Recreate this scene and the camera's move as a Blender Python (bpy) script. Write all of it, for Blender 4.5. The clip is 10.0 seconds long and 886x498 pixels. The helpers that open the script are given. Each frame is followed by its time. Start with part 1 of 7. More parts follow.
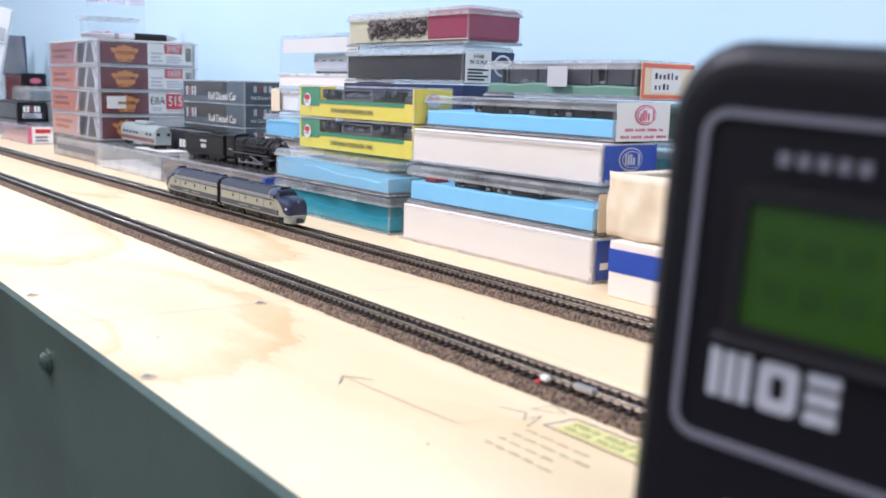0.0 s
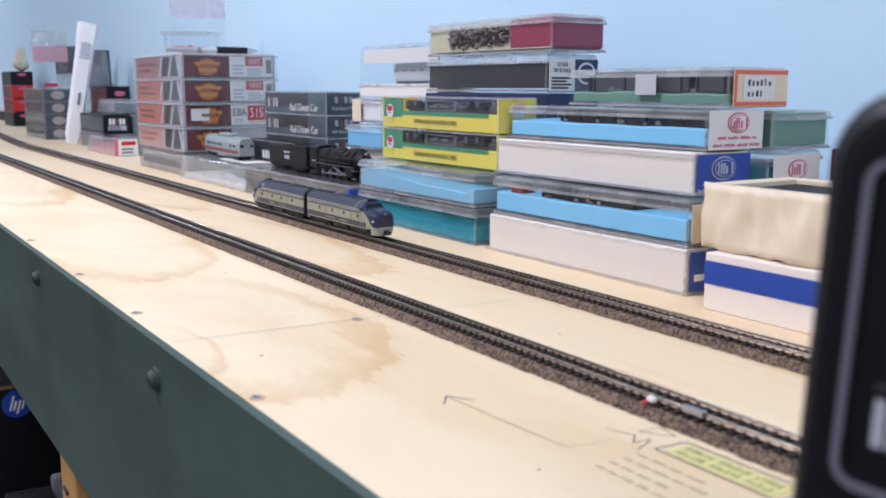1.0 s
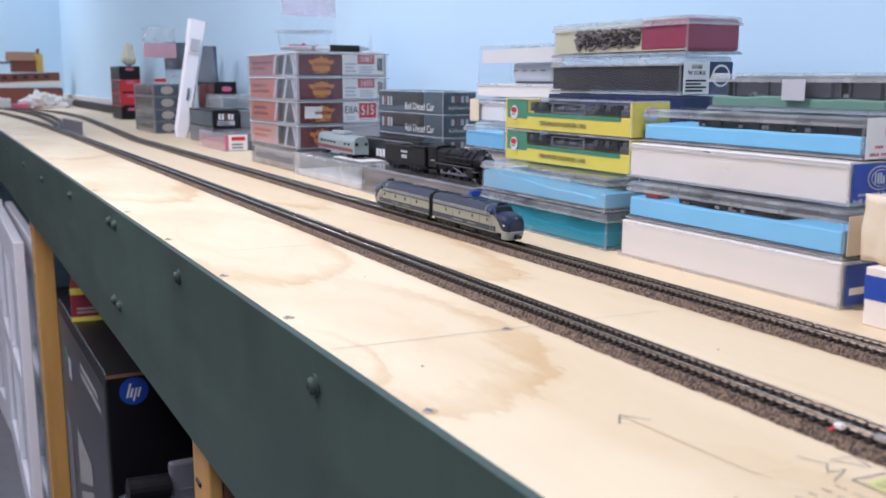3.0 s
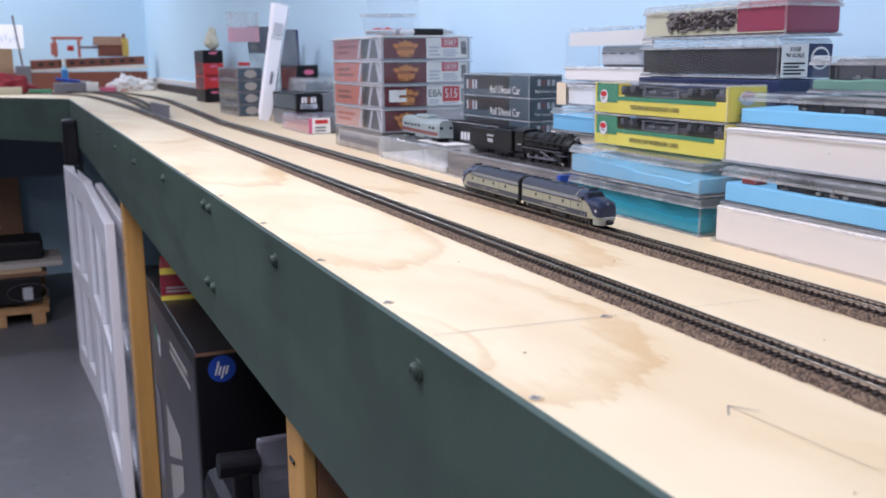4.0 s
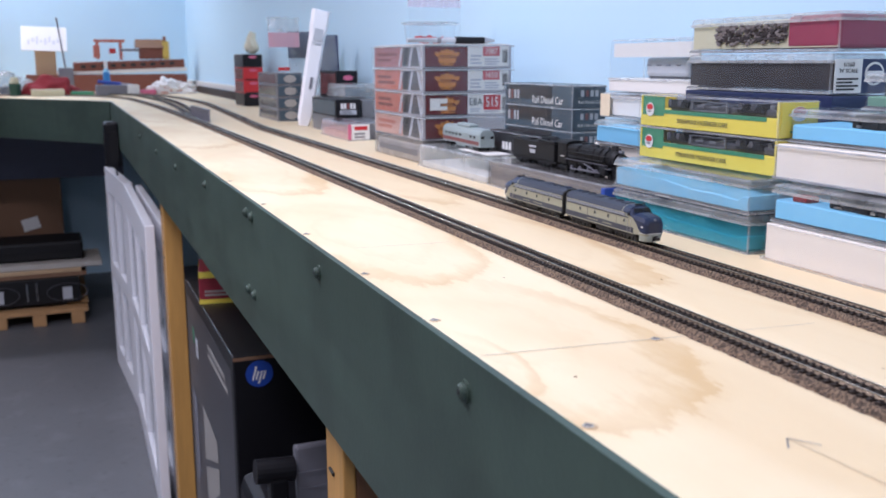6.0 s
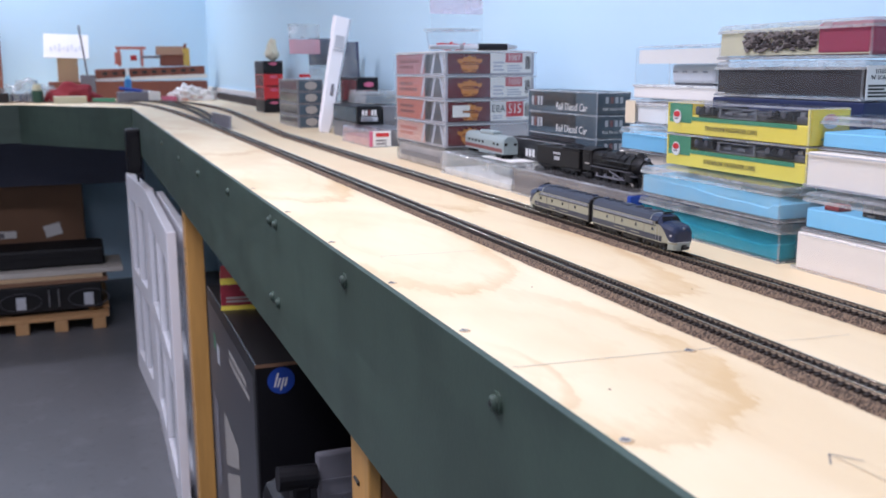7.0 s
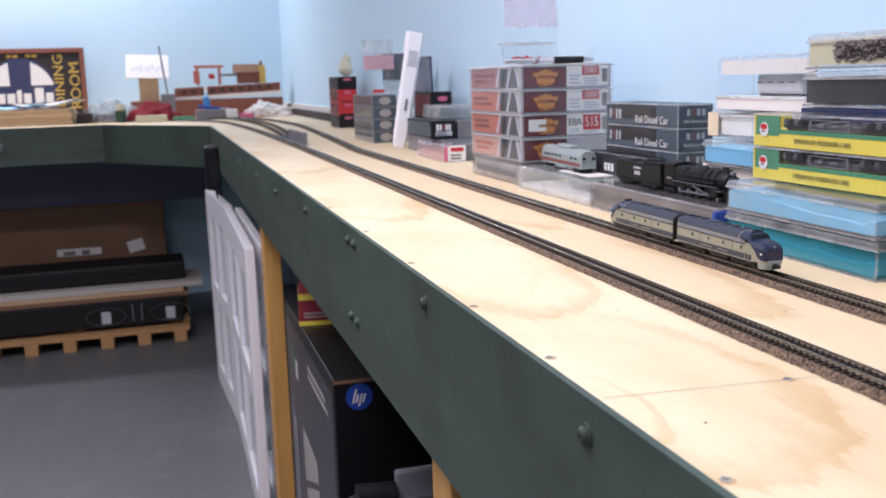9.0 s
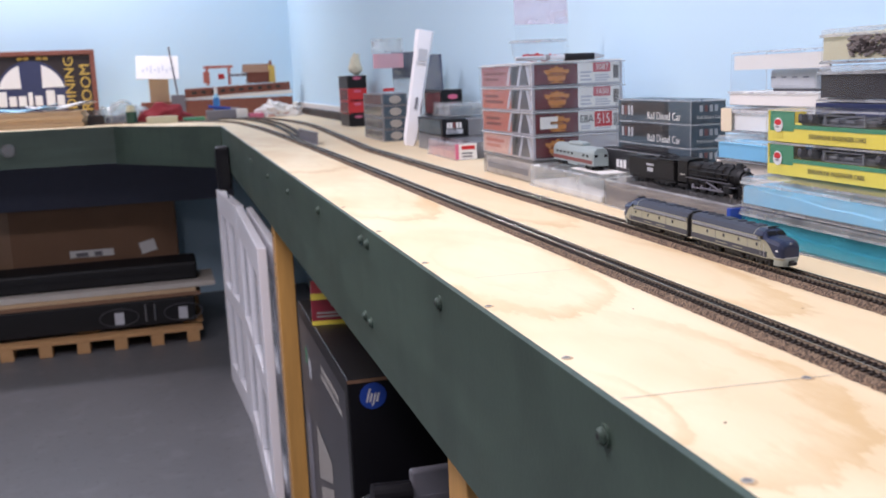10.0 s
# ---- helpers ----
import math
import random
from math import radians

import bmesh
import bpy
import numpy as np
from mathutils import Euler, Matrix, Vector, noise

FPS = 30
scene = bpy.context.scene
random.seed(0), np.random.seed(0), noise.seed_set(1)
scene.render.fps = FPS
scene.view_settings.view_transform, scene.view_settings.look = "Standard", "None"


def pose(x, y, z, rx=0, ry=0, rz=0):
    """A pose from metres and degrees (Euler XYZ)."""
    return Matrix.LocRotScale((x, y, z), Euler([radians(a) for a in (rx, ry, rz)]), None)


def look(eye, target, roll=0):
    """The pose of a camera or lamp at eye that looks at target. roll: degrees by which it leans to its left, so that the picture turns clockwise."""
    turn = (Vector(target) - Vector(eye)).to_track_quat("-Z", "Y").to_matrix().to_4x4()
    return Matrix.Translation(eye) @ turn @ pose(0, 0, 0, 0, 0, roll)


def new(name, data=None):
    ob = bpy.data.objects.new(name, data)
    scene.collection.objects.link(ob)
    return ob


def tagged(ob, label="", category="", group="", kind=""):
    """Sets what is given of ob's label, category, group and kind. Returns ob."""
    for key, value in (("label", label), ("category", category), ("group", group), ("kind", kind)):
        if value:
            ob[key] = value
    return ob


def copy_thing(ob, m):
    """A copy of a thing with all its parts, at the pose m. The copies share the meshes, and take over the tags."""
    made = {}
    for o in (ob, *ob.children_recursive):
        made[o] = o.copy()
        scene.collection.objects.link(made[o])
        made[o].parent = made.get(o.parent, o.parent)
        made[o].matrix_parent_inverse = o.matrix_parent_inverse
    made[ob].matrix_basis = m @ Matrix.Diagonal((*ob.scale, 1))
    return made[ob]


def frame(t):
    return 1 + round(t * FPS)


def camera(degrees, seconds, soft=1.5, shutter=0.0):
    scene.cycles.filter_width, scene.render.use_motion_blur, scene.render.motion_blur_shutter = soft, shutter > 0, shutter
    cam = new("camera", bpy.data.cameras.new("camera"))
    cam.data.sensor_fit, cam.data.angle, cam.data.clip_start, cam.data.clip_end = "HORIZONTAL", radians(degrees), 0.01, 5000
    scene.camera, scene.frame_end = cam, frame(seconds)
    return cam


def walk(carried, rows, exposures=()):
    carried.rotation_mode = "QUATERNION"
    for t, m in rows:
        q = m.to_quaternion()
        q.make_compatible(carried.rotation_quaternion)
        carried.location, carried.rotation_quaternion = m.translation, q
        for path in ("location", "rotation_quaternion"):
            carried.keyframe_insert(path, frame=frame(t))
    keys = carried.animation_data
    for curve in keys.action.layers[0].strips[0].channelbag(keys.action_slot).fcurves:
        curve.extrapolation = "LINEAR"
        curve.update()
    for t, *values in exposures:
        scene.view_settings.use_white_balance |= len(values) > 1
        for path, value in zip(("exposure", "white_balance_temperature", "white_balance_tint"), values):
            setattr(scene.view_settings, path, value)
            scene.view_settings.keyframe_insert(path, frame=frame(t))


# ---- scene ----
cam = camera(49.8, 10.0, soft=1.7)
cam.data.dof.use_dof, cam.data.dof.focus_distance, cam.data.dof.aperture_fstop = True, 0.75, 17.0
PATH = [
    (0, (-0.118, 0.292, 1.115), (1.081, 1.858, 0.783), 1.5),
    (0.5, (-0.124, 0.296, 1.127), (0.994, 1.922, 0.796), 0.3),
    (1, (-0.128, 0.3, 1.123), (0.951, 1.95, 0.789), 0.1),
    (1.5, (-0.145, 0.316, 1.122), (0.839, 2.026, 0.788), -0.4),
    (2, (-0.153, 0.314, 1.129), (0.803, 2.041, 0.807), -0.2),
    (3.5, (-0.164, 0.324, 1.133), (0.71, 2.083, 0.756), -0.1),
    (4, (-0.173, 0.324, 1.137), (0.616, 2.119, 0.745), -0.5),
    (4.5, (-0.176, 0.323, 1.147), (0.615, 2.118, 0.759), 0.1),
    (5, (-0.173, 0.327, 1.145), (0.585, 2.137, 0.76), -0.1),
    (5.5, (-0.176, 0.33, 1.144), (0.566, 2.146, 0.757), -0.1),
    (7, (-0.183, 0.339, 1.146), (0.509, 2.178, 0.772), -0.3),
    (7.5, (-0.187, 0.343, 1.148), (0.499, 2.187, 0.785), -0.3),
    (8, (-0.187, 0.346, 1.154), (0.459, 2.203, 0.785), -0.8),
    (8.5, (-0.188, 0.346, 1.156), (0.43, 2.218, 0.818), -1.5),
    (9, (-0.185, 0.351, 1.153), (0.364, 2.242, 0.802), -1.7),
    (9.5, (-0.186, 0.35, 1.155), (0.339, 2.247, 0.798), -2.0),
    (10, (-0.187, 0.353, 1.155), (0.34, 2.249, 0.799), -2.4),
]
walk(cam, [(t, look(eye, target, roll)) for t, eye, target, roll in PATH],
     exposures=[(0.0, 0.31, 6230, 17), (0.4, 0.10, 6280, 17), (1.0, -0.08, 6100, 18), (3.5, -0.02, 6060, 19), (5.0, 0.0, 6020, 20), (7.0, 0.04, 6040, 20), (7.5, 0.04, 6100, 20), (8.0, 0.04, 6350, 21), (8.5, 0.05, 6450, 22), (10.0, 0.06, 6560, 22)])

TOP = 1.0        # tabletop height
WALL = 0.50      # face of the long wall
FAR = 5.84       # face of the far wall

# ---- light ----
world = bpy.data.worlds.new("room_world")
scene.world = world
world.use_nodes = True
world.node_tree.nodes["Background"].inputs[0].default_value = (0.75, 0.85, 1.0, 1)
world.node_tree.nodes["Background"].inputs[1].default_value = 0.3


def ceiling_lamp(x, y, sx, sy, power, colour=(0.93, 0.912, 0.985)):
    data = bpy.data.lights.new("ceiling_lamp", "AREA")
    data.shape, data.size, data.size_y, data.energy, data.color = "RECTANGLE", sx, sy, power, colour
    lamp = new("ceiling_lamp", data)
    lamp.matrix_world = pose(x, y, 2.56)
    return lamp


ceiling_lamp(-0.9, 5.36, 1.6, 0.12, 29)
ceiling_lamp(-0.8, 1.38, 1.0, 0.2, 45)
ceiling_lamp(-2.5, 3.0, 0.3, 1.2, 27)
ceiling_lamp(-0.8, -1.2, 0.3, 1.2, 34)


# ---- materials ----
def mat(name, base, rough=0.5, metal=0.0, var=0.10, scale=30.0, bump=0.03, bscale=400.0, spec=0.5, stretch=(1, 1, 1), coat=0.0):
    """A painted or moulded surface: colour that drifts at two scales, fine relief."""
    m = bpy.data.materials.new(name)
    m.use_nodes = True
    n, l = m.node_tree.nodes, m.node_tree.links
    b = n["Principled BSDF"]
    b.inputs["Roughness"].default_value, b.inputs["Metallic"].default_value = rough, metal
    b.inputs["Specular IOR Level"].default_value = spec
    b.inputs["Coat Weight"].default_value = coat
    tc, mp = n.new("ShaderNodeTexCoord"), n.new("ShaderNodeMapping")
    mp.inputs["Scale"].default_value = stretch
    l.new(tc.outputs["Object"], mp.inputs["Vector"])
    n1, n2 = n.new("ShaderNodeTexNoise"), n.new("ShaderNodeTexNoise")
    n1.inputs["Scale"].default_value, n1.inputs["Detail"].default_value = scale, 3
    n2.inputs["Scale"].default_value, n2.inputs["Detail"].default_value = bscale, 2
    l.new(mp.outputs[0], n1.inputs["Vector"])
    l.new(mp.outputs[0], n2.inputs["Vector"])
    mx = n.new("ShaderNodeMix")
    mx.data_type = "RGBA"
    mx.inputs["A"].default_value = (*[c * (1 - var) for c in base], 1)
    mx.inputs["B"].default_value = (*[min(1, c * (1 + var)) for c in base], 1)
    add = n.new("ShaderNodeMath")
    add.operation = "MULTIPLY_ADD"
    add.inputs[1].default_value = 0.3
    l.new(n2.outputs["Fac"], add.inputs[0])
    sc = n.new("ShaderNodeMath")
    sc.operation = "MULTIPLY"
    sc.inputs[1].default_value = 0.7
    l.new(n1.outputs["Fac"], sc.inputs[0])
    l.new(sc.outputs[0], add.inputs[2])
    l.new(add.outputs[0], mx.inputs["Factor"])
    l.new(mx.outputs["Result"], b.inputs["Base Color"])
    if bump:
        bp = n.new("ShaderNodeBump")
        bp.inputs["Strength"].default_value, bp.inputs["Distance"].default_value = bump, 0.001
        l.new(n2.outputs["Fac"], bp.inputs["Height"])
        l.new(bp.outputs[0], b.inputs["Normal"])
    return m


def clear_plastic(name, tint=(0.965, 0.98, 0.99), body=0.030, haze=(0.82, 0.86, 0.92), rough=0.12):
    """Thin clear styrene: mostly see-through, a little milky, glossy."""
    m = bpy.data.materials.new(name)
    m.use_nodes = True
    n, l = m.node_tree.nodes, m.node_tree.links
    out, b = n["Material Output"], n["Principled BSDF"]
    b.inputs["Base Color"].default_value = (*haze, 1)
    b.inputs["Roughness"].default_value = rough
    tr, gl, lw = n.new("ShaderNodeBsdfTransparent"), n.new("ShaderNodeBsdfGlossy"), n.new("ShaderNodeLayerWeight")
    lw.inputs["Blend"].default_value = 0.5
    pw, fr = n.new("ShaderNodeMath"), n.new("ShaderNodeMath")
    pw.operation, fr.operation = "POWER", "MULTIPLY_ADD"
    pw.inputs[1].default_value, fr.inputs[1].default_value, fr.inputs[2].default_value = 4.5, 0.60, 0.030
    l.new(lw.outputs["Facing"], pw.inputs[0])
    l.new(pw.outputs[0], fr.inputs[0])
    tr.inputs[0].default_value = (*tint, 1)
    gl.inputs["Roughness"].default_value = 0.14
    sn = n.new("ShaderNodeTexNoise")
    sn.inputs["Scale"].default_value = 35
    tc = n.new("ShaderNodeTexCoord")
    l.new(tc.outputs["Object"], sn.inputs["Vector"])
    k = n.new("ShaderNodeMath")
    k.operation = "MULTIPLY"
    k.inputs[1].default_value = body * 2
    l.new(sn.outputs["Fac"], k.inputs[0])
    m1, m2 = n.new("ShaderNodeMixShader"), n.new("ShaderNodeMixShader")
    l.new(k.outputs[0], m1.inputs[0])
    l.new(tr.outputs[0], m1.inputs[1])
    l.new(b.outputs[0], m1.inputs[2])
    l.new(fr.outputs[0], m2.inputs[0])
    l.new(m1.outputs[0], m2.inputs[1])
    l.new(gl.outputs[0], m2.inputs[2])
    l.new(m2.outputs[0], out.inputs["Surface"])
    return m


def plywood(name):
    """Rotary-cut face veneer: cream, with feathered tan cathedral figures and fine streaks along the board."""
    m = mat(name, (0.865, 0.722, 0.480), rough=0.55, var=0.05, scale=14, bump=0.02, bscale=250, stretch=(1, 0.12, 1))
    n, l = m.node_tree.nodes, m.node_tree.links
    b = n["Principled BSDF"]
    tc = n.new("ShaderNodeTexCoord")

    def math_node(op, a, c=None, d=None):
        k = n.new("ShaderNodeMath")
        k.operation = op
        for i, v in enumerate((a, c, d)):
            if v is None:
                continue
            if isinstance(v, (int, float)):
                k.inputs[i].default_value = v
            else:
                l.new(v, k.inputs[i])
        return k.outputs[0]

    def noise_node(scale, detail, where=(0, 0, 0), size=(1, 1, 1), rough=0.5):
        mp, k = n.new("ShaderNodeMapping"), n.new("ShaderNodeTexNoise")
        mp.inputs["Location"].default_value, mp.inputs["Scale"].default_value = where, size
        k.inputs["Scale"].default_value, k.inputs["Detail"].default_value, k.inputs["Roughness"].default_value = scale, detail, rough
        l.new(tc.outputs["Object"], mp.inputs["Vector"])
        l.new(mp.outputs[0], k.inputs["Vector"])
        return k.outputs["Fac"]

    def curve(value, stops):
        k = n.new("ShaderNodeValToRGB")
        els = k.color_ramp.elements
        while len(els) < len(stops):
            els.new(0.5)
        for e, (p, v) in zip(els, stops):
            e.position, e.color = p, (v, v, v, 1)
        l.new(value, k.inputs[0])
        return k.outputs[0]

    sep = n.new("ShaderNodeSeparateXYZ")
    l.new(tc.outputs["Object"], sep.inputs[0])
    feather = noise_node(1.0, 5, (3, 1, 0), (55, 16, 1), 0.68)
    sway = noise_node(1.0, 2, (0, 4, 0), (9, 5, 1))
    tan = None
    # growth-ring ovals: middle and half axes of each figure
    for cx, cy, ax, ay, gain in ((0.035, 0.79, 0.072, 0.145, 1.0), (0.004, 0.745, 0.024, 0.056, 0.8), (0.055, 1.10, 0.070, 0.19, 1.0), (0.03, 0.44, 0.085, 0.16, 0.45), (0.19, 0.60, 0.035, 0.22, 0.7), (0.18, 1.02, 0.04, 0.16, 0.8), (0.06, 1.62, 0.075, 0.24, 1.0), (0.19, 1.5, 0.04, 0.25, 0.8), (0.06, 2.3, 0.08, 0.33, 1.0), (0.27, 0.52, 0.03, 0.2, 0.6), (0.08, 3.1, 0.10, 0.35, 0.9), (-0.3, 5.2, 0.4, 0.2, 0.8)):
        dx = math_node("MULTIPLY", math_node("SUBTRACT", sep.outputs[0], cx), 1 / ax)
        dy = math_node("MULTIPLY", math_node("SUBTRACT", sep.outputs[1], cy), 1 / ay)
        d = math_node("SQRT", math_node("ADD", math_node("MULTIPLY", dx, dx), math_node("MULTIPLY", dy, dy)))
        d = math_node("MULTIPLY_ADD", math_node("SUBTRACT", feather, 0.5), 0.55, d)
        d = math_node("MULTIPLY_ADD", math_node("SUBTRACT", sway, 0.5), 0.75, d)
        ring = curve(math_node("MULTIPLY", d, 0.5), [(0.22, 0.0), (0.29, 0.22), (0.31, 0.03), (0.400, 0.05), (0.455, 0.62), (0.51, 0.95), (0.535, 0.15), (0.59, 0.0)])
        open_end = math_node("MINIMUM", 1.0, math_node("MAXIMUM", 0.0, math_node("MULTIPLY_ADD", dy, -0.9, 1.05)))
        ring = math_node("MULTIPLY", math_node("MULTIPLY", ring, open_end), gain)
        tan = ring if tan is None else math_node("MAXIMUM", tan, ring)
    # a broad strip of darker tan along the board, x 0.165 to 0.30
    strip = curve(math_node("MULTIPLY_ADD", math_node("SUBTRACT", sway, 0.5), 0.06, sep.outputs[0]), [(0.135, 0.0), (0.165, 0.30), (0.30, 0.30), (0.36, 0.10)])
    fade = curve(noise_node(1.0, 3, (7, 0, 0), (14, 6, 1)), [(0.36, 0.50), (0.58, 1.0)])
    tan = math_node("MULTIPLY", tan, fade)
    # long soft streaks and fine pores
    streak = curve(noise_node(1.0, 4, (1, 9, 0), (60, 2.2, 1), 0.6), [(0.52, 0.0), (0.72, 0.18)])
    pore = curve(noise_node(1.0, 3, (2, 2, 0), (900, 40, 1), 0.7), [(0.58, 0.0), (0.80, 0.10)])
    wash = curve(noise_node(1.0, 3, (5, 5, 0), (7, 3, 1)), [(0.46, 0.0), (0.64, 0.42)])
    tan = math_node("ADD", math_node("MULTIPLY", tan, 0.76), math_node("ADD", math_node("MAXIMUM", strip, math_node("MAXIMUM", streak, wash)), pore))
    old = b.inputs["Base Color"].links[0].from_socket
    mx = n.new("ShaderNodeMix")
    mx.data_type = "RGBA"
    mx.inputs["B"].default_value = (0.67, 0.46, 0.225, 1)
    l.new(old, mx.inputs["A"])
    l.new(tan, mx.inputs["Factor"])
    l.new(mx.outputs["Result"], b.inputs["Base Color"])
    return m


def brushed_paint(name):
    """Dark green paint on hardboard: roller texture, runs and darker touched-up patches."""
    m = mat(name, (0.047, 0.075, 0.056), 0.42, var=0.15, scale=30, bump=0.12, bscale=220)
    n, l = m.node_tree.nodes, m.node_tree.links
    b = n["Principled BSDF"]
    tc = n.new("ShaderNodeTexCoord")
    col = b.inputs["Base Color"].links[0].from_socket
    for size, detail, lo, hi, dark in (((1, 9, 6), 4, 0.50, 0.60, 0.84), ((1, 40, 5), 5, 0.56, 0.70, 0.90), ((1, 3, 20), 3, 0.46, 0.60, 1.16)):
        mp, no, rp = n.new("ShaderNodeMapping"), n.new("ShaderNodeTexNoise"), n.new("ShaderNodeValToRGB")
        mp.inputs["Scale"].default_value = size
        no.inputs["Scale"].default_value, no.inputs["Detail"].default_value = 1.0, detail
        rp.color_ramp.elements[0].position, rp.color_ramp.elements[1].position = lo, hi
        rp.color_ramp.elements[0].color, rp.color_ramp.elements[1].color = (1, 1, 1, 1), (dark, dark, dark, 1)
        l.new(tc.outputs["Object"], mp.inputs["Vector"])
        l.new(mp.outputs[0], no.inputs["Vector"])
        l.new(no.outputs["Fac"], rp.inputs[0])
        mx = n.new("ShaderNodeMix")
        mx.data_type, mx.blend_type = "RGBA", "MULTIPLY"
        mx.inputs["Factor"].default_value = 1.0
        l.new(col, mx.inputs["A"])
        l.new(rp.outputs[0], mx.inputs["B"])
        col = mx.outputs["Result"]
    l.new(col, b.inputs["Base Color"])
    rr = n.new("ShaderNodeMapRange")
    rr.inputs["To Min"].default_value, rr.inputs["To Max"].default_value = 0.32, 0.55
    l.new(no.outputs["Fac"], rr.inputs["Value"])
    l.new(rr.outputs[0], b.inputs["Roughness"])
    return m


def cork(name):
    """Cork granules: light and dark grains about a millimetre across."""
    m = mat(name, (0.128, 0.098, 0.076), 0.95, var=0.3, scale=120, bump=0.0)
    n, l = m.node_tree.nodes, m.node_tree.links
    b = n["Principled BSDF"]
    tc, vo = n.new("ShaderNodeTexCoord"), n.new("ShaderNodeTexVoronoi")
    vo.inputs["Scale"].default_value = 1050
    l.new(tc.outputs["Object"], vo.inputs["Vector"])
    sp = n.new("ShaderNodeSeparateColor")
    l.new(vo.outputs["Color"], sp.inputs[0])
    ramp = n.new("ShaderNodeValToRGB")
    ramp.color_ramp.elements[0].position, ramp.color_ramp.elements[1].position = 0.15, 0.95
    ramp.color_ramp.elements[0].color, ramp.color_ramp.elements[1].color = (0.42, 0.40, 0.40, 1), (2.2, 2.0, 1.7, 1)
    l.new(sp.outputs[0], ramp.inputs[0])
    mx = n.new("ShaderNodeMix")
    mx.data_type, mx.blend_type = "RGBA", "MULTIPLY"
    mx.inputs["Factor"].default_value = 1.0
    l.new(b.inputs["Base Color"].links[0].from_socket, mx.inputs["A"])
    l.new(ramp.outputs[0], mx.inputs["B"])
    l.new(mx.outputs["Result"], b.inputs["Base Color"])
    bp = n.new("ShaderNodeBump")
    bp.inputs["Strength"].default_value, bp.inputs["Distance"].default_value = 0.9, 0.0008
    bp.invert = True
    l.new(vo.outputs["Distance"], bp.inputs["Height"])
    l.new(bp.outputs[0], b.inputs["Normal"])
    return m


def scuffed_floor(name):
    """Grey floor paint: broad mottling, pale scuffs and small dark specks of dirt."""
    m = mat(name, (0.130, 0.134, 0.142), 0.45, var=0.14, scale=2.6, bump=0.03, bscale=60)
    n, l = m.node_tree.nodes, m.node_tree.links
    b = n["Principled BSDF"]
    tc = n.new("ShaderNodeTexCoord")
    col = b.inputs["Base Color"].links[0].from_socket
    for scale, lo, hi, tone in ((9.0, 0.56, 0.72, 1.18), (34.0, 0.60, 0.70, 0.80), (110.0, 0.66, 0.72, 0.55)):
        no, rp = n.new("ShaderNodeTexNoise"), n.new("ShaderNodeValToRGB")
        no.inputs["Scale"].default_value, no.inputs["Detail"].default_value = scale, 4
        rp.color_ramp.elements[0].position, rp.color_ramp.elements[1].position = lo, hi
        rp.color_ramp.elements[0].color, rp.color_ramp.elements[1].color = (1, 1, 1, 1), (tone, tone, tone, 1)
        l.new(tc.outputs["Object"], no.inputs["Vector"])
        l.new(no.outputs["Fac"], rp.inputs[0])
        mx = n.new("ShaderNodeMix")
        mx.data_type, mx.blend_type = "RGBA", "MULTIPLY"
        mx.inputs["Factor"].default_value = 1.0
        l.new(col, mx.inputs["A"])
        l.new(rp.outputs[0], mx.inputs["B"])
        col = mx.outputs["Result"]
    l.new(col, b.inputs["Base Color"])
    return m


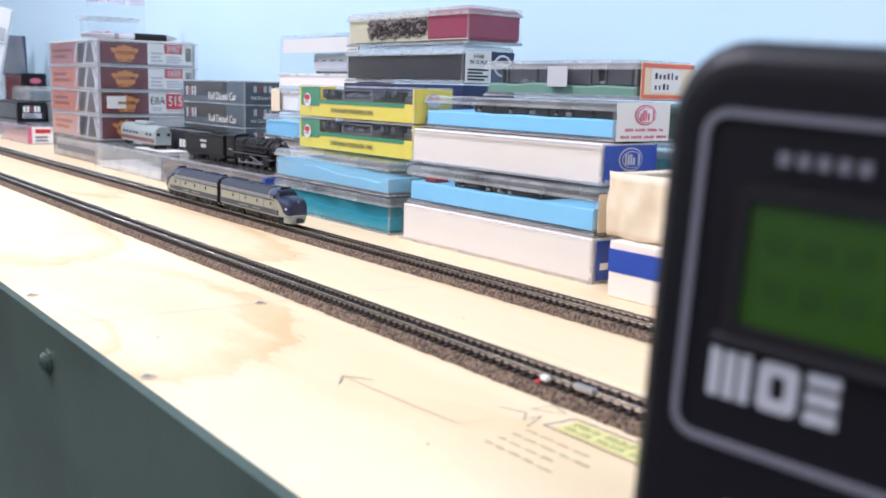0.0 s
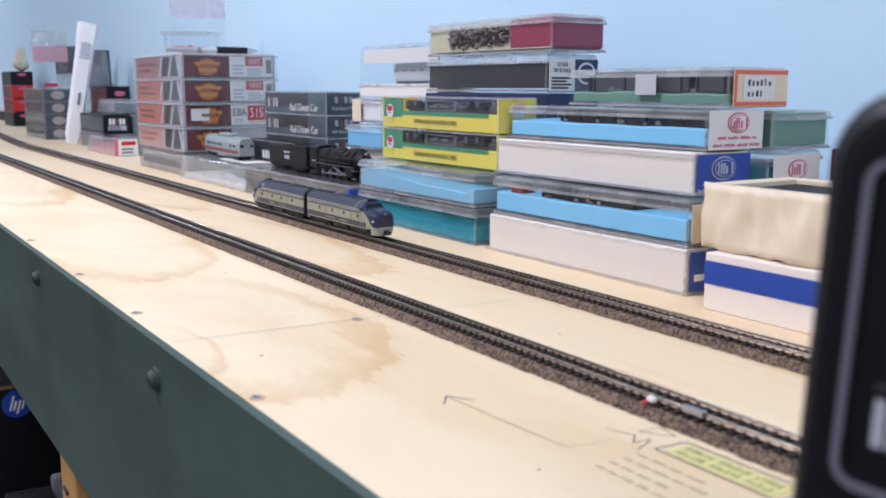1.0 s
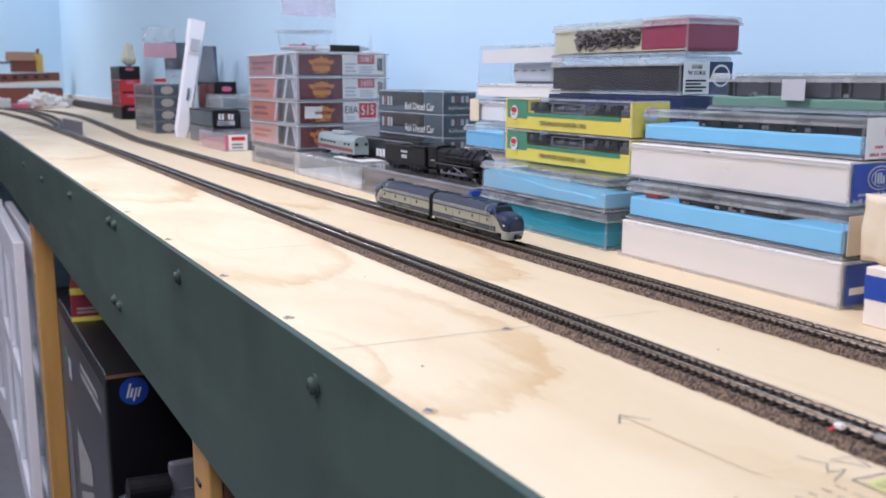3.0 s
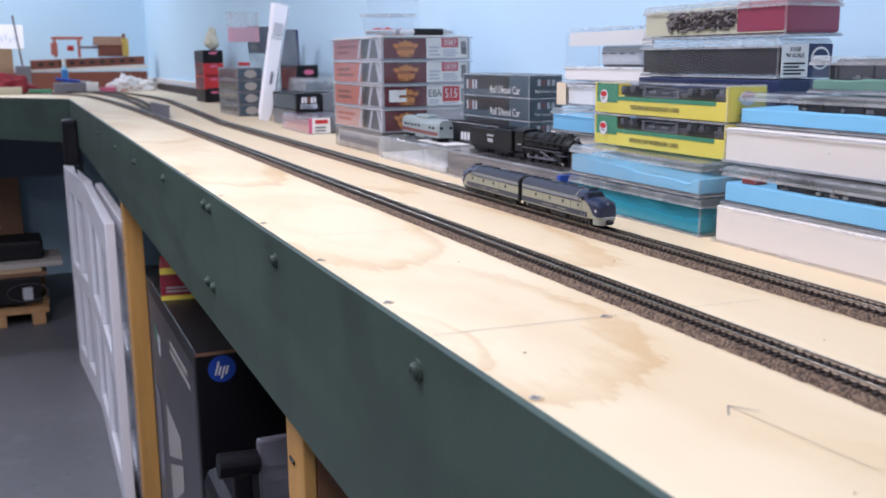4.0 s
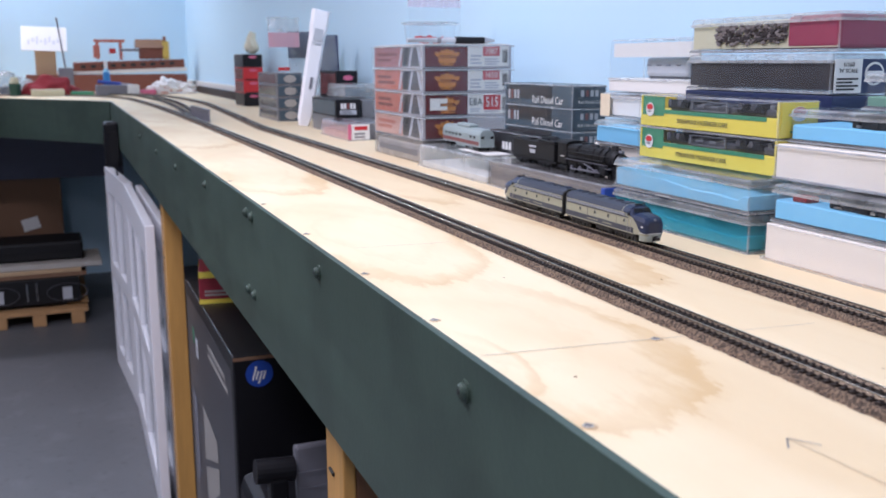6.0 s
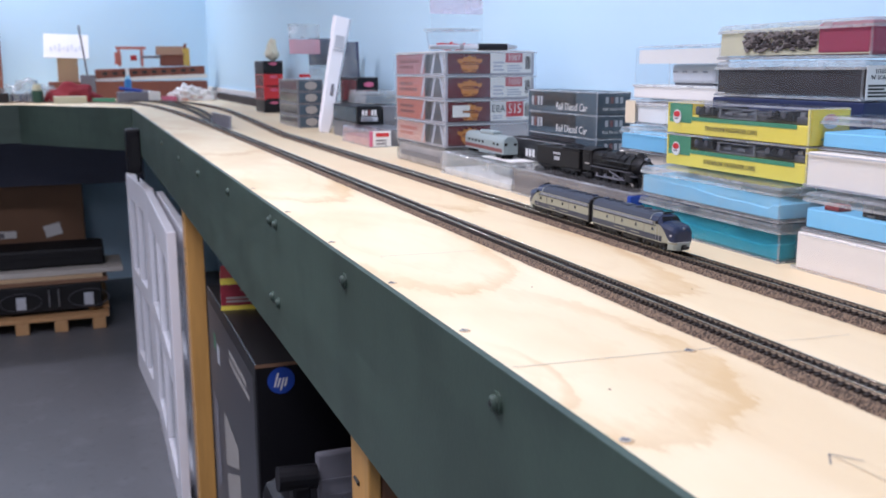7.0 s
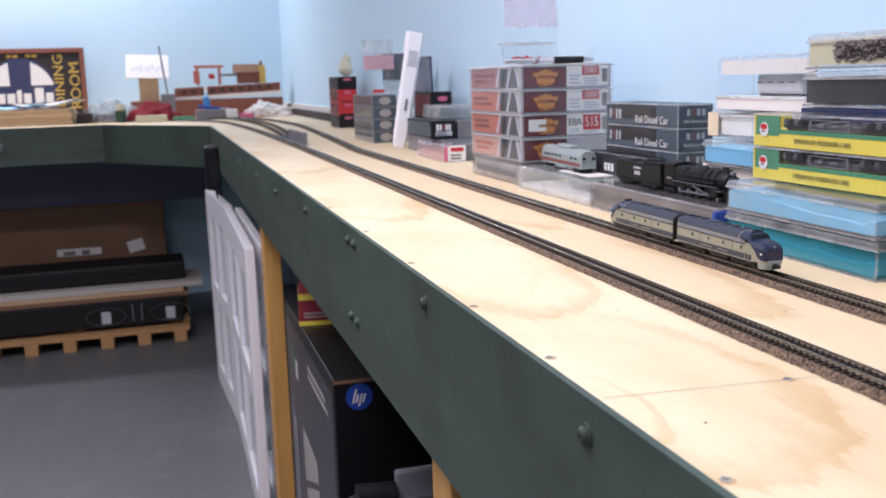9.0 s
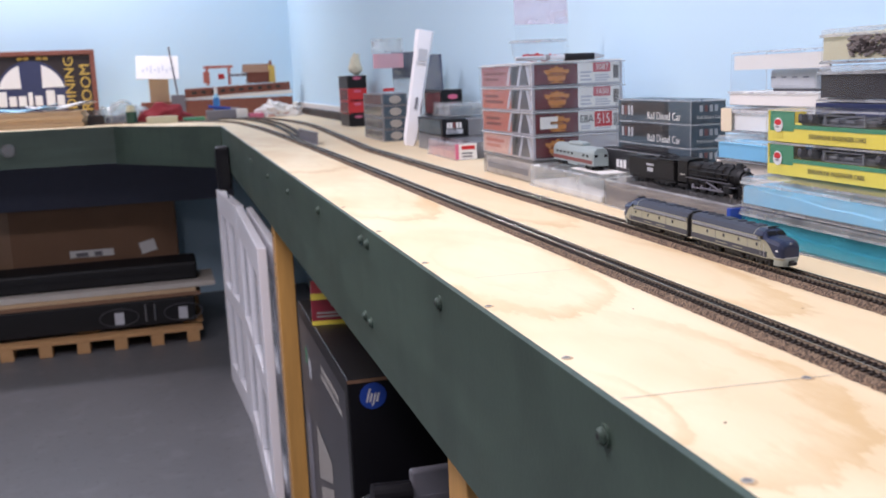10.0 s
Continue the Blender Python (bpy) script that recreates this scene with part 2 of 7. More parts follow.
M = {
    "ply": plywood("plywood"),
    "carton_print": mat("dark_carton_print", (0.024, 0.025, 0.031), 0.30, var=0.4, scale=6),
    "fascia": brushed_paint("green_fascia_paint"),
    "wall": mat("pale_blue_wall_paint", (0.560, 0.785, 0.925), 0.6, var=0.03, scale=1.5, bump=0.05, bscale=260),
    "wall_white": mat("white_wall_paint", (0.75, 0.77, 0.78), 0.6, var=0.03, scale=1.5),
    "ceiling": mat("ceiling_white", (0.8, 0.8, 0.78), 0.8, var=0.03, scale=2),
    "floor": scuffed_floor("grey_concrete_paint"),
    "brass": mat("brass_yellow", (0.62, 0.42, 0.08), 0.4, var=0.1),
    "brick": mat("red_brown_model_paint", (0.22, 0.075, 0.05), 0.7, var=0.25, scale=90),
    "tan": mat("tan_board", (0.55, 0.38, 0.22), 0.6, var=0.12, scale=25),
    "grey_trim": mat("grey_trim_paint", (0.17, 0.17, 0.20), 0.4, var=0.1),
    "lcd": mat("green_lcd_glass", (0.022, 0.075, 0.004), 0.25, var=0.25, scale=60, bump=0.0),
    "sky_print": mat("pale_blue_print", (0.30, 0.62, 0.80), 0.5),
    "bottle_blue": mat("blue_bottle", (0.05, 0.25, 0.55), 0.3),
    "fluff": mat("cream_fluff", (0.75, 0.72, 0.55), 0.9, var=0.15, scale=200, bump=0.6),
    "car_grey": mat("silver_grey_model_paint", (0.28, 0.34, 0.34), 0.45, var=0.1, scale=200),
    "timber": mat("pine_post", (0.58, 0.31, 0.085), 0.45, var=0.38, scale=30, stretch=(1, 1, 0.1), bscale=200),
    "pallet": mat("pallet_wood", (0.50, 0.28, 0.12), 0.7, var=0.25, scale=20),
    "white": mat("white_gloss_paint", (0.82, 0.82, 0.85), 0.35, var=0.05, scale=8),
    "carton_white": mat("worn_white_carton", (0.86, 0.785, 0.69), 0.55, var=0.07, scale=14, bump=0.06),
    "dull_red": mat("dull_red_stripe", (0.20, 0.060, 0.055), 0.5),
    "beige_label": mat("beige_label", (0.36, 0.34, 0.31), 0.5, var=0.2, scale=120),
    "mauve": mat("mauve_print", (0.55, 0.33, 0.38), 0.5, var=0.15, scale=60),
    "red_cloth": mat("dark_red_cloth", (0.25, 0.022, 0.03), 0.95, var=0.25, scale=60, bump=0.3),
    # dark navy that stands for the shade under the far shelf
    "shade_navy": mat("dark_navy_shade", (0.11, 0.12, 0.17), 0.8),
    "grey_board": mat("weathered_board", (0.50, 0.47, 0.42), 0.7, var=0.15, scale=12),
    "card_white": mat("white_card", (0.80, 0.78, 0.74), 0.6, var=0.04, scale=20),
    "cream": mat("cream_foam", (0.80, 0.68, 0.49), 0.5, var=0.14, scale=35),
    "card": mat("brown_cardboard", (0.23, 0.125, 0.070), 0.75, var=0.15, scale=8),
    "black": mat("black_plastic", (0.004, 0.004, 0.006), 0.5, var=0.2, scale=40, spec=0.3),
    "matt_black": mat("matt_black_paint", (0.010, 0.010, 0.011), 0.55, var=0.25, scale=120, bump=0.1, spec=0.28),
    "box_black": mat("black_print_card", (0.008, 0.008, 0.010), 0.38, var=0.3, scale=12, spec=0.3),
    "box_grey": mat("grey_print_card", (0.16, 0.165, 0.18), 0.28, var=0.25, scale=9),
    "blue_foam": mat("sky_blue_foam", (0.22, 0.585, 0.84), 0.65, var=0.05, scale=60, bump=0.1, bscale=900),
    "teal": mat("teal_tray", (0.09, 0.37, 0.47), 0.3, var=0.2, scale=30),
    "green_foam": mat("pale_green_foam", (0.14, 0.29, 0.21), 0.65, var=0.08, scale=60),
    "yellow": mat("yellow_print", (0.84, 0.69, 0.09), 0.4, var=0.05, scale=30),
    "green": mat("green_print", (0.05, 0.26, 0.13), 0.4, var=0.08, scale=30),
    "red_foam": mat("red_foam", (0.30, 0.018, 0.060), 0.55, var=0.12, scale=50),
    "yellow_foam": mat("straw_foam", (0.58, 0.55, 0.38), 0.6, var=0.1, scale=60),
    "brown_in": mat("dark_brown_lining", (0.020, 0.013, 0.013), 0.6, var=0.3, scale=30),
    "navy": mat("navy_print", (0.02, 0.03, 0.09), 0.35, var=0.15, scale=30),
    "blue_print": mat("royal_blue_print", (0.02, 0.07, 0.38), 0.35, var=0.1, scale=30),
    "silver": mat("silver_print", (0.5, 0.52, 0.55), 0.35, var=0.1, scale=60),
    "pink": mat("pink_print", (0.62, 0.14, 0.24), 0.5, var=0.1, scale=60),
    "red": mat("red_print", (0.55, 0.025, 0.03), 0.4, var=0.1, scale=40),
    "maroon": mat("maroon_print", (0.13, 0.020, 0.024), 0.25, var=0.15, scale=40),
    "gold": mat("gold_print", (0.58, 0.22, 0.04), 0.4, var=0.2, scale=150),
    "orange": mat("orange_print", (0.50, 0.15, 0.11), 0.4, var=0.12, scale=60),
    "salmon": mat("salmon_print", (0.62, 0.36, 0.30), 0.4, var=0.12, scale=60),
    "slate": mat("slate_green_print", (0.065, 0.098, 0.125), 0.22, var=0.2, scale=30),
    "ink": mat("pencil_grey", (0.20, 0.19, 0.20), 0.6),
    "ink_dark": mat("print_black", (0.02, 0.02, 0.02), 0.5),
    "label": mat("paper_label", (0.80, 0.79, 0.76), 0.6, var=0.03, scale=60),
    "steel": mat("bare_steel", (0.45, 0.45, 0.46), 0.35, metal=1.0, var=0.15, scale=300),
    "rail": mat("nickel_rail", (0.56, 0.49, 0.40), 0.17, metal=1.0, var=0.12, scale=200, bump=0.0),
    "rail_foot": mat("dull_rail_foot", (0.26, 0.205, 0.15), 0.38, metal=1.0, var=0.2, scale=200, bump=0.0),
    "tie": mat("black_sleeper_plastic", (0.020, 0.012, 0.009), 0.6, var=0.3, scale=300),
    "ballast": cork("cork_roadbed"),
    "clear": clear_plastic("clear_styrene"),
    "clear_edge": clear_plastic("styrene_edge", body=0.30, haze=(0.72, 0.74, 0.75), rough=0.3),
    "clear_lid": clear_plastic("hazy_lid", tint=(0.94, 0.955, 0.95), body=0.17, haze=(0.74, 0.79, 0.76), rough=0.2),
    "brown_grey": mat("brown_grey_lining", (0.17, 0.15, 0.145), 0.5, var=0.3, scale=40),
    "lining_grey": mat("dark_grey_lining", (0.07, 0.07, 0.08), 0.5, var=0.3, scale=60),
    "clear_milky": clear_plastic("milky_styrene", body=0.30, haze=(0.62, 0.65, 0.63), rough=0.2),
    "clear_grey": clear_plastic("grey_styrene", tint=(0.82, 0.82, 0.83), body=0.30, haze=(0.44, 0.43, 0.42)),
    "clear_teal": clear_plastic("teal_styrene", tint=(0.55, 0.85, 0.90), body=0.40, haze=(0.06, 0.40, 0.50)),
}


# ---- shape helpers ----
def box_bm(x0, x1, y0, y1, z0, z1, bevel=0.0, bm=None):
    fresh = bm is None
    bm = bm or bmesh.new()
    m = Matrix.LocRotScale(((x0 + x1) / 2, (y0 + y1) / 2, (z0 + z1) / 2), None, (abs(x1 - x0), abs(y1 - y0), abs(z1 - z0)))
    r = bmesh.ops.create_cube(bm, size=1, matrix=m)
    if bevel:
        edges = {e for v in r["verts"] for e in v.link_edges}
        bmesh.ops.bevel(bm, geom=list(edges), offset=bevel, segments=2, affect="EDGES", profile=0.5)
    return bm


def cyl_bm(p, q, r0, r1=None, seg=16, bm=None):
    bm = bm or bmesh.new()
    p, q = Vector(p), Vector(q)
    d = q - p
    m = Matrix.Translation((p + q) / 2) @ d.to_track_quat("Z", "Y").to_matrix().to_4x4()
    bmesh.ops.create_cone(bm, cap_ends=True, segments=seg, radius1=r0, radius2=r0 if r1 is None else r1, depth=d.length, matrix=m)
    return bm


def loft_bm(sections, close=True):
    """Sections: lists of points, all of one length, skinned in order and capped."""
    bm = bmesh.new()
    rings = [[bm.verts.new(p) for p in s] for s in sections]
    k = len(rings[0])
    for a, b in zip(rings, rings[1:]):
        for i in range(k if close else k - 1):
            bm.faces.new((a[i], a[(i + 1) % k], b[(i + 1) % k], b[i]))
    if close:
        bm.faces.new(rings[0])
        bm.faces.new(rings[-1])
    bmesh.ops.recalc_face_normals(bm, faces=bm.faces)
    return bm


def mesh_of(name, bm, material, smooth=False):
    me = bpy.data.meshes.new(name)
    bm.to_mesh(me)
    bm.free()
    me.materials.append(material)
    if smooth:
        for p in me.polygons:
            p.use_smooth = True
    return me


def part(name, bm, material, parent, label="", smooth=False):
    ob = new(name, mesh_of(name, bm, M[material] if isinstance(material, str) else material, smooth))
    ob.parent = parent
    return tagged(ob, label)


def thing(name, label, category, m, group="", kind=""):
    ob = new(name)
    ob.empty_display_size = 0.05
    ob.matrix_basis = m
    return tagged(ob, label, category, group, kind)


def structure(name, bm, material, label, category):
    ob = new(name, mesh_of(name, bm, M[material]))
    return tagged(ob, label, category, kind="structure")


def text_bm(words, size):
    """Flat lettering in the built-in font, centred, lying in the xy plane."""
    cu = bpy.data.curves.new("lettering", "FONT")
    cu.body, cu.size, cu.align_x, cu.align_y, cu.extrude, cu.resolution_u = words, size, "CENTER", "CENTER", 0.00012, 2
    ob = bpy.data.objects.new("lettering", cu)
    me = bpy.data.meshes.new_from_object(ob)
    bm = bmesh.new()
    bm.from_mesh(me)
    bpy.data.objects.remove(ob)
    bpy.data.curves.remove(cu)
    bpy.data.meshes.remove(me)
    return bm


SIDE = Matrix(((0, 0, -1, 0), (-1, 0, 0, 0), (0, 1, 0, 0), (0, 0, 0, 1)))   # lettering that faces -x
END = Matrix(((1, 0, 0, 0), (0, 0, -1, 0), (0, 1, 0, 0), (0, 0, 0, 1)))     # lettering that faces -y


class Crate:
    """A box thing of size w (x), l (y), h (z) with its origin at the middle of its base; faces are addressed from 0 to 1."""

    def __init__(self, name, label, x0, y0, y1, z0, z1, w, turn=0.0, category="box", group=""):
        self.w, self.l, self.h = w, y1 - y0, z1 - z0
        self.out = 0.0  # how far labels stand off the faces
        self.ob = thing(name, label, category, pose(x0 + w / 2, (y0 + y1) / 2, z0, 0, 0, turn), group)

    def block(self, name, material, bevel=0.0006, inset=0.0, z0=0.0, z1=1.0, y0=0.0, y1=1.0, label="", x0=0.0, x1=1.0):
        w, l, h = self.w, self.l, self.h
        bm = box_bm((x0 - 0.5) * w + inset, (x1 - 0.5) * w - inset, (y0 - 0.5) * l + inset, (y1 - 0.5) * l - inset, z0 * h, z1 * h, bevel)
        return part(name, bm, material, self.ob, label)

    def shell(self, name, material, z0=0.0, z1=1.0, lip=0.0015, label="", top=True, grow=0.0):
        """Thin-walled cover, open below, with chamfered, hazy edges and a flange round its mouth."""
        w, l = self.w / 2 + grow, self.l / 2 + grow
        a, b = z0 * self.h, z1 * self.h
        r, c, d = 0.0016, 0.0013, 0.0008
        bm = bmesh.new()

        def ring(inset, z):
            x, y = w - inset, l - inset
            return [bm.verts.new(v) for v in ((-x + c, -y, z), (x - c, -y, z), (x, -y + c, z), (x, y - c, z), (x - c, y, z), (-x + c, y, z), (-x, y - c, z), (-x, -y + c, z))]

        def band(p, q, edge):
            for i in range(8):
                j = (i + 1) % 8
                f = bm.faces.new((p[i], p[j], q[j], q[i]))
                f.material_index = 1 if edge or i % 2 else 0

        lo, hi = ring(0.0, a), ring(d, b - r)
        band(lo, hi, False)
        if top:
            cap = ring(d + r, b)
            band(hi, cap, True)
            bm.faces.new(cap)
        if lip:
            o0, o1, inn = ring(-lip, a), ring(-lip, a + 0.0022), ring(0.0, a + 0.0022)
            band(lo, o0, True)
            band(o0, o1, True)
            band(o1, inn, True)
        ob = part(name, bm, material, self.ob, label)
        ob.data.materials.append(M["clear_edge"])
        return ob

    def decal(self, name, face, u0, u1, v0, v1, material, label="", proud=0.0004, level=0, parent=None):
        w, l, h = self.w / 2, self.l / 2, self.h
        o = proud * (1 + level) + self.out
        if face == "side":
            bm = box_bm(-w - o, -w - o + 0.0003, l - u1 * 2 * l, l - u0 * 2 * l, v0 * h, v1 * h)
        elif face == "top":
            bm = box_bm(-w + v0 * 2 * w, -w + v1 * 2 * w, l - u1 * 2 * l, l - u0 * 2 * l, h + o - 0.0003, h + o)
        else:
            bm = box_bm(-w + u0 * 2 * w, -w + u1 * 2 * w, -l - o, -l - o + 0.0003, v0 * h, v1 * h)
        return part(name, bm, material, parent or self.ob, label)

    def words(self, text, face, u, v, size, material, level=1, squeeze=1.0, name="lettering"):
        bm = text_bm(text, size)
        bmesh.ops.scale(bm, vec=(squeeze, 1, 1), verts=bm.verts)
        o = 0.0004 * (1 + level) + self.out
        if face == "side":
            m = Matrix.Translation((-self.w / 2 - o, self.l * (0.5 - u), v * self.h)) @ SIDE
        else:
            m = Matrix.Translation((self.w * (u - 0.5), -self.l / 2 - o, v * self.h)) @ END
        bmesh.ops.transform(bm, matrix=m, verts=bm.verts)
        return part(name, bm, material, self.ob)

    def disc(self, name, face, u, v, ru, rv, material, level=1, seg=24):
        """An oval badge."""
        bm = bmesh.new()
        bmesh.ops.create_cone(bm, cap_ends=True, segments=seg, radius1=1, radius2=1, depth=0.0003)
        bmesh.ops.scale(bm, vec=(ru, rv, 1), verts=bm.verts)
        o = 0.0004 * (1 + level) + self.out
        if face == "side":
            m = Matrix.Translation((-self.w / 2 - o, self.l * (0.5 - u), v * self.h)) @ SIDE
        else:
            m = Matrix.Translation((self.w * (u - 0.5), -self.l / 2 - o, v * self.h)) @ END
        bmesh.ops.transform(bm, matrix=m, verts=bm.verts)
        return part(name, bm, material, self.ob)

    def emblem(self, name, face, u, v, ru, rv, material, level=1):
        """A shield with stepped wings."""
        half = [(0.0, 1.0), (0.26, 0.70), (0.42, 0.86), (0.56, 0.50), (0.92, 0.58), (1.0, 0.34), (0.80, 0.02), (0.66, -0.04), (0.70, -0.50), (0.52, -0.78), (0.24, -0.70), (0.0, -0.95)]
        pts = half + [(-x, y) for x, y in half[-2:0:-1]]
        bm = loft_bm([[(x * ru, y * rv, z) for x, y in pts] for z in (-0.00015, 0.00015)])
        o = 0.0004 * (1 + level) + self.out
        if face == "side":
            m = Matrix.Translation((-self.w / 2 - o, self.l * (0.5 - u), v * self.h)) @ SIDE
        else:
            m = Matrix.Translation((self.w * (u - 0.5), -self.l / 2 - o, v * self.h)) @ END
        bmesh.ops.transform(bm, matrix=m, verts=bm.verts)
        return part(name, bm, material, self.ob)

    def letters(self, face, u0, u1, v0, v1, count, material, level=1, name="print_stroke"):
        """A row of print too small to read, as short upright strokes."""
        step = (u1 - u0) / count
        for i in range(count):
            if i % 6 != 4:
                self.decal(name, face, u0 + i * step, u0 + (i + random.uniform(0.5, 0.75)) * step, v0, v1 - (v1 - v0) * random.choice((0, 0, 0.3)), material, level=level)

    def bars(self, face, u0, u1, v0, v1, rows, material, level=1, name="print_bar"):
        """Lines of print too small to read, as bars."""
        step = (v1 - v0) / rows
        for i in range(rows):
            a = v0 + i * step
            cut = u1 - (u1 - u0) * random.uniform(0, 0.35)
            self.decal(name, face, u0, cut, a + step * 0.2, a + step * 0.75, material, level=level)


# ---- room ----
structure("floor", box_bm(-5.0, 0.7, -3.2, 6.1, -0.1, 0.0), "floor", "smooth grey painted concrete floor", "floor")
structure("wall_east", box_bm(WALL, WALL + 0.12, -3.2, FAR + 0.12, 0.0, 2.6), "wall", "pale blue painted wall behind the layout", "wall")
structure("wall_north", box_bm(-5.0, WALL, FAR, FAR + 0.12, 0.0, 2.6), "wall", "pale blue painted wall at the end of the room", "wall")
structure("wall_west", box_bm(-5.1, -5.0, -3.2, FAR + 0.12, 0.0, 2.6), "wall_white", "plain white painted wall", "wall")
structure("wall_south", box_bm(-5.0, WALL, -3.3, -3.2, 0.0, 2.6), "wall_white", "plain white painted wall", "wall")
structure("ceiling", box_bm(-5.1, WALL + 0.12, -3.3, FAR + 0.12, 2.6, 2.7), "ceiling", "plain white ceiling", "ceiling")


def extrude_outline(points, z0, z1):
    bm = bmesh.new()
    lo = [bm.verts.new((x, y, z0)) for x, y in points]
    hi = [bm.verts.new((x, y, z1)) for x, y in points]
    k = len(points)
    for i in range(k):
        j = (i + 1) % k
        bm.faces.new((lo[i], lo[j], hi[j], hi[i]))
    bm.faces.new(lo[::-1])
    bm.faces.new(hi)
    bmesh.ops.recalc_face_normals(bm, faces=bm.faces)
    return bm


# plywood deck: the long shelf, and the far shelf with a slanted corner
deck = thing("layout_deck", "bare plywood layout shelf with a dark green painted fascia", "shelf", pose(0, 0, TOP), kind="structure")
part("plywood_top", extrude_outline([(0.0047, -1.2), (WALL, -1.2), (WALL, 4.15), (0.0047, 4.15)], -0.012, 0.0), "ply", deck, "pale plywood with tan grain figure")
part("plywood_top", extrude_outline([(0.0045, 4.154), (WALL, 4.154), (WALL, FAR), (-3.5, FAR), (-3.5, 4.724), (-0.42, 4.724)], -0.012, 0.0), "ply", deck)


def fascia_board(p, q, drop, name="fascia"):
    p, q = Vector((*p, 0)), Vector((*q, 0))
    d = (q - p).normalized()
    nrm = Vector((d.y, -d.x, 0)) * 0.0022
    pts = [p + nrm, q + nrm, q - nrm, p - nrm]
    return part(name, extrude_outline([(v.x, v.y) for v in pts], -drop, 0.0015), "fascia", deck, "dark green painted board")


fascia_board((0.0021, -1.2), (0.0021, 4.14), 0.140)
fascia_board((-0.0010, 4.147), (-0.42, 4.717), 0.16)
fascia_board((-0.4205, 4.7195), (-3.5, 4.7195), 0.157)


def fascia_bolt(y, z, r=0.0045):
    bm = cyl_bm((-0.0001, y, z), (-0.0015, y, z), r * 1.35, seg=20)
    b = part("washer", bm, "fascia", deck)
    bm = cyl_bm((-0.0015, y, z), (-0.0029, y, z), r * 1.02, r * 0.98, seg=18)
    cyl_bm((-0.0029, y, z), (-0.0041, y, z), r * 0.98, r * 0.66, seg=18, bm=bm)
    head = part("bolt_head", bm, "fascia", b, "green-painted bolt head")
    socket = part("socket", cyl_bm((-0.0039, y, z), (-0.0044, y, z), r * 0.36, seg=6), "ink_dark", deck, "dark hex socket")
    socket.parent = b


for y, z in ((0.75, -0.017), (1.041, -0.016), (1.318, -0.014), (1.35, -0.014), (1.318, -0.098), (1.35, -0.098), (1.658, -0.020), (2.013, -0.031), (2.353, -0.034), (2.769, -0.032)):
    fascia_bolt(y, z)


# ---- track ----
def along(path, step):
    """Even points along a polyline, each with its heading."""
    out = []
    pts = [Vector((x, y, 0)) for x, y in path]
    left = 0.0
    for a, b in zip(pts, pts[1:]):
        d = (b - a).length
        while left < d:
            out.append((a.lerp(b, left / d), (b - a).normalized()))
            left += step
        left -= d
    return out


def smooth_path(path, rounds=3):
    p = [Vector((x, y)) for x, y in path]
    for _ in range(rounds):
        q = [p[0]]
        for a, b in zip(p, p[1:]):
            q += [a.lerp(b, 0.25), a.lerp(b, 0.75)]
        p = q + [p[-1]]
    return [(v.x, v.y) for v in p]


def sweep(path, profile, step=0.02, wobble=0.0):
    secs = []
    for c, d in along(path, step):
        side = Vector((d.y, -d.x, 0))
        secs.append([c + side * (u + random.uniform(-wobble, wobble) * (abs(u) > 0.01)) + Vector((0, 0, v)) for u, v in profile])
    return loft_bm(secs)


BED = 0.0042
GAUGE = 0.009


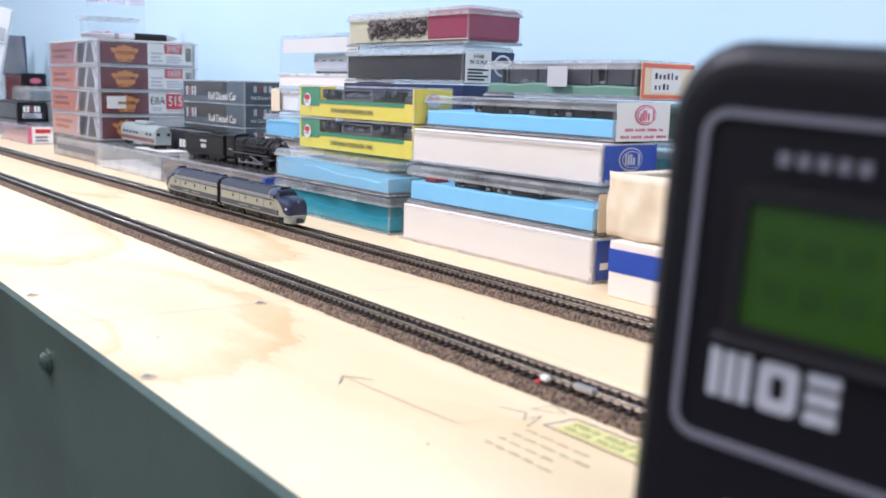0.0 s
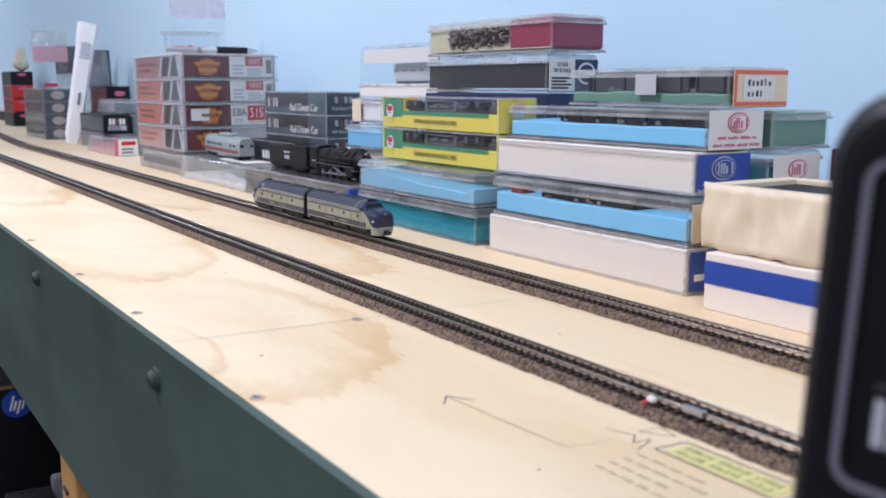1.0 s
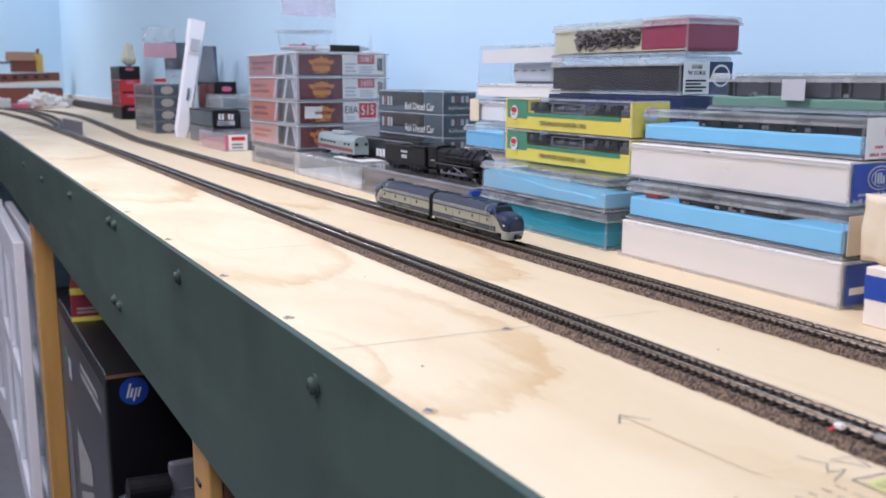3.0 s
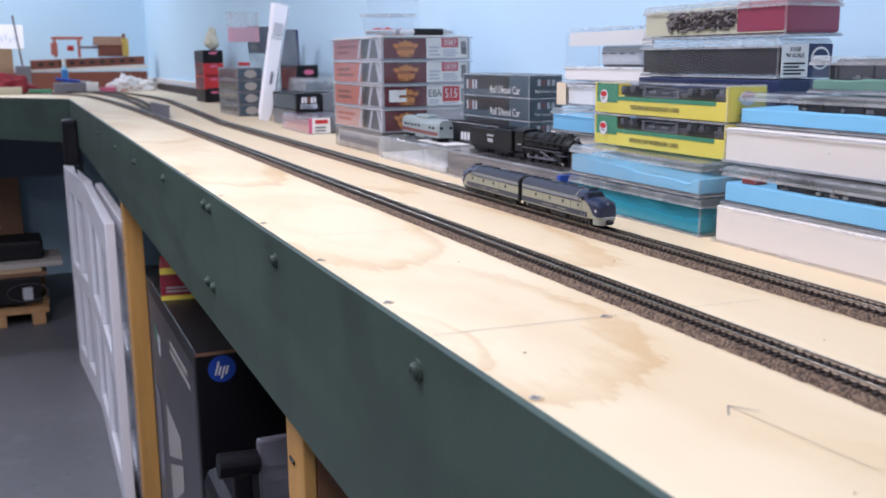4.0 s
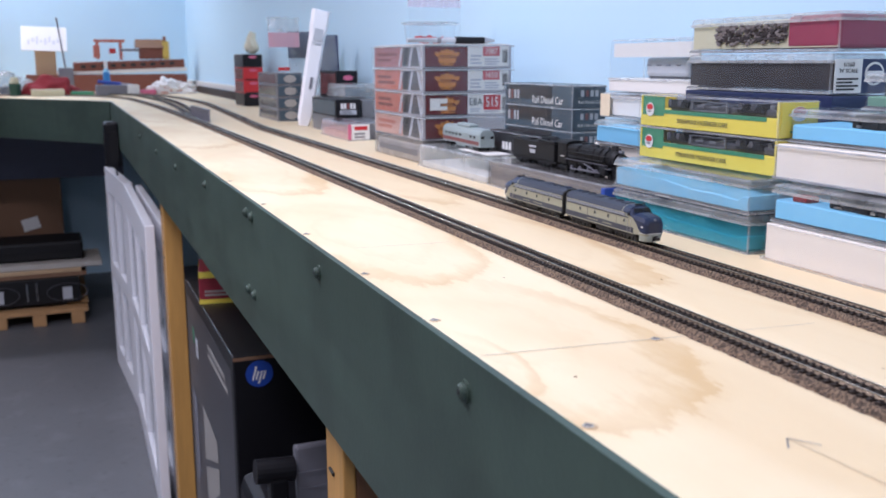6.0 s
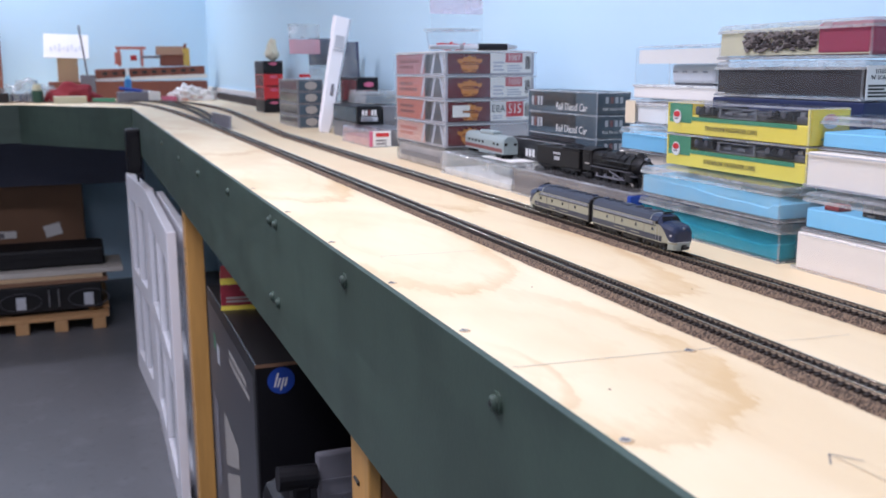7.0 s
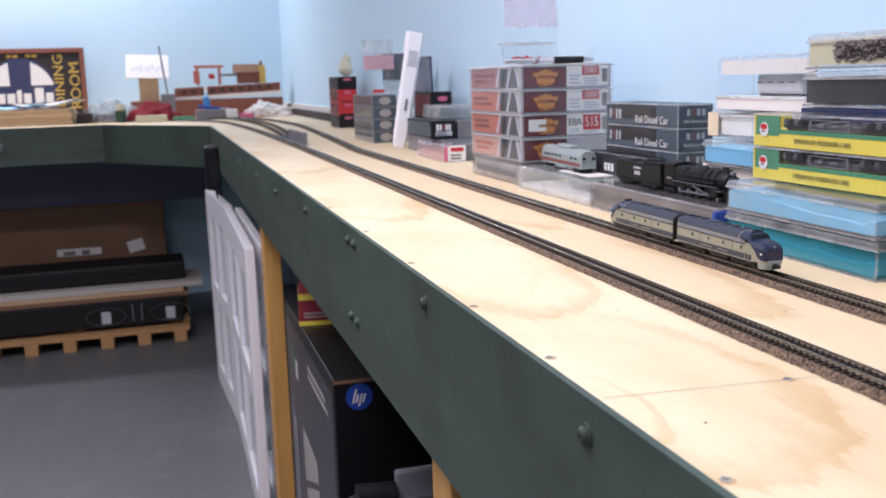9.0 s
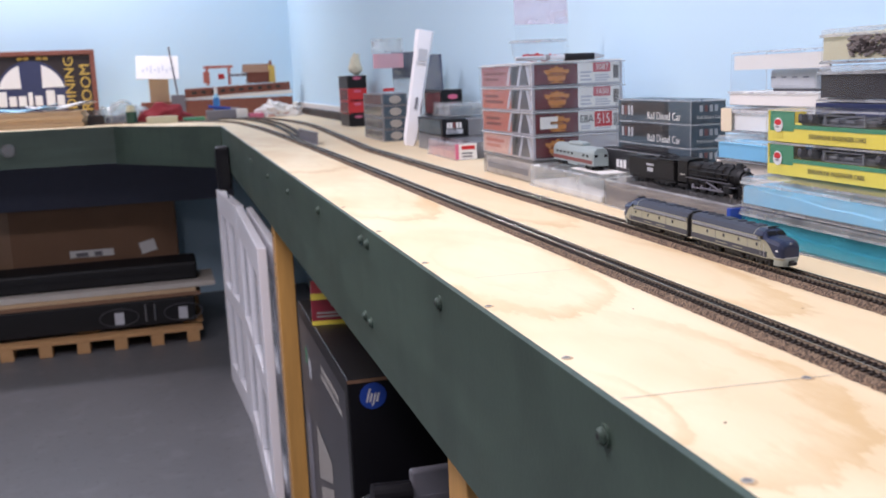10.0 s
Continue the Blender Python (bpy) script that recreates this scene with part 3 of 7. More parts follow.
def model_track(path, label, bed=True):
    tr = thing("model_track", label, "track", pose(0, 0, TOP))
    if bed:
        part("roadbed", sweep(path, [(-0.0126, 0.0002), (-0.0112, BED * 0.55), (-0.0097, BED), (0.0097, BED), (0.0112, BED * 0.55), (0.0126, 0.0002)], 0.0018, 0.0007), "ballast", tr, "speckled brown cork roadbed")
    verts, faces = [], []
    corners = [(i, j, k) for k in (0, 1) for i, j in ((-1, -1), (1, -1), (1, 1), (-1, 1))]
    quads = ((4, 5, 6, 7), (0, 1, 5, 4), (1, 2, 6, 5), (2, 3, 7, 6), (3, 0, 4, 7))

    def sleeper_points():
        """A sleeper with a moulded chair over each rail foot: across, along, up."""
        out = []
        for x0, x1, y, z0, z1 in ((-0.0085, 0.0085, 0.00135, -0.0010, 0.0012), (-0.0064, -0.0034, 0.0007, 0.0012, 0.0020), (0.0034, 0.0064, 0.0007, 0.0012, 0.0020)):
            out += [((x0, x1)[i > 0], j * y, (z0, z1)[k]) for i, j, k in corners]
        return out

    shape = sleeper_points()
    skin = [[8 * q + i for i in f] for q in range(3) for f in quads]
    lone = bpy.data.meshes.new("sleeper")
    lone.from_pydata(shape, [], skin)
    lone.materials.append(M["tie"])
    for c, d in along(path, 0.0050):
        s = Vector((d.y, -d.x, 0))
        if bed and 0.50 < c.y < 1.22:
            ob = new("sleeper", lone)
            ob.parent = tr
            ob.matrix_basis = Matrix.Translation(c + Vector((0, 0, BED)))
            continue
        k = len(verts)
        verts += [c + s * u + d * v + Vector((0, 0, BED + w)) for u, v, w in shape]
        faces += [[k + i for i in f] for f in skin]
    me = bpy.data.meshes.new("sleeper_run")
    me.from_pydata(verts, [], faces)
    me.materials.append(M["tie"])
    ob = new("sleeper_run", me)
    ob.parent = tr
    tagged(ob, "black plastic sleepers", kind="stuff")
    z = BED + 0.0012
    for sgn in (-1, 1):
        o = sgn * (GAUGE / 2 + 0.0004)
        head = [(-0.0002, 0.0012), (-0.00048, 0.0014), (-0.0005, 0.0018), (-0.00036, 0.00205), (0.0, 0.0021), (0.00036, 0.00205), (0.0005, 0.0018), (0.00048, 0.0014), (0.0002, 0.0012)]
        foot = [(-0.0008, 0.0), (-0.0008, 0.0003), (-0.00035, 0.0006), (-0.00022, 0.0012), (0.00022, 0.0012), (0.00035, 0.0006), (0.0008, 0.0003), (0.0008, 0.0)]
        rail = part("rail", sweep(path, [(o + u, z + v) for u, v in head], 0.02), "rail", tr, "bright nickel rail head", smooth=True)
        part("rail_foot", sweep(path, [(o + u, z + v) for u, v in foot], 0.02), "rail_foot", rail, "dull brownish rail foot", smooth=True)
    return tr


NEAR_X, BACK_X = 0.136, 0.2345
model_track(smooth_path([(NEAR_X, -1.1), (NEAR_X, 2.3), (0.132, 3.0), (0.118, 3.8), (0.06, 4.7), (-0.4, 5.05), (-1.6, 5.08)]), "single line of model track on brown cork roadbed on plywood")
model_track(smooth_path([(BACK_X, -1.1), (BACK_X, 2.3), (BACK_X - 0.004, 2.4), (0.250, 2.75), (0.275, 3.2), (0.310, 3.98), (0.22, 4.9), (-0.3, 5.2), (-1.5, 5.25)]), "curving line of model track on brown cork roadbed by the boxes")


# ---- boxes beside the track ----
def foam_case(label, x0, y0, y1, z0, z1, w=0.05, foam="blue_foam", lid="clear_lid", foam_top=0.62, base=None, sag=0.0, turn=0.0, model=None, ripple=0.03, wall="clear", slope=0.0):
    """A hinged clear plastic case with a foam cradle."""
    c = Crate("model_case", label, x0, y0, y1, z0, z1, w, turn, "case")
    part("base_tray", box_bm(-c.w / 2, c.w / 2, -c.l / 2, c.l / 2, 0.0, 0.0025, 0.0005), base or "clear_grey", c.ob)
    fw, fl, secs = c.w / 2 - 0.0014, c.l / 2 - 0.0026, []
    seed = random.uniform(0, 50)
    for i in range(33):
        y = -fl + 2 * fl * i / 32
        hh = c.h * (foam_top + slope * (i / 16 - 1) + abs(slope) * (0.9 if i < 2 else 0.0) + ripple * noise.noise(Vector((y * 22, seed, 0))) + 0.015 * noise.noise(Vector((y * 90, seed, 1))))
        secs.append([(-fw, y, c.h * 0.11), (-fw, y, hh - 0.0012), (-fw + 0.0014, y, hh), (fw - 0.0014, y, hh + 0.001), (fw, y, hh - 0.0012), (fw, y, c.h * 0.11)])
    part("foam_cradle", loft_bm(secs), foam, c.ob, "foam cradle")
    c.shell("base_wall", wall, 0.03, 0.84, lip=0, top=False, label="clear plastic base")
    c.shell("clear_lid", lid, 0.76, 1.0, lip=0.0004, grow=0.0008, label="hazy clear plastic lid")
    # parting ridge between lid and base, and the two catches
    w, l, h = c.w / 2, c.l / 2, c.h
    rb = bmesh.new()
    for q in ((-w - 0.0007, w + 0.0007, -l - 0.0007, -l), (-w - 0.0007, w + 0.0007, l, l + 0.0007), (-w - 0.0007, -w, -l, l), (w, w + 0.0007, -l, l)):
        box_bm(*q, h * 0.0, h * 0.05, 0.0, rb)
    part("base_ridge", rb, "clear_edge", c.ob)
    for s in (-0.28, 0.28):
        part("catch", box_bm(-w - 0.0018, -w - 0.0008, s * l * 2 - 0.0018, s * l * 2 + 0.0018, h * 0.82, h * 0.93, 0.0003), "clear", c.ob)
    if model:
        y0, y1, mtl = model
        bm = bmesh.new()
        a, b = l - y0 * 2 * l, l - y1 * 2 * l
        box_bm(-w + 0.006, w - 0.012, min(a, b), max(a, b), foam_top * h - 0.001, h * 0.93, 0.002, bm)
        for i in range(9):
            t = random.random()
            box_bm(-w + 0.0045, -w + 0.008, b + (a - b) * t, b + (a - b) * t + 0.006, h * (foam_top + 0.02), h * random.uniform(0.75, 0.92), 0.0004, bm)
        part("model_inside", bm, mtl, c.ob, "dark model engine")
        bm = bmesh.new()
        for i in range(6):
            yy = b + (a - b) * random.uniform(0.05, 0.95)
            box_bm(-w + 0.0040, -w + 0.0055, yy, yy + random.uniform(0.002, 0.005), h * (foam_top + 0.03), h * (foam_top + random.uniform(0.06, 0.14)), 0.0, bm)
        part("wheel_glints", bm, "steel", c.ob, "bright wheel rims")
    c.out = 0.0018
    return c


def plain_box(label, x0, y0, y1, z0, z1, w=0.05, material="carton_white", turn=0.0, name="carton"):
    c = Crate(name, label, x0, y0, y1, z0, z1, w, turn)
    c.block("body", material, 0.0008)
    return c


M["salmon_red"] = mat("light_red_print", (0.78, 0.17, 0.11), 0.5)

Z = TOP
# bottom white tray, foam case, white carton, foam case, green-foam case, all in one pile
b = plain_box("worn white cardboard model box on plywood", 0.300, 0.690, 0.889, Z, Z + 0.0275)
b.shell("clear_sleeve", "clear", 0.0, 1.0, lip=0.0012, grow=0.0018, label="clear plastic sleeve")
b.decal("lower_seam", "side", 0.0, 1.0, 0.02, 0.06, "tan")
b.out = 0.0022
b.decal("end_label", "end", 0.04, 0.96, 0.05, 0.95, "blue_print")
b.decal("end_stripe", "end", 0.1, 0.9, 0.3, 0.45, "label", level=1)
M["oxide_red"] = mat("dark_red_packet", (0.28, 0.03, 0.03), 0.5, var=0.2, scale=80)
b = foam_case("clear case with sky blue foam and dark engine", 0.303, 0.692, 0.888, Z + 0.0285, Z + 0.0565, model=(0.25, 0.75, "matt_black"), foam_top=0.58)
b.decal("end_label", "end", 0.02, 0.98, 0.08, 0.92, "cream", "cream paper label")
b.bars("end", 0.3, 0.95, 0.15, 0.45, 2, "red")
part("red_insert", box_bm(-b.w / 2 + 0.004, -b.w / 2 + 0.016, b.l / 2 - 0.030, b.l / 2 - 0.016, 0.0165, 0.0212, 0.001), "oxide_red", b.ob, "small red packet inside")
b = plain_box("worn white carton with royal blue end label", 0.320, 0.705, 0.906, Z + 0.0575, Z + 0.0835)
b.shell("clear_sleeve", "clear", 0.0, 1.0, lip=0.0010, grow=0.0016, label="clear plastic sleeve")
b.decal("lower_seam", "side", 0.0, 1.0, 0.0, 0.05, "grey_trim")
b.out = 0.0020
b.decal("scuff", "side", 0.40, 0.44, 0.93, 0.95, "tan")
b.decal("scuff", "side", 0.52, 0.525, 0.55, 0.58, "beige_label")
b.decal("lid_seam", "side", 0.0, 1.0, 0.93, 0.97, "silver")
b.decal("end_label", "end", 0.02, 0.98, 0.04, 0.96, "blue_print", "royal blue label")
b.disc("badge", "end", 0.48, 0.62, 0.011, 0.0075, "silver")
b.disc("badge", "end", 0.48, 0.62, 0.0101, 0.0066, "blue_print", 2)
b.disc("badge", "end", 0.48, 0.62, 0.0088, 0.0054, "silver", 3)
b.disc("badge", "end", 0.48, 0.62, 0.0082, 0.0048, "blue_print", 4)
b.letters("end", 0.345, 0.635, 0.49, 0.75, 6, "silver", level=5)
b.letters("end", 0.12, 0.86, 0.22, 0.30, 19, "silver")
b.letters("end", 0.04, 0.92, 0.07, 0.15, 22, "silver")
b = foam_case("clear case with sky blue foam and long black engine", 0.330, 0.705, 0.906, Z + 0.0845, Z + 0.1095, model=(0.28, 0.99, "matt_black"), foam_top=0.54)
b.decal("end_label", "end", 0.0, 1.0, 0.02, 1.0, "label", "white paper label")
b.disc("badge", "end", 0.52, 0.68, 0.010, 0.0065, "pink")
b.disc("badge", "end", 0.52, 0.68, 0.0091, 0.0056, "label", 2)
b.disc("badge", "end", 0.52, 0.68, 0.0085, 0.0050, "pink", 3)
b.disc("badge", "end", 0.52, 0.68, 0.0079, 0.0045, "label", 4)
b.letters("end", 0.39, 0.67, 0.54, 0.81, 6, "pink", level=5)
b.letters("end", 0.16, 0.88, 0.27, 0.34, 19, "pink")
b.letters("end", 0.08, 0.95, 0.09, 0.16, 22, "pink")
b = foam_case("clear case with pale green foam and black engine", 0.348, 0.705, 0.854, Z + 0.1105, Z + 0.1360, w=0.055, foam="green_foam", foam_top=0.36, model=(0.12, 0.95, "lining_grey"), lid="clear_milky", ripple=0.12)
b.decal("price_card", "end", 0.04, 0.98, 0.03, 0.95, "cream", "beige card with red stripes")
for v in (0.05, 0.82):
    b.decal("card_stripe", "end", 0.05, 0.97, v, v + 0.10, "salmon_red", "red stripe", level=1)
b.decal("card_stripe", "end", 0.05, 0.09, 0.15, 0.82, "salmon_red", level=1)
b.decal("price_slip", "end", 0.20, 0.74, 0.20, 0.80, "label", "white slip with pen writing", level=1)
for row, v in ((6, 0.54), (4, 0.28)):
    for i in range(row):
        u = 0.27 + i * 0.072
        b.decal("pen_stroke", "end", u, u + random.uniform(0.016, 0.036), v, v + random.uniform(0.10, 0.18), "navy", level=2)
b.decal("side_label", "side", 0.47, 0.60, 0.30, 0.84, "silver", "small pale label")
# second row against the wall
plain_box("plain white carton in the back row", 0.386, 0.700, 0.900, Z, Z + 0.0270, w=0.055)
plain_box("plain white carton in the back row", 0.386, 0.700, 0.900, Z + 0.0275, Z + 0.0545, w=0.055)
b = foam_case("clear case with white end label in the back row", 0.386, 0.702, 0.900, Z + 0.0555, Z + 0.0820, w=0.055, foam="teal")
b.decal("end_label", "end", 0.05, 0.92, 0.05, 0.92, "label", "white paper label")
b.disc("badge", "end", 0.5, 0.55, 0.010, 0.0065, "pink")
b.disc("badge", "end", 0.5, 0.55, 0.0091, 0.0056, "label", 2)
b.letters("end", 0.37, 0.64, 0.42, 0.68, 6, "pink", level=3)
b.letters("end", 0.14, 0.86, 0.10, 0.19, 19, "pink")
b = foam_case("clear case with pale green foam in the back row", 0.386, 0.700, 0.900, Z + 0.0830, Z + 0.1085, w=0.060, foam="green_foam", lid="clear_milky", foam_top=0.9)
# cream foam box over a white, blue and red tray
b = plain_box("long white box with blue band and red label", 0.283, 0.470, 0.660, Z, Z + 0.0325, w=0.085)
b.decal("blue_band", "side", 0.0, 1.0, 0.46, 0.86, "blue_print", "royal blue band")
b.decal("red_label", "side", 0.84, 0.99, 0.36, 0.66, "red", "red label", level=1)
c = Crate("foam_box", "cream foam box with dark open top", 0.288, 0.475, 0.669, Z + 0.0330, Z + 0.0700, 0.075)
w, l, h = c.w / 2, c.l / 2, c.h
for nm, q in (("side_wall", (-w, -w + 0.008, -l, l, 0, h)), ("side_wall", (w - 0.008, w, -l, l, 0, h)), ("end_wall", (-w + 0.008, w - 0.008, -l, -l + 0.012, 0, h)), ("end_wall", (-w + 0.008, w - 0.008, l - 0.012, l, 0, h)), ("bottom", (-w + 0.008, w - 0.008, -l + 0.012, l - 0.012, 0, 0.005))):
    if nm == "side_wall" and q[0] < 0:
        secs = []
        for i in range(91):
            t = i / 90
            y = q[2] + (q[3] - q[2]) * t
            col = []
            for k in range(9):
                zz = q[5] * k / 8 + (0.0045 * max(0.0, noise.noise(Vector((y * 60, 3.0, 1.0)))) if k == 0 else 0.0)
                col.append((q[0] + 0.0042 * noise.noise(Vector((y * 38, zz * 30, 0.3))) + 0.0016 * noise.noise(Vector((y * 130, zz * 40, 2.0))) + 0.0050 * abs(noise.noise(Vector((y * 34 + zz * 14, zz * 24, 7.0)))) + 0.0026 * abs(noise.noise(Vector((y * 80 - zz * 30, zz * 60, 9.0)))), y, zz + 0.0022 * noise.noise(Vector((y * 45, 0.0, 5.0))) * k / 8))
            secs.append(col + [(q[1], y, q[5]), (q[1], y, 0)])
        part(nm, loft_bm(secs), "cream", c.ob, "crumpled cream wrapping", smooth=True)
        continue
    part(nm, box_bm(*q, 0.001), "cream", c.ob)
part("dark_insert", box_bm(-w + 0.009, w - 0.009, -l + 0.013, l - 0.013, 0.005, h * 0.93, 0.002), "matt_black", c.ob)
b = plain_box("brown caboose model behind the cream box", 0.440, 0.610, 0.694, Z + 0.0550, Z + 0.0830, w=0.020, material="maroon", name="model_caboose")
plain_box("plain white carton in the back row", 0.412, 0.520, 0.696, Z, Z + 0.0545, w=0.060)

# teal cases, yellow car boxes
M["olive_print"] = mat("olive_brown_print", (0.12, 0.10, 0.03), 0.5)
foam_case("clear case with teal foam on plywood", 0.298, 0.906, 1.098, Z, Z + 0.0290, foam="teal", lid="clear_milky", foam_top=0.46, slope=0.06, ripple=0.08, wall="clear_teal")
foam_case("clear case with sky blue foam sheet", 0.298, 0.908, 1.097, Z + 0.0300, Z + 0.0565, foam_top=0.52, slope=0.16, ripple=0.05, lid="clear_milky", wall="clear_lid")
for k in range(2):
    z = Z + 0.0580 + 0.0288 * k
    b = Crate("car_box", "yellow and green passenger car box with clear window", 0.322, 0.909, 1.093, z, z + 0.0283, 0.038, group="yellow car boxes")
    b.block("body", "yellow", 0.0006, 0.0, 0.0, 0.52, label="yellow card tray")
    b.block("end_panel", "yellow", 0.0004, 0.0, 0.52, 0.96, 0.0, 0.012, "yellow end card")
    b.block("end_panel", "yellow", 0.0004, 0.0, 0.52, 0.96, 0.988, 1.0)
    b.block("corner_card", "green", 0.0, 0.0, 0.52, 0.93, 0.80, 0.98, "green card corner", 0.0, 0.02)
    inside = b.block("car_inside", "lining_grey", 0.0015, 0.0, 0.52, 0.74, 0.03, 0.78, "upturned model car frame", 0.10, 0.90)
    for i in range(9):
        u = 0.06 + i * 0.078
        bm = box_bm((0.14 - 0.5) * b.w, (0.86 - 0.5) * b.w, (u - 0.5) * b.l, (u + 0.030 - 0.5) * b.l, 0.72 * b.h, (0.86 if i in (0, 1, 2, 7, 8) else 0.78) * b.h, 0.0006)
        part("cross_member", bm, "matt_black" if i % 2 else "box_grey", inside)
    b.decal("green_band", "side", 0.02, 0.20, 0.34, 0.52, "green", "green print")
    b.decal("green_band", "side", 0.20, 0.93, 0.42, 0.54, "green", "green print")
    for u0, u1 in ((0.22, 0.37), (0.73, 0.90)):
        y0, y1 = b.l * (0.5 - u1), b.l * (0.5 - u0)
        part("truck_inside", box_bm(-b.w / 2 + 0.0012, b.w / 2 - 0.0012, y0, y1, b.h * 0.60, b.h * 0.80, 0.0008), "matt_black", b.ob, "black truck")
        for i in range(4):
            y = y0 + (y1 - y0) * (0.12 + 0.25 * i)
            part("wheel_inside", cyl_bm((-b.w / 2 + 0.0006, y, b.h * 0.78), (-b.w / 2 + 0.0026, y, b.h * 0.78), 0.0028, seg=14), "lining_grey" if i % 2 else "matt_black", b.ob)
    for u0, u1, v0, v1 in ((0.40, 0.66, 0.56, 0.60), (0.40, 0.66, 0.84, 0.87), (0.45, 0.50, 0.67, 0.74), (0.55, 0.60, 0.67, 0.74), (0.405, 0.415, 0.56, 0.87), (0.655, 0.665, 0.56, 0.87)):
        part("frame_inside", box_bm(-b.w / 2 + 0.0010, -b.w / 2 + 0.0022, b.l * (0.5 - u1), b.l * (0.5 - u0), b.h * v0, b.h * v1), "box_grey", b.ob)
    b.decal("lower_print", "side", 0.02, 0.12, 0.16, 0.34, "yellow")
    b.disc("badge", "side", 0.09, 0.52, 0.0062, 0.0062, "label", 2)
    b.disc("badge", "side", 0.09, 0.60, 0.0046, 0.0026, "red", 3)
    b.bars("side", 0.072, 0.108, 0.42, 0.50, 1, "ink", 3)
    b.words("STREAMLINE PASSENGER CARS", "side", 0.50, 0.22, 0.0054, "olive_print", 1, 0.92)
    b.shell("clear_sleeve", "clear", 0.0, 1.0, lip=0, grow=0.0022, label="clear plastic sleeve")
    b.decal("seal", "end", 0.06, 0.94, 0.08, 0.92, "yellow", level=0)
    b.disc("badge", "end", 0.5, 0.64, 0.0076, 0.0056, "label", 1)
    b.disc("badge", "end", 0.5, 0.70, 0.0062, 0.0034, "red", 2)
    b.bars("end", 0.3, 0.9, 0.12, 0.22, 1, "green")
# the pile behind the yellow boxes
plain_box("plain white carton in the back row", 0.368, 0.912, 1.092, Z, Z + 0.0290, w=0.055)
plain_box("plain white carton in the back row", 0.368, 0.912, 1.092, Z + 0.0295, Z + 0.0585, w=0.055)
plain_box("plain grey carton in the back row", 0.368, 0.912, 1.092, Z + 0.0590, Z + 0.0885, w=0.055, material="box_grey")
plain_box("navy blue carton under the dark case", 0.368, 0.905, 1.090, Z + 0.0890, Z + 0.1180, w=0.055, material="navy")
b = foam_case("clear case lined in dark brown with white label", 0.370, 0.910, 1.090, Z + 0.1190, Z + 0.1500, w=0.055, foam="brown_in", foam_top=0.80, lid="clear_milky")
b.decal("end_label", "end", 0.03, 0.52, 0.03, 0.86, "label", "white paper label")
b.decal("end_label", "end", 0.52, 0.97, 0.03, 0.86, "navy", "navy label")
b.words("1/160", "end", 0.27, 0.72, 0.0050, "ink_dark")
b.words("'N' SCALE", "end", 0.27, 0.57, 0.0044, "ink_dark")
b.bars("end", 0.07, 0.50, 0.08, 0.42, 4, "ink_dark")
b.disc("badge", "end", 0.74, 0.50, 0.0098, 0.0090, "label")
b.disc("badge", "end", 0.74, 0.50, 0.0080, 0.0072, "navy", 2)
b.decal("badge_bar", "end", 0.58, 0.90, 0.43, 0.57, "label", level=3)
b = foam_case("clear case with red foam and straw-coloured foam", 0.370, 0.904, 1.088, Z + 0.1515, Z + 0.1815, w=0.058, foam="yellow_foam", foam_top=0.86, lid="clear_milky")
b.block("red_foam", "red_foam", 0.003, 0.0009, 0.08, 0.93, 0.0, 0.32, "red foam block")
bm = bmesh.new()
for i in range(190):
    y, z = random.uniform(-0.034, 0.056), random.uniform(0.0065, 0.0230)
    r = random.uniform(0.0010, 0.0026)
    bmesh.ops.create_icosphere(bm, subdivisions=1, radius=1, matrix=Matrix.Translation((-0.0287, y, z)) @ Matrix.Diagonal((0.0012, r * 1.6, r * 0.8, 1)))
part("dark_model", bm, "brown_grey", b.ob, "dark bristly model")
bm = bmesh.new()
for i in range(150):
    y, z = random.uniform(-0.034, 0.050), random.uniform(0.009, 0.019)
    r = random.uniform(0.0008, 0.0022)
    bmesh.ops.create_icosphere(bm, subdivisions=1, radius=1, matrix=Matrix.Translation((-0.0290, y, z)) @ Matrix.Diagonal((0.0013, r * 1.6, r * 0.8, 1)))
part("dark_model", bm, "brown_in", b.ob)

# open display case and small cases left of the yellow ones
plain_box("plain white carton in the back row", 0.355, 1.105, 1.230, Z, Z + 0.0585, w=0.060)
foam_case("small clear case with sky blue foam", 0.350, 1.100, 1.222, Z + 0.0595, Z + 0.0840, foam_top=0.75)
b = foam_case("clear case with white and orange insert", 0.375, 1.100, 1.250, Z + 0.0850, Z + 0.1115, foam="card_white", foam_top=0.85, lid="clear_grey")
b.decal("orange_strip", "side", 0.0, 0.13, 0.04, 0.94, "cream", "pale orange strip")
b = Crate("display_case", "open clear display case with white railway car", 0.385, 1.095, 1.254, Z + 0.1125, Z + 0.1670, 0.045, 0.0, "case")
part("tray", box_bm(-b.w / 2, b.w / 2, -b.l / 2, b.l / 2, 0, 0.014, 0.001), "card_white", b.ob, "white foam tray")
b.shell("clear_lid", "clear", 0.22, 1.0)
part("backing", box_bm(-b.w / 2 + 0.003, -b.w / 2 + 0.005, -b.l / 2 + 0.003, b.l / 2 - 0.004, 0.036, 0.0505), "card_white", b.ob, "white card")
part("car_inside", box_bm(-0.012, 0.006, -b.l / 2 + 0.03, b.l / 2 - 0.055, 0.0160, 0.036, 0.004), "silver", b.ob, "grey model car")
for i in range(4):
    part("car_window", box_bm(-0.0124, -0.0118, -b.l / 2 + 0.042 + i * 0.017, -b.l / 2 + 0.050 + i * 0.017, 0.027, 0.0285), "grey_trim", b.ob)
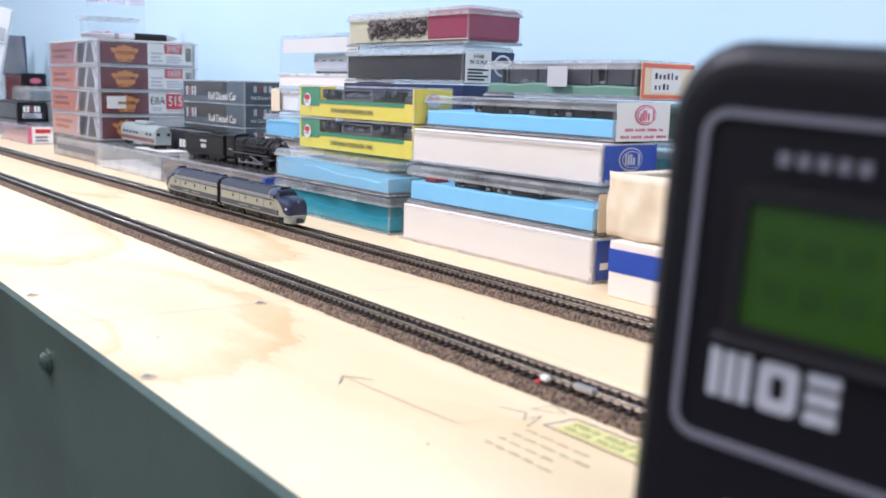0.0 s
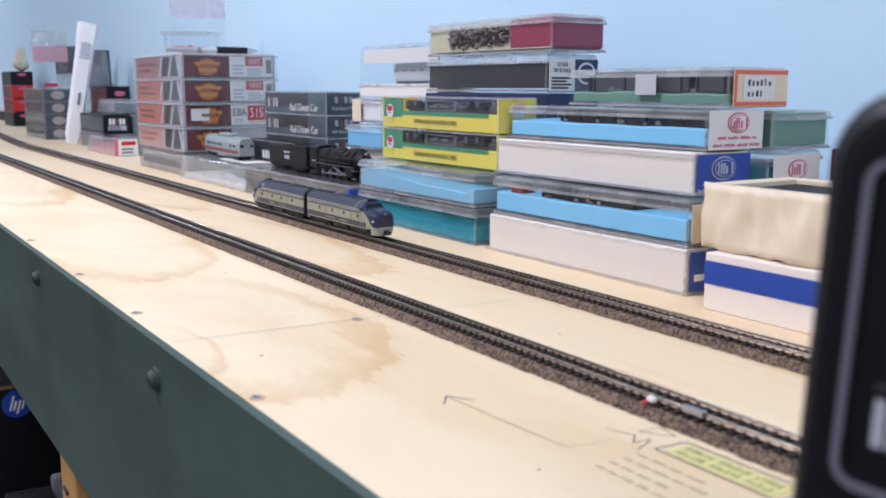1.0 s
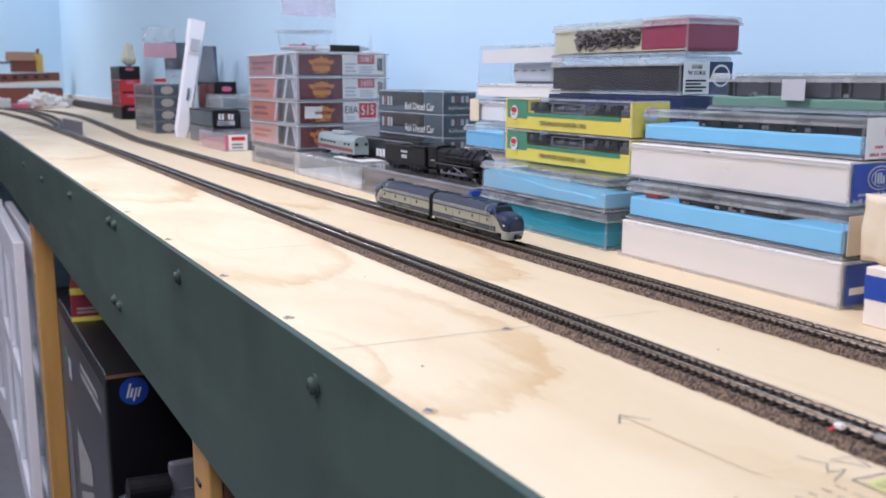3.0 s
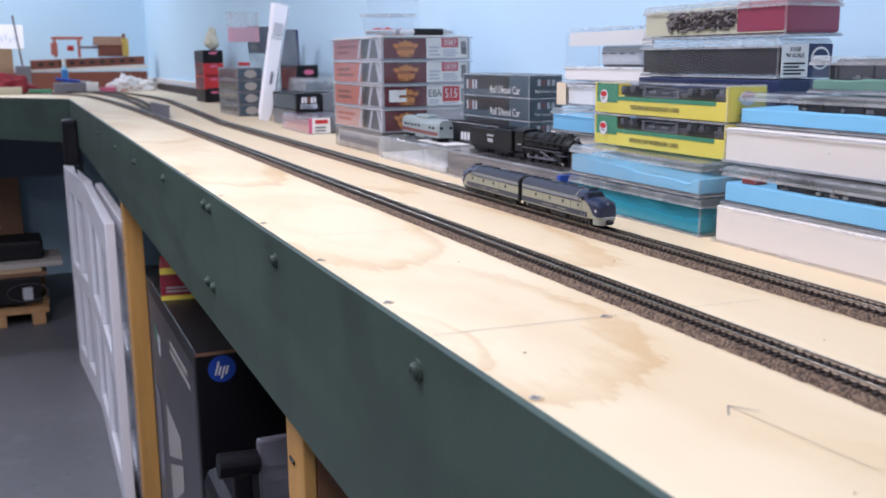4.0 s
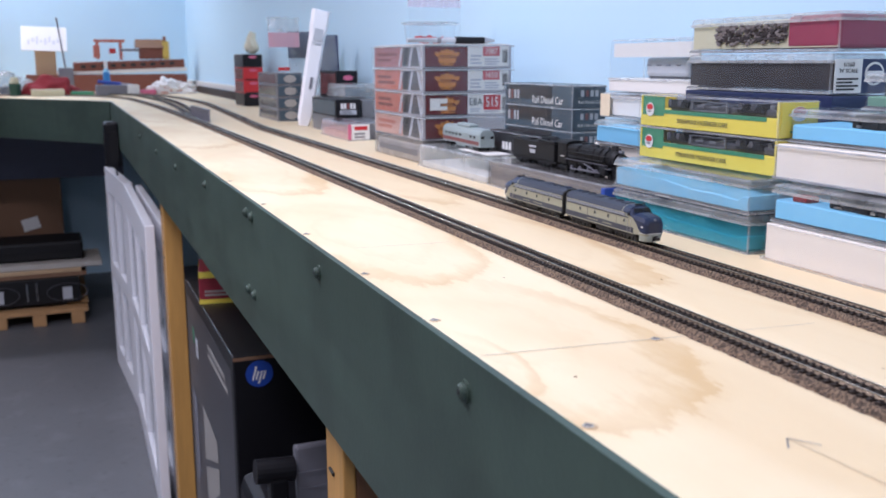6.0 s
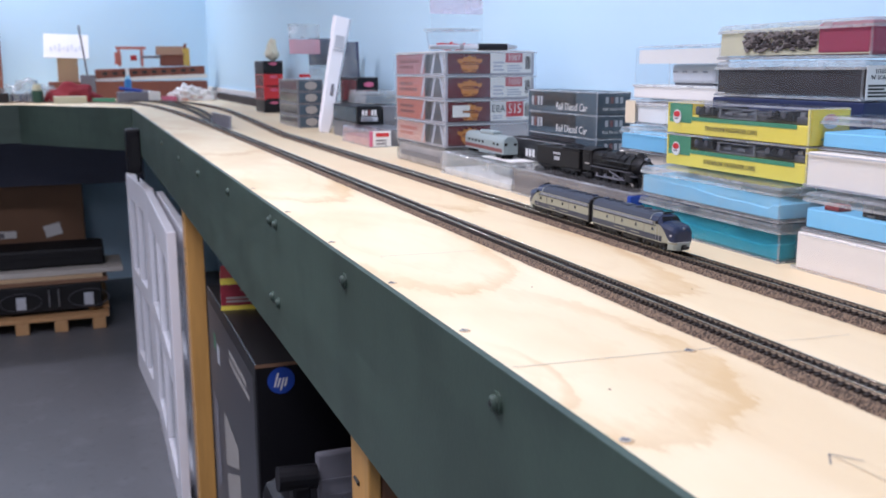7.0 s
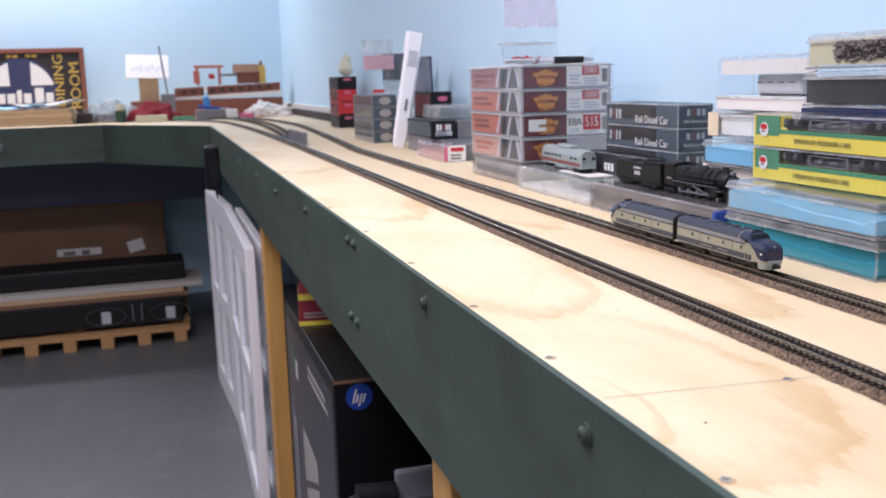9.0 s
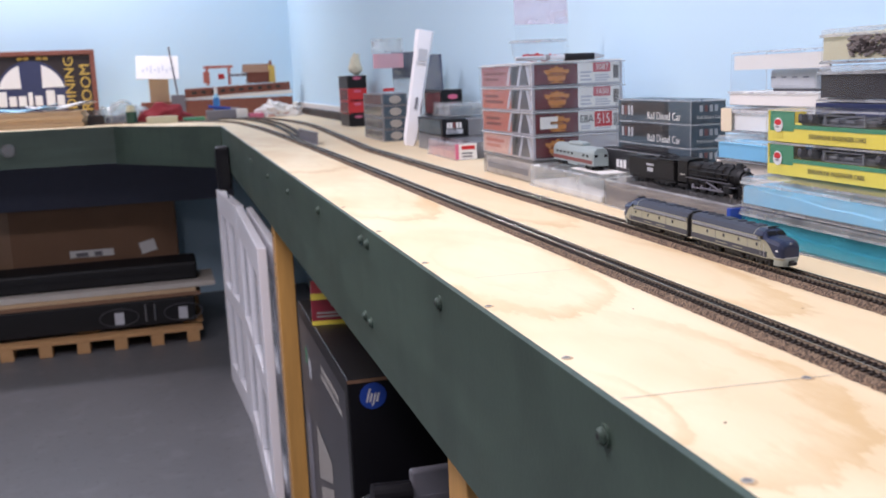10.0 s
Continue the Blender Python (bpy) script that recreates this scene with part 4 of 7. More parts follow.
part("car_underframe", box_bm(-0.010, 0.004, -b.l / 2 + 0.034, b.l / 2 - 0.059, 0.0142, 0.0165), "lining_grey", b.ob)

# long clear cases that carry the steam engine and the rail car
b = Crate("model_case", "long clear case with blue end cap", 0.290, 1.100, 1.365, Z, Z + 0.0305, 0.075, 0, "case")
b.shell("clear_lid", "clear_grey", 0.0, 1.0)
b.block("grey_insert", "brown_grey", 0.001, 0.003, 0.05, 0.80)
b.block("end_cap", "blue_print", 0.0006, -0.0006, 0.0, 0.90, 0.0, 0.020, "royal blue end cap")
b = Crate("model_case", "long empty clear case on plywood", 0.290, 1.372, 1.600, Z, Z + 0.0305, 0.085, 0, "case")
b.shell("clear_lid", "clear_milky", 0.0, 1.0)
b.block("white_insert", "card_white", 0.001, 0.004, 0.03, 0.25)

# slate boxes
plain_box("plain grey carton under slate boxes", 0.378, 1.294, 1.470, Z, Z + 0.0390, w=0.045, material="box_grey")
for k in range(3):
    z = Z + 0.0395 + 0.0262 * k
    b = Crate("rail_car_box", "slate rail car box with clear front", 0.362, 1.292, 1.470, z, z + 0.0258, 0.043, group="slate rail car boxes")
    b.block("body", "slate", 0.0006)
    b.decal("window", "side", 0.05, 0.72, 0.30, 0.90, "box_black", "dark window")
    b.decal("car_inside", "side", 0.10, 0.66, 0.52, 0.84, "brown_in", level=1)
    b.words("Rail Diesel Car", "side", 0.665, 0.27, 0.0128, "label", 2, 1.0)
    for i in range(4):
        b.decal("brand_stroke", "side", 0.07 + 0.047 * i, 0.098 + 0.047 * i, 0.26, 0.70, "dull_red" if i == 1 else "silver", level=2)
    b.shell("clear_sleeve", "clear", 0.0, 1.0, lip=0, grow=0.0026, label="clear plastic sleeve")
    for i in range(4):
        b.decal("brand_stroke", "end", 0.24 + 0.145 * i, 0.33 + 0.145 * i, 0.50, 0.78, "dull_red" if i == 1 else "silver", level=0)
    b.words("Rail Diesel Car", "end", 0.5, 0.26, 0.0052, "label", 1, 0.95)
b = Crate("rail_car_box", "black rail car box with clear window and white lettering", 0.3420, 1.318, 1.475, Z + 0.0312, Z + 0.0580, 0.0165, 0.0)
b.block("body", "box_black", 0.0006)
b.decal("window", "side", 0.60, 0.97, 0.26, 0.92, "slate", "slate window panel")
b.decal("car_inside", "side", 0.63, 0.94, 0.55, 0.84, "lining_grey", level=1)
for i in range(4):
    b.decal("brand_stroke", "side", 0.69 + 0.052 * i, 0.722 + 0.052 * i, 0.34, 0.66, "beige_label", level=2)
for u in (0.285, 0.345, 0.405):
    b.decal("name_bar", "side", u - 0.022, u + 0.020, 0.16, 0.52, "label", "white lettering bar", level=1)
b.shell("clear_sleeve", "clear", 0.0, 1.0, lip=0, grow=0.0016, label="clear plastic sleeve")

# the tall pile of large engine boxes
M["rose"] = mat("rose_print", (0.36, 0.13, 0.14), 0.35, var=0.3, scale=60)
M["faded_red"] = mat("faded_red_print", (0.55, 0.11, 0.13), 0.45)
M["pale_print"] = mat("pale_grey_print", (0.46, 0.48, 0.54), 0.5)
M["grey_case"] = mat("silver_grey_card", (0.42, 0.41, 0.44), 0.3, var=0.15, scale=20)
for k in range(5):
    z = Z + 0.0336 * k
    b = Crate("engine_box", "large engine box with printed sleeve and label" if k else "large clear engine box without sleeve", 0.298, 1.606, 1.828, z, z + 0.0331, 0.138, group="large engine boxes")
    b.block("body", "clear_grey" if k == 0 else "grey_case", 0.001)
    if k == 0:
        b.block("insert", "card_white", 0.001, 0.004, 0.05, 0.8)
        b.decal("stripe", "side", 0.1, 0.9, 0.3, 0.55, "box_grey")
        continue
    b.decal("print", "side", 0.03, 0.62, 0.06, 0.94, ("", "salmon", "orange", "orange", "rose")[k], "orange and red print")
    b.decal("dark_print", "side", 0.62, 0.95, 0.10, 0.90, "lining_grey", "dark printed panel", proud=0.0003)
    b.bars("side", 0.10, 0.52, 0.25, 0.75, 2, "dull_red" if k > 1 else "orange")
    for u in (0.60, 0.70, 0.80, 0.90):
        bm = bmesh.new()
        y0, dy, zl, zh = b.l * (0.5 - u), b.l * 0.042, b.h * 0.10, b.h * 0.90
        lean = b.l * 0.06 * (1 if u < 0.85 else -1)
        bm.faces.new([bm.verts.new(v) for v in ((-b.w / 2 - 0.0006, y0 + lean, zl), (-b.w / 2 - 0.0006, y0 + lean - dy, zl), (-b.w / 2 - 0.0006, y0 - dy, zh), (-b.w / 2 - 0.0006, y0, zh))])
        part("print_slash", bm, "pale_print" if u != 0.70 else "box_black", b.ob)
    b.shell("clear_sleeve", "clear", 0.0, 1.0, lip=0, grow=0.0028, label="clear plastic case")
    b.block("case_lid_line", "clear_edge", 0.0, -0.0032, 0.93, 0.985)
    b.decal("maroon_label", "end", 0.03, 0.50, 0.06, 0.94, "maroon", "maroon label")
    b.emblem("crest", "end", 0.27, 0.50, 0.0195, 0.0118, "gold", 1)
    b.decal("crest_field", "end", 0.19, 0.36, 0.45, 0.57, "maroon", level=2)
    b.bars("end", 0.20, 0.35, 0.47, 0.55, 1, "gold", 3)
    b.bars("end", 0.20, 0.36, 0.13, 0.22, 1, "gold", 1)
    for v in (0.06, 0.90):
        b.decal("label_line", "end", 0.03, 0.50, v, v + 0.04, "brown_in", level=1)
    if k > 1:
        b.decal("white_label", "end", 0.50, 0.965, 0.10, 0.95, "label", "white data label")
        num = {2: ("E8A", "515"), 3: ("", "1650"), 4: ("", "3087")}[k]
        big = k == 2
        b.decal("red_patch", "end", 0.68 if big else 0.67, 0.875 if big else 0.86, 0.26 if big else 0.54, 0.90 if big else 0.93, "red" if big else "faded_red", level=1)
        b.words(num[1], "end", 0.777 if big else 0.765, 0.58 if big else 0.735, 0.0195 if big else 0.0112, "label", 2, 0.72 if big else 0.9)
        if num[0]:
            b.words(num[0], "end", 0.592, 0.60, 0.0150, "ink_dark", 1, 0.85)
        for i in range(7):
            u = 0.895 + i * 0.0088
            b.decal("barcode_bar", "end", u, u + 0.0042, 0.25, 0.8, "ink_dark", level=1)
        b.bars("end", 0.53, 0.66, 0.16, 0.36 if big else 0.62, 2 if big else 3, "pale_print")
        b.bars("end", 0.69, 0.86, 0.14, 0.24 if big else 0.46, 1 if big else 3, "pale_print")
    if k == 2:
        b.decal("price_tag", "end", 0.08, 0.27, 0.28, 0.78, "label", "white price sticker", level=2)
b = Crate("paper_sheet", "white paper sheet on the box pile", 0.300, 1.606, 1.826, Z + 0.1681, Z + 0.1691, 0.134, 1.0, "paper")
b.block("sheet", "card_white", 0.0)


# ---- the engine pair on the back track ----
def body_sections(ys, half, low, high, shoulder=0.55):
    out = []
    for y, wk, hk in ys:
        h = low + (high - low) * hk
        w = half * wk
        pts = [(-w, y, low), (-w, y, low + (h - low) * shoulder), (-w * 0.98, y, low + (h - low) * 0.70), (-w * 0.82, y, low + (h - low) * 0.88), (-w * 0.45, y, h * 0.995), (0, y, h)]
        out.append(pts + [(-x, yy, z) for x, yy, z in pts[-2::-1]])
    return out


M["eng_cream"] = mat("engine_cream_paint", (0.30, 0.297, 0.215), 0.4, var=0.06, scale=200)
M["eng_roof"] = mat("engine_grey_blue_paint", (0.030, 0.038, 0.058), 0.6, var=0.15, scale=200)
M["eng_blue"] = mat("engine_navy_paint", (0.010, 0.019, 0.055), 0.35, var=0.12, scale=200)
M["eng_stripe"] = mat("engine_slate_paint", (0.030, 0.038, 0.060), 0.4, var=0.12, scale=200)
M["eng_grille"] = mat("engine_grille_grey", (0.26, 0.28, 0.31), 0.4, var=0.15, scale=400)
M["eng_pilot"] = mat("engine_pilot_grey", (0.30, 0.34, 0.31), 0.4, var=0.08, scale=200)
M["eng_dark"] = mat("engine_underframe", (0.012, 0.012, 0.013), 0.6, var=0.2, scale=300)
RAIL = BED + 0.0012 + 0.0021


def diesel(m, label):
    """A streamlined diesel cab unit, its front towards -y, the origin on the rails at its middle."""
    e = thing("model_diesel", label, "model train", m, "diesel pair")
    L, W = 0.0645, 0.0097
    low, high = 0.0070, 0.0280
    ys = [(L, 1, 1), (-0.0370, 1, 1), (-0.0400, 1.0, 0.985), (-0.0425, 1.0, 0.94), (-0.0455, 0.99, 0.785), (-0.0500, 0.985, 0.775), (-0.0540, 0.965, 0.755), (-0.0570, 0.935, 0.725), (-0.0596, 0.885, 0.68), (-0.0614, 0.80, 0.62), (-0.0624, 0.69, 0.55), (-0.0628, 0.56, 0.48)]
    part("body", loft_bm(body_sections(ys, W, low, high)), "eng_cream", e, "cream painted body sides")
    w = W + 0.0004
    arch = [(-w, 0.0224), (-w * 0.95, 0.0238), (-w * 0.80, 0.0264), (-w * 0.45, 0.0282), (0, 0.0286), (w * 0.45, 0.0282), (w * 0.80, 0.0264), (w * 0.95, 0.0238), (w, 0.0224), (0, 0.0215)]
    part("roof", loft_bm([[(x, y, z) for x, z in arch] for y in (L + 0.0002, -0.0300)]), "eng_roof", e, "grey-blue roof")
    part("cab_roof", loft_bm([[(x * 1.005, y, z + 0.0001) for x, z in arch] for y in (-0.0296, -0.0405)]), "eng_blue", e, "navy cab roof")
    part("roof_line", loft_bm([[(x * 1.012, y, z + 0.00015) for x, z in arch] for y in (-0.0292, -0.0300)]), "eng_cream", e, "thin cream line")
    # navy nose, its lower edge sweeping down to the front
    edge = ((-0.0385, 0.0212), (-0.0430, 0.0205), (-0.0470, 0.0186), (-0.0505, 0.0154), (-0.0535, 0.0118), (-0.0560, 0.0092), (-0.0700, 0.0084))
    secs = []
    for y, k, h in ys[2:]:
        z = low + (high - low) * h + 0.0002
        wk = W * k + 0.0003
        zz = next(za + (zb - za) * (y - ya) / (yb - ya) for (ya, za), (yb, zb) in zip(edge, edge[1:]) if yb <= y <= ya)
        zz = min(zz, z - 0.003)
        za, zb = max(zz + 0.0004, low + (z - low) * 0.71), max(zz + 0.0008, low + (z - low) * 0.90)
        pts = [(-wk, y - 0.0003, zz), (-wk, y - 0.0003, za), (-wk * 0.85, y - 0.0003, zb), (-wk * 0.46, y - 0.0003, z + 0.0001), (0, y - 0.0003, z + 0.0003)]
        secs.append(pts + [(-a, yy, b2) for a, yy, b2 in pts[-2::-1]])
    part("nose_cap", loft_bm(secs), "eng_blue", e, "navy nose")
    for s in (-1, 1):
        x = s * (W + 0.0002)
        part("side_stripe", box_bm(x - 0.0003, x + 0.0003, -0.0460, L, 0.0072, 0.0116), "eng_stripe", e, "grey-navy lower stripe")
        part("cream_line", box_bm(x - 0.0004, x + 0.0004, -0.0480, L, 0.0066, 0.0073), "eng_cream", e, "thin cream sill line")
        part("side_stripe", box_bm(x - 0.0003, x + 0.0003, -0.0380, L, 0.0188, 0.0194), "eng_blue", e, "thin navy line")
        part("side_grille", box_bm(x - 0.0003, x + 0.0003, -0.0340, L - 0.002, 0.0196, 0.0220), "eng_grille", e, "pale grey side grille")
        bm = bmesh.new()
        for i in range(32):
            box_bm(x - 0.00038, x + 0.00038, -0.0332 + i * 0.00298, -0.0328 + i * 0.00298, 0.0197, 0.0219, 0.0, bm)
        part("grille_ribs", bm, "eng_roof", e)
        part("cream_line", box_bm(x - 0.0005, x + 0.0005, -0.0340, L, 0.0220, 0.0225), "eng_cream", e, "thin cream line")
        for y in (0.0390, 0.0140, -0.0080, -0.0330):
            port = part("porthole", box_bm(x - 0.0004, x + 0.0004, y - 0.0010, y + 0.0010, 0.0146, 0.0171, 0.0003), "eng_dark", e, "dark porthole")
            part("port_rim", box_bm(x - 0.00036, x + 0.00036, y - 0.0014, y - 0.0011, 0.0146, 0.0171), "eng_grille", port)
        for y in (0.0265, -0.0205):
            part("door_seam", box_bm(x - 0.0003, x + 0.0003, y - 0.0001, y + 0.0001, 0.0118, 0.0186), "beige_label", e)
        for y in (-0.0385, -0.0430):
            part("grab_iron", cyl_bm((x * 1.04, y, 0.0078), (x * 1.04, y, 0.0180), 0.00018, seg=6), "steel", e)
        for y0, y1 in ((0.0080, 0.0250), (-0.0140, 0.0000)):
            bm = bmesh.new()
            k = y0
            while k < y1:
                box_bm(x - 0.0005, x + 0.0005, k, k + 0.0008, 0.0090, 0.0099, 0.0, bm)
                k += 0.0013
            part("name_bars", bm, "eng_cream", e, "small pale lettering")
        for y in (-0.0500, -0.0120, 0.0560):
            part("step", box_bm(x - 0.0006, x + 0.0002, y - 0.0010, y + 0.0010, 0.0024, 0.0027), "eng_roof", e, "slate step")
            for d in (-0.0010, 0.0010):
                part("step_bracket", box_bm(x - 0.0004, x, y + d - 0.00015, y + d + 0.00015, 0.0024, 0.0066), "eng_dark", e)
        bm = box_bm(-0.0036, 0.0036, -0.0003, 0.0003, -0.0021, 0.0021, 0.0003)
        bmesh.ops.transform(bm, matrix=pose(s * 0.0041, -0.0444, 0.0252, -43, 0, s * 14), verts=bm.verts)
        part("windscreen", bm, "black", e, "dark windscreen pane")
        part("side_window", box_bm(s * (W + 0.0004) - 0.0002, s * (W + 0.0004) + 0.0002, -0.0412, -0.0376, 0.0206, 0.0232, 0.0001), "black", e)
        part("number_board", box_bm(s * 0.0090 - 0.0004, s * 0.0090 + 0.0004, -0.0592, -0.0564, 0.0134, 0.0146), "label", e, "small white board")
        part("horn", cyl_bm((s * 0.0030, -0.0385, 0.0296), (s * 0.0030, -0.0425, 0.0300), 0.0003, 0.0008, seg=8), "eng_dark", e)
    part("horn_mount", box_bm(-0.0034, 0.0034, -0.0390, -0.0380, 0.0284, 0.0298), "eng_dark", e)
    for y in (0.0480, 0.0360, 0.0020, -0.0100):
        fan = part("roof_fan", cyl_bm((0, y, 0.0283), (0, y, 0.0294), 0.0040, 0.0037, seg=18), "eng_roof", e)
        part("fan_cover", cyl_bm((0, y, 0.0294), (0, y, 0.0296), 0.0028, seg=14), "eng_dark", fan)
    for y, l in ((0.0200, 0.006), (-0.0220, 0.005)):
        part("roof_vent", box_bm(-0.0042, 0.0042, y - l, y + l, 0.0282, 0.0292, 0.0004), "eng_roof", e)
    part("steam_vent", box_bm(-0.0025, 0.0025, 0.0555, 0.0605, 0.0282, 0.0298, 0.0004), "eng_blue", e)
    part("headlight", cyl_bm((0, -0.0600, 0.0196), (0, -0.0628, 0.0193), 0.0012, seg=14), "box_grey", e)
    nose = [(-0.0545, 0.0092), (-0.0578, 0.0088), (-0.0606, 0.0079), (-0.0624, 0.0064), (-0.0634, 0.0042)]
    part("nose_band", loft_bm([[(-k - 0.0003, y - 0.0003, 0.0086), (-k - 0.0003, y - 0.0003, 0.0092), (k + 0.0003, y - 0.0003, 0.0092), (k + 0.0003, y - 0.0003, 0.0086)] for y, k in nose]), "silver", e, "pale band round the nose")
    part("pilot", loft_bm([[(-k * 0.92, y + 0.0012, 0.0022), (-k, y, 0.0060), (-k, y, 0.0086), (k, y, 0.0086), (k, y, 0.0060), (k * 0.92, y + 0.0012, 0.0022)] for y, k in nose]), "eng_pilot", e, "pale grey pilot")
    part("coupler_slot", box_bm(-0.0022, 0.0022, -0.0640, -0.0618, 0.0030, 0.0068), "eng_dark", e)
    part("coupler", box_bm(-0.0014, 0.0014, -0.0690, -0.0638, 0.0042, 0.0064, 0.0005), "eng_dark", e, "black coupler")
    part("diaphragm", box_bm(-0.0066, 0.0066, L + 0.0015, L + 0.0038, 0.0060, 0.0268, 0.0008), "eng_dark", e, "black corridor connection")
    part("end_plate", loft_bm(body_sections([(L + 0.0002, 1.015, 1.0), (L + 0.0016, 1.0, 0.985)], W, 0.0066, 0.0286)), "eng_dark", e, "dark end plate")
    part("underframe", box_bm(-0.0088, 0.0088, -0.0500, L - 0.001, 0.0050, 0.0074), "eng_dark", e)
    tank = part("fuel_tank", box_bm(-0.0087, 0.0087, -0.0120, 0.0140, 0.0020, 0.0072, 0.001), "eng_dark", e)
    part("tank_rib", box_bm(-0.0090, 0.0090, 0.0008, 0.0014, 0.0022, 0.0070), "eng_dark", tank)
    for yc in (0.0395, -0.0330):
        t = part("truck", box_bm(-0.0090, 0.0090, yc - 0.0165, yc + 0.0165, 0.0034, 0.0064, 0.0008), "eng_dark", e)
        for dy in (-0.0120, 0, 0.0120):
            for s in (-1, 1):
                part("wheel", cyl_bm((s * 0.0042, yc + dy, 0.0031), (s * 0.0062, yc + dy, 0.0031), 0.0031, seg=16), "eng_dark", t)
                part("axle_box", box_bm(s * 0.0092 - 0.0006, s * 0.0092 + 0.0006, yc + dy - 0.0012, yc + dy + 0.0012, 0.0020, 0.0046, 0.0003), "eng_dark", t)
    return e


PAIR_Y = 1.060   # where the two units meet
cab_unit = diesel(pose(BACK_X, PAIR_Y - 0.0652, TOP + RAIL) @ Matrix.Scale(0.95, 4), "cream, navy and grey streamlined diesel cab unit on track")
rear_unit = copy_thing(cab_unit, pose(BACK_X, PAIR_Y + 0.0652, TOP + RAIL, 0, 0, 180))
tagged(rear_unit, "cream, navy and grey diesel coupled back to back with its twin")


# ---- models on the clear cases ----
def steam_engine(m):
    """A large steam engine, its front towards -y, with an oblong tender behind."""
    e = thing("model_steam_engine", "black model steam engine with tender on clear case", "model train", m)
    k = "matt_black"
    barrel = part("boiler", cyl_bm((0, -0.049, 0.0170), (0, 0.010, 0.0176), 0.0082, 0.0092, seg=28), k, e, "round black boiler", smooth=False)
    part("smokebox_front", cyl_bm((0, -0.0525, 0.0170), (0, -0.049, 0.0170), 0.0066, 0.0082, seg=28), k, e)
    part("smokebox_door", cyl_bm((0, -0.0536, 0.0170), (0, -0.0524, 0.0170), 0.0040, 0.0050, seg=20), "lining_grey", e, "grey smokebox door")
    part("headlight", cyl_bm((0, -0.0560, 0.0243), (0, -0.0515, 0.0243), 0.0017, seg=12), "box_grey", e, "small headlight")
    part("bell", cyl_bm((0, -0.0520, 0.0268), (0, -0.0490, 0.0262), 0.0009, 0.0016, seg=12), k, e)
    for nm, y, r, h, l in (("stack", -0.0430, 0.0030, 0.0288, 1.5), ("sand_dome", -0.0280, 0.0034, 0.0276, 2.2), ("steam_dome", -0.0100, 0.0036, 0.0279, 1.8), ("turret", 0.0090, 0.0026, 0.0282, 1.4)):
        bm = cyl_bm((0, 0, 0.0240), (0, 0, h), r * 1.2, r * 0.8, seg=18)
        bmesh.ops.scale(bm, vec=(1, l, 1), verts=bm.verts)
        bmesh.ops.translate(bm, vec=(0, y, 0), verts=bm.verts)
        part(nm, bm, k, e)
    for y in (-0.040, -0.030, -0.019, -0.006, 0.004):
        part("boiler_band", cyl_bm((0, y - 0.0004, 0.0173), (0, y + 0.0004, 0.0173), 0.0093, seg=28), k, barrel)
    part("firebox", box_bm(-0.0094, 0.0094, 0.004, 0.026, 0.0060, 0.0262, 0.0030), k, e)
    part("cab", box_bm(-0.0104, 0.0104, 0.023, 0.040, 0.0075, 0.0275, 0.0008), k, e, "black cab")
    part("cab_roof", loft_bm([[(-0.0110, y, 0.0262), (-0.0085, y, 0.0282), (0, y, 0.0289), (0.0085, y, 0.0282), (0.0110, y, 0.0262), (0, y, 0.0258)] for y in (0.0215, 0.0430)]), k, e)
    for s in (-1, 1):
        part("cab_window", box_bm(s * 0.0105 - 0.0003, s * 0.0105 + 0.0003, 0.0265, 0.0345, 0.0188, 0.0236), "black", e)
        part("cab_panel", box_bm(s * 0.0106 - 0.0002, s * 0.0106 + 0.0002, 0.0270, 0.0345, 0.0138, 0.0150), "beige_label", e, "small pale bar")
        board = part("running_board", box_bm(s * 0.0100 - 0.0020, s * 0.0100 + 0.0012, -0.046, 0.023, 0.0122, 0.0130), "lining_grey", e, "worn grey running board edge")
        part("board_step", box_bm(s * 0.0100 - 0.0020, s * 0.0100 + 0.0012, -0.054, -0.046, 0.0096, 0.0104), "lining_grey", board)
        part("cylinder_block", box_bm(s * 0.0086 - 0.0030, s * 0.0086 + 0.0030, -0.0475, -0.0360, 0.0036, 0.0120, 0.0022), k, e)
        part("valve_chest", cyl_bm((s * 0.0092, -0.0490, 0.0104), (s * 0.0092, -0.0340, 0.0104), 0.0020, seg=14), k, e)
        part("main_rod", box_bm(s * 0.0108 - 0.0004, s * 0.0108 + 0.0004, -0.036, 0.0005, 0.0049, 0.0060), "grey_trim", e, "grey connecting rod")
        part("side_rod", box_bm(s * 0.0100 - 0.0004, s * 0.0100 + 0.0004, -0.028, 0.0160, 0.0040, 0.0050), "grey_trim", e, "grey side rod")
        bm = box_bm(-0.0004, 0.0004, -0.0100, 0.0100, -0.0005, 0.0005)
        bmesh.ops.transform(bm, matrix=pose(s * 0.0112, -0.0200, 0.0088, 14, 0, 0), verts=bm.verts)
        part("valve_link", bm, "grey_trim", e)
        for z, y0, y1, r in ((0.0196, -0.048, 0.022, 0.0005), (0.0152, -0.040, 0.020, 0.0007), (0.0224, -0.030, 0.018, 0.0004)):
            part("piping", cyl_bm((s * (0.0098 if z < 0.02 else 0.0082), y0, z), (s * (0.0100 if z < 0.02 else 0.0086), y1, z), r, seg=8), k, e)
        for y in (-0.034, -0.014, 0.004):
            part("down_pipe", cyl_bm((s * 0.0086, y, 0.0128), (s * 0.0064, y + 0.002, 0.0240), 0.0005, seg=6), k, e)
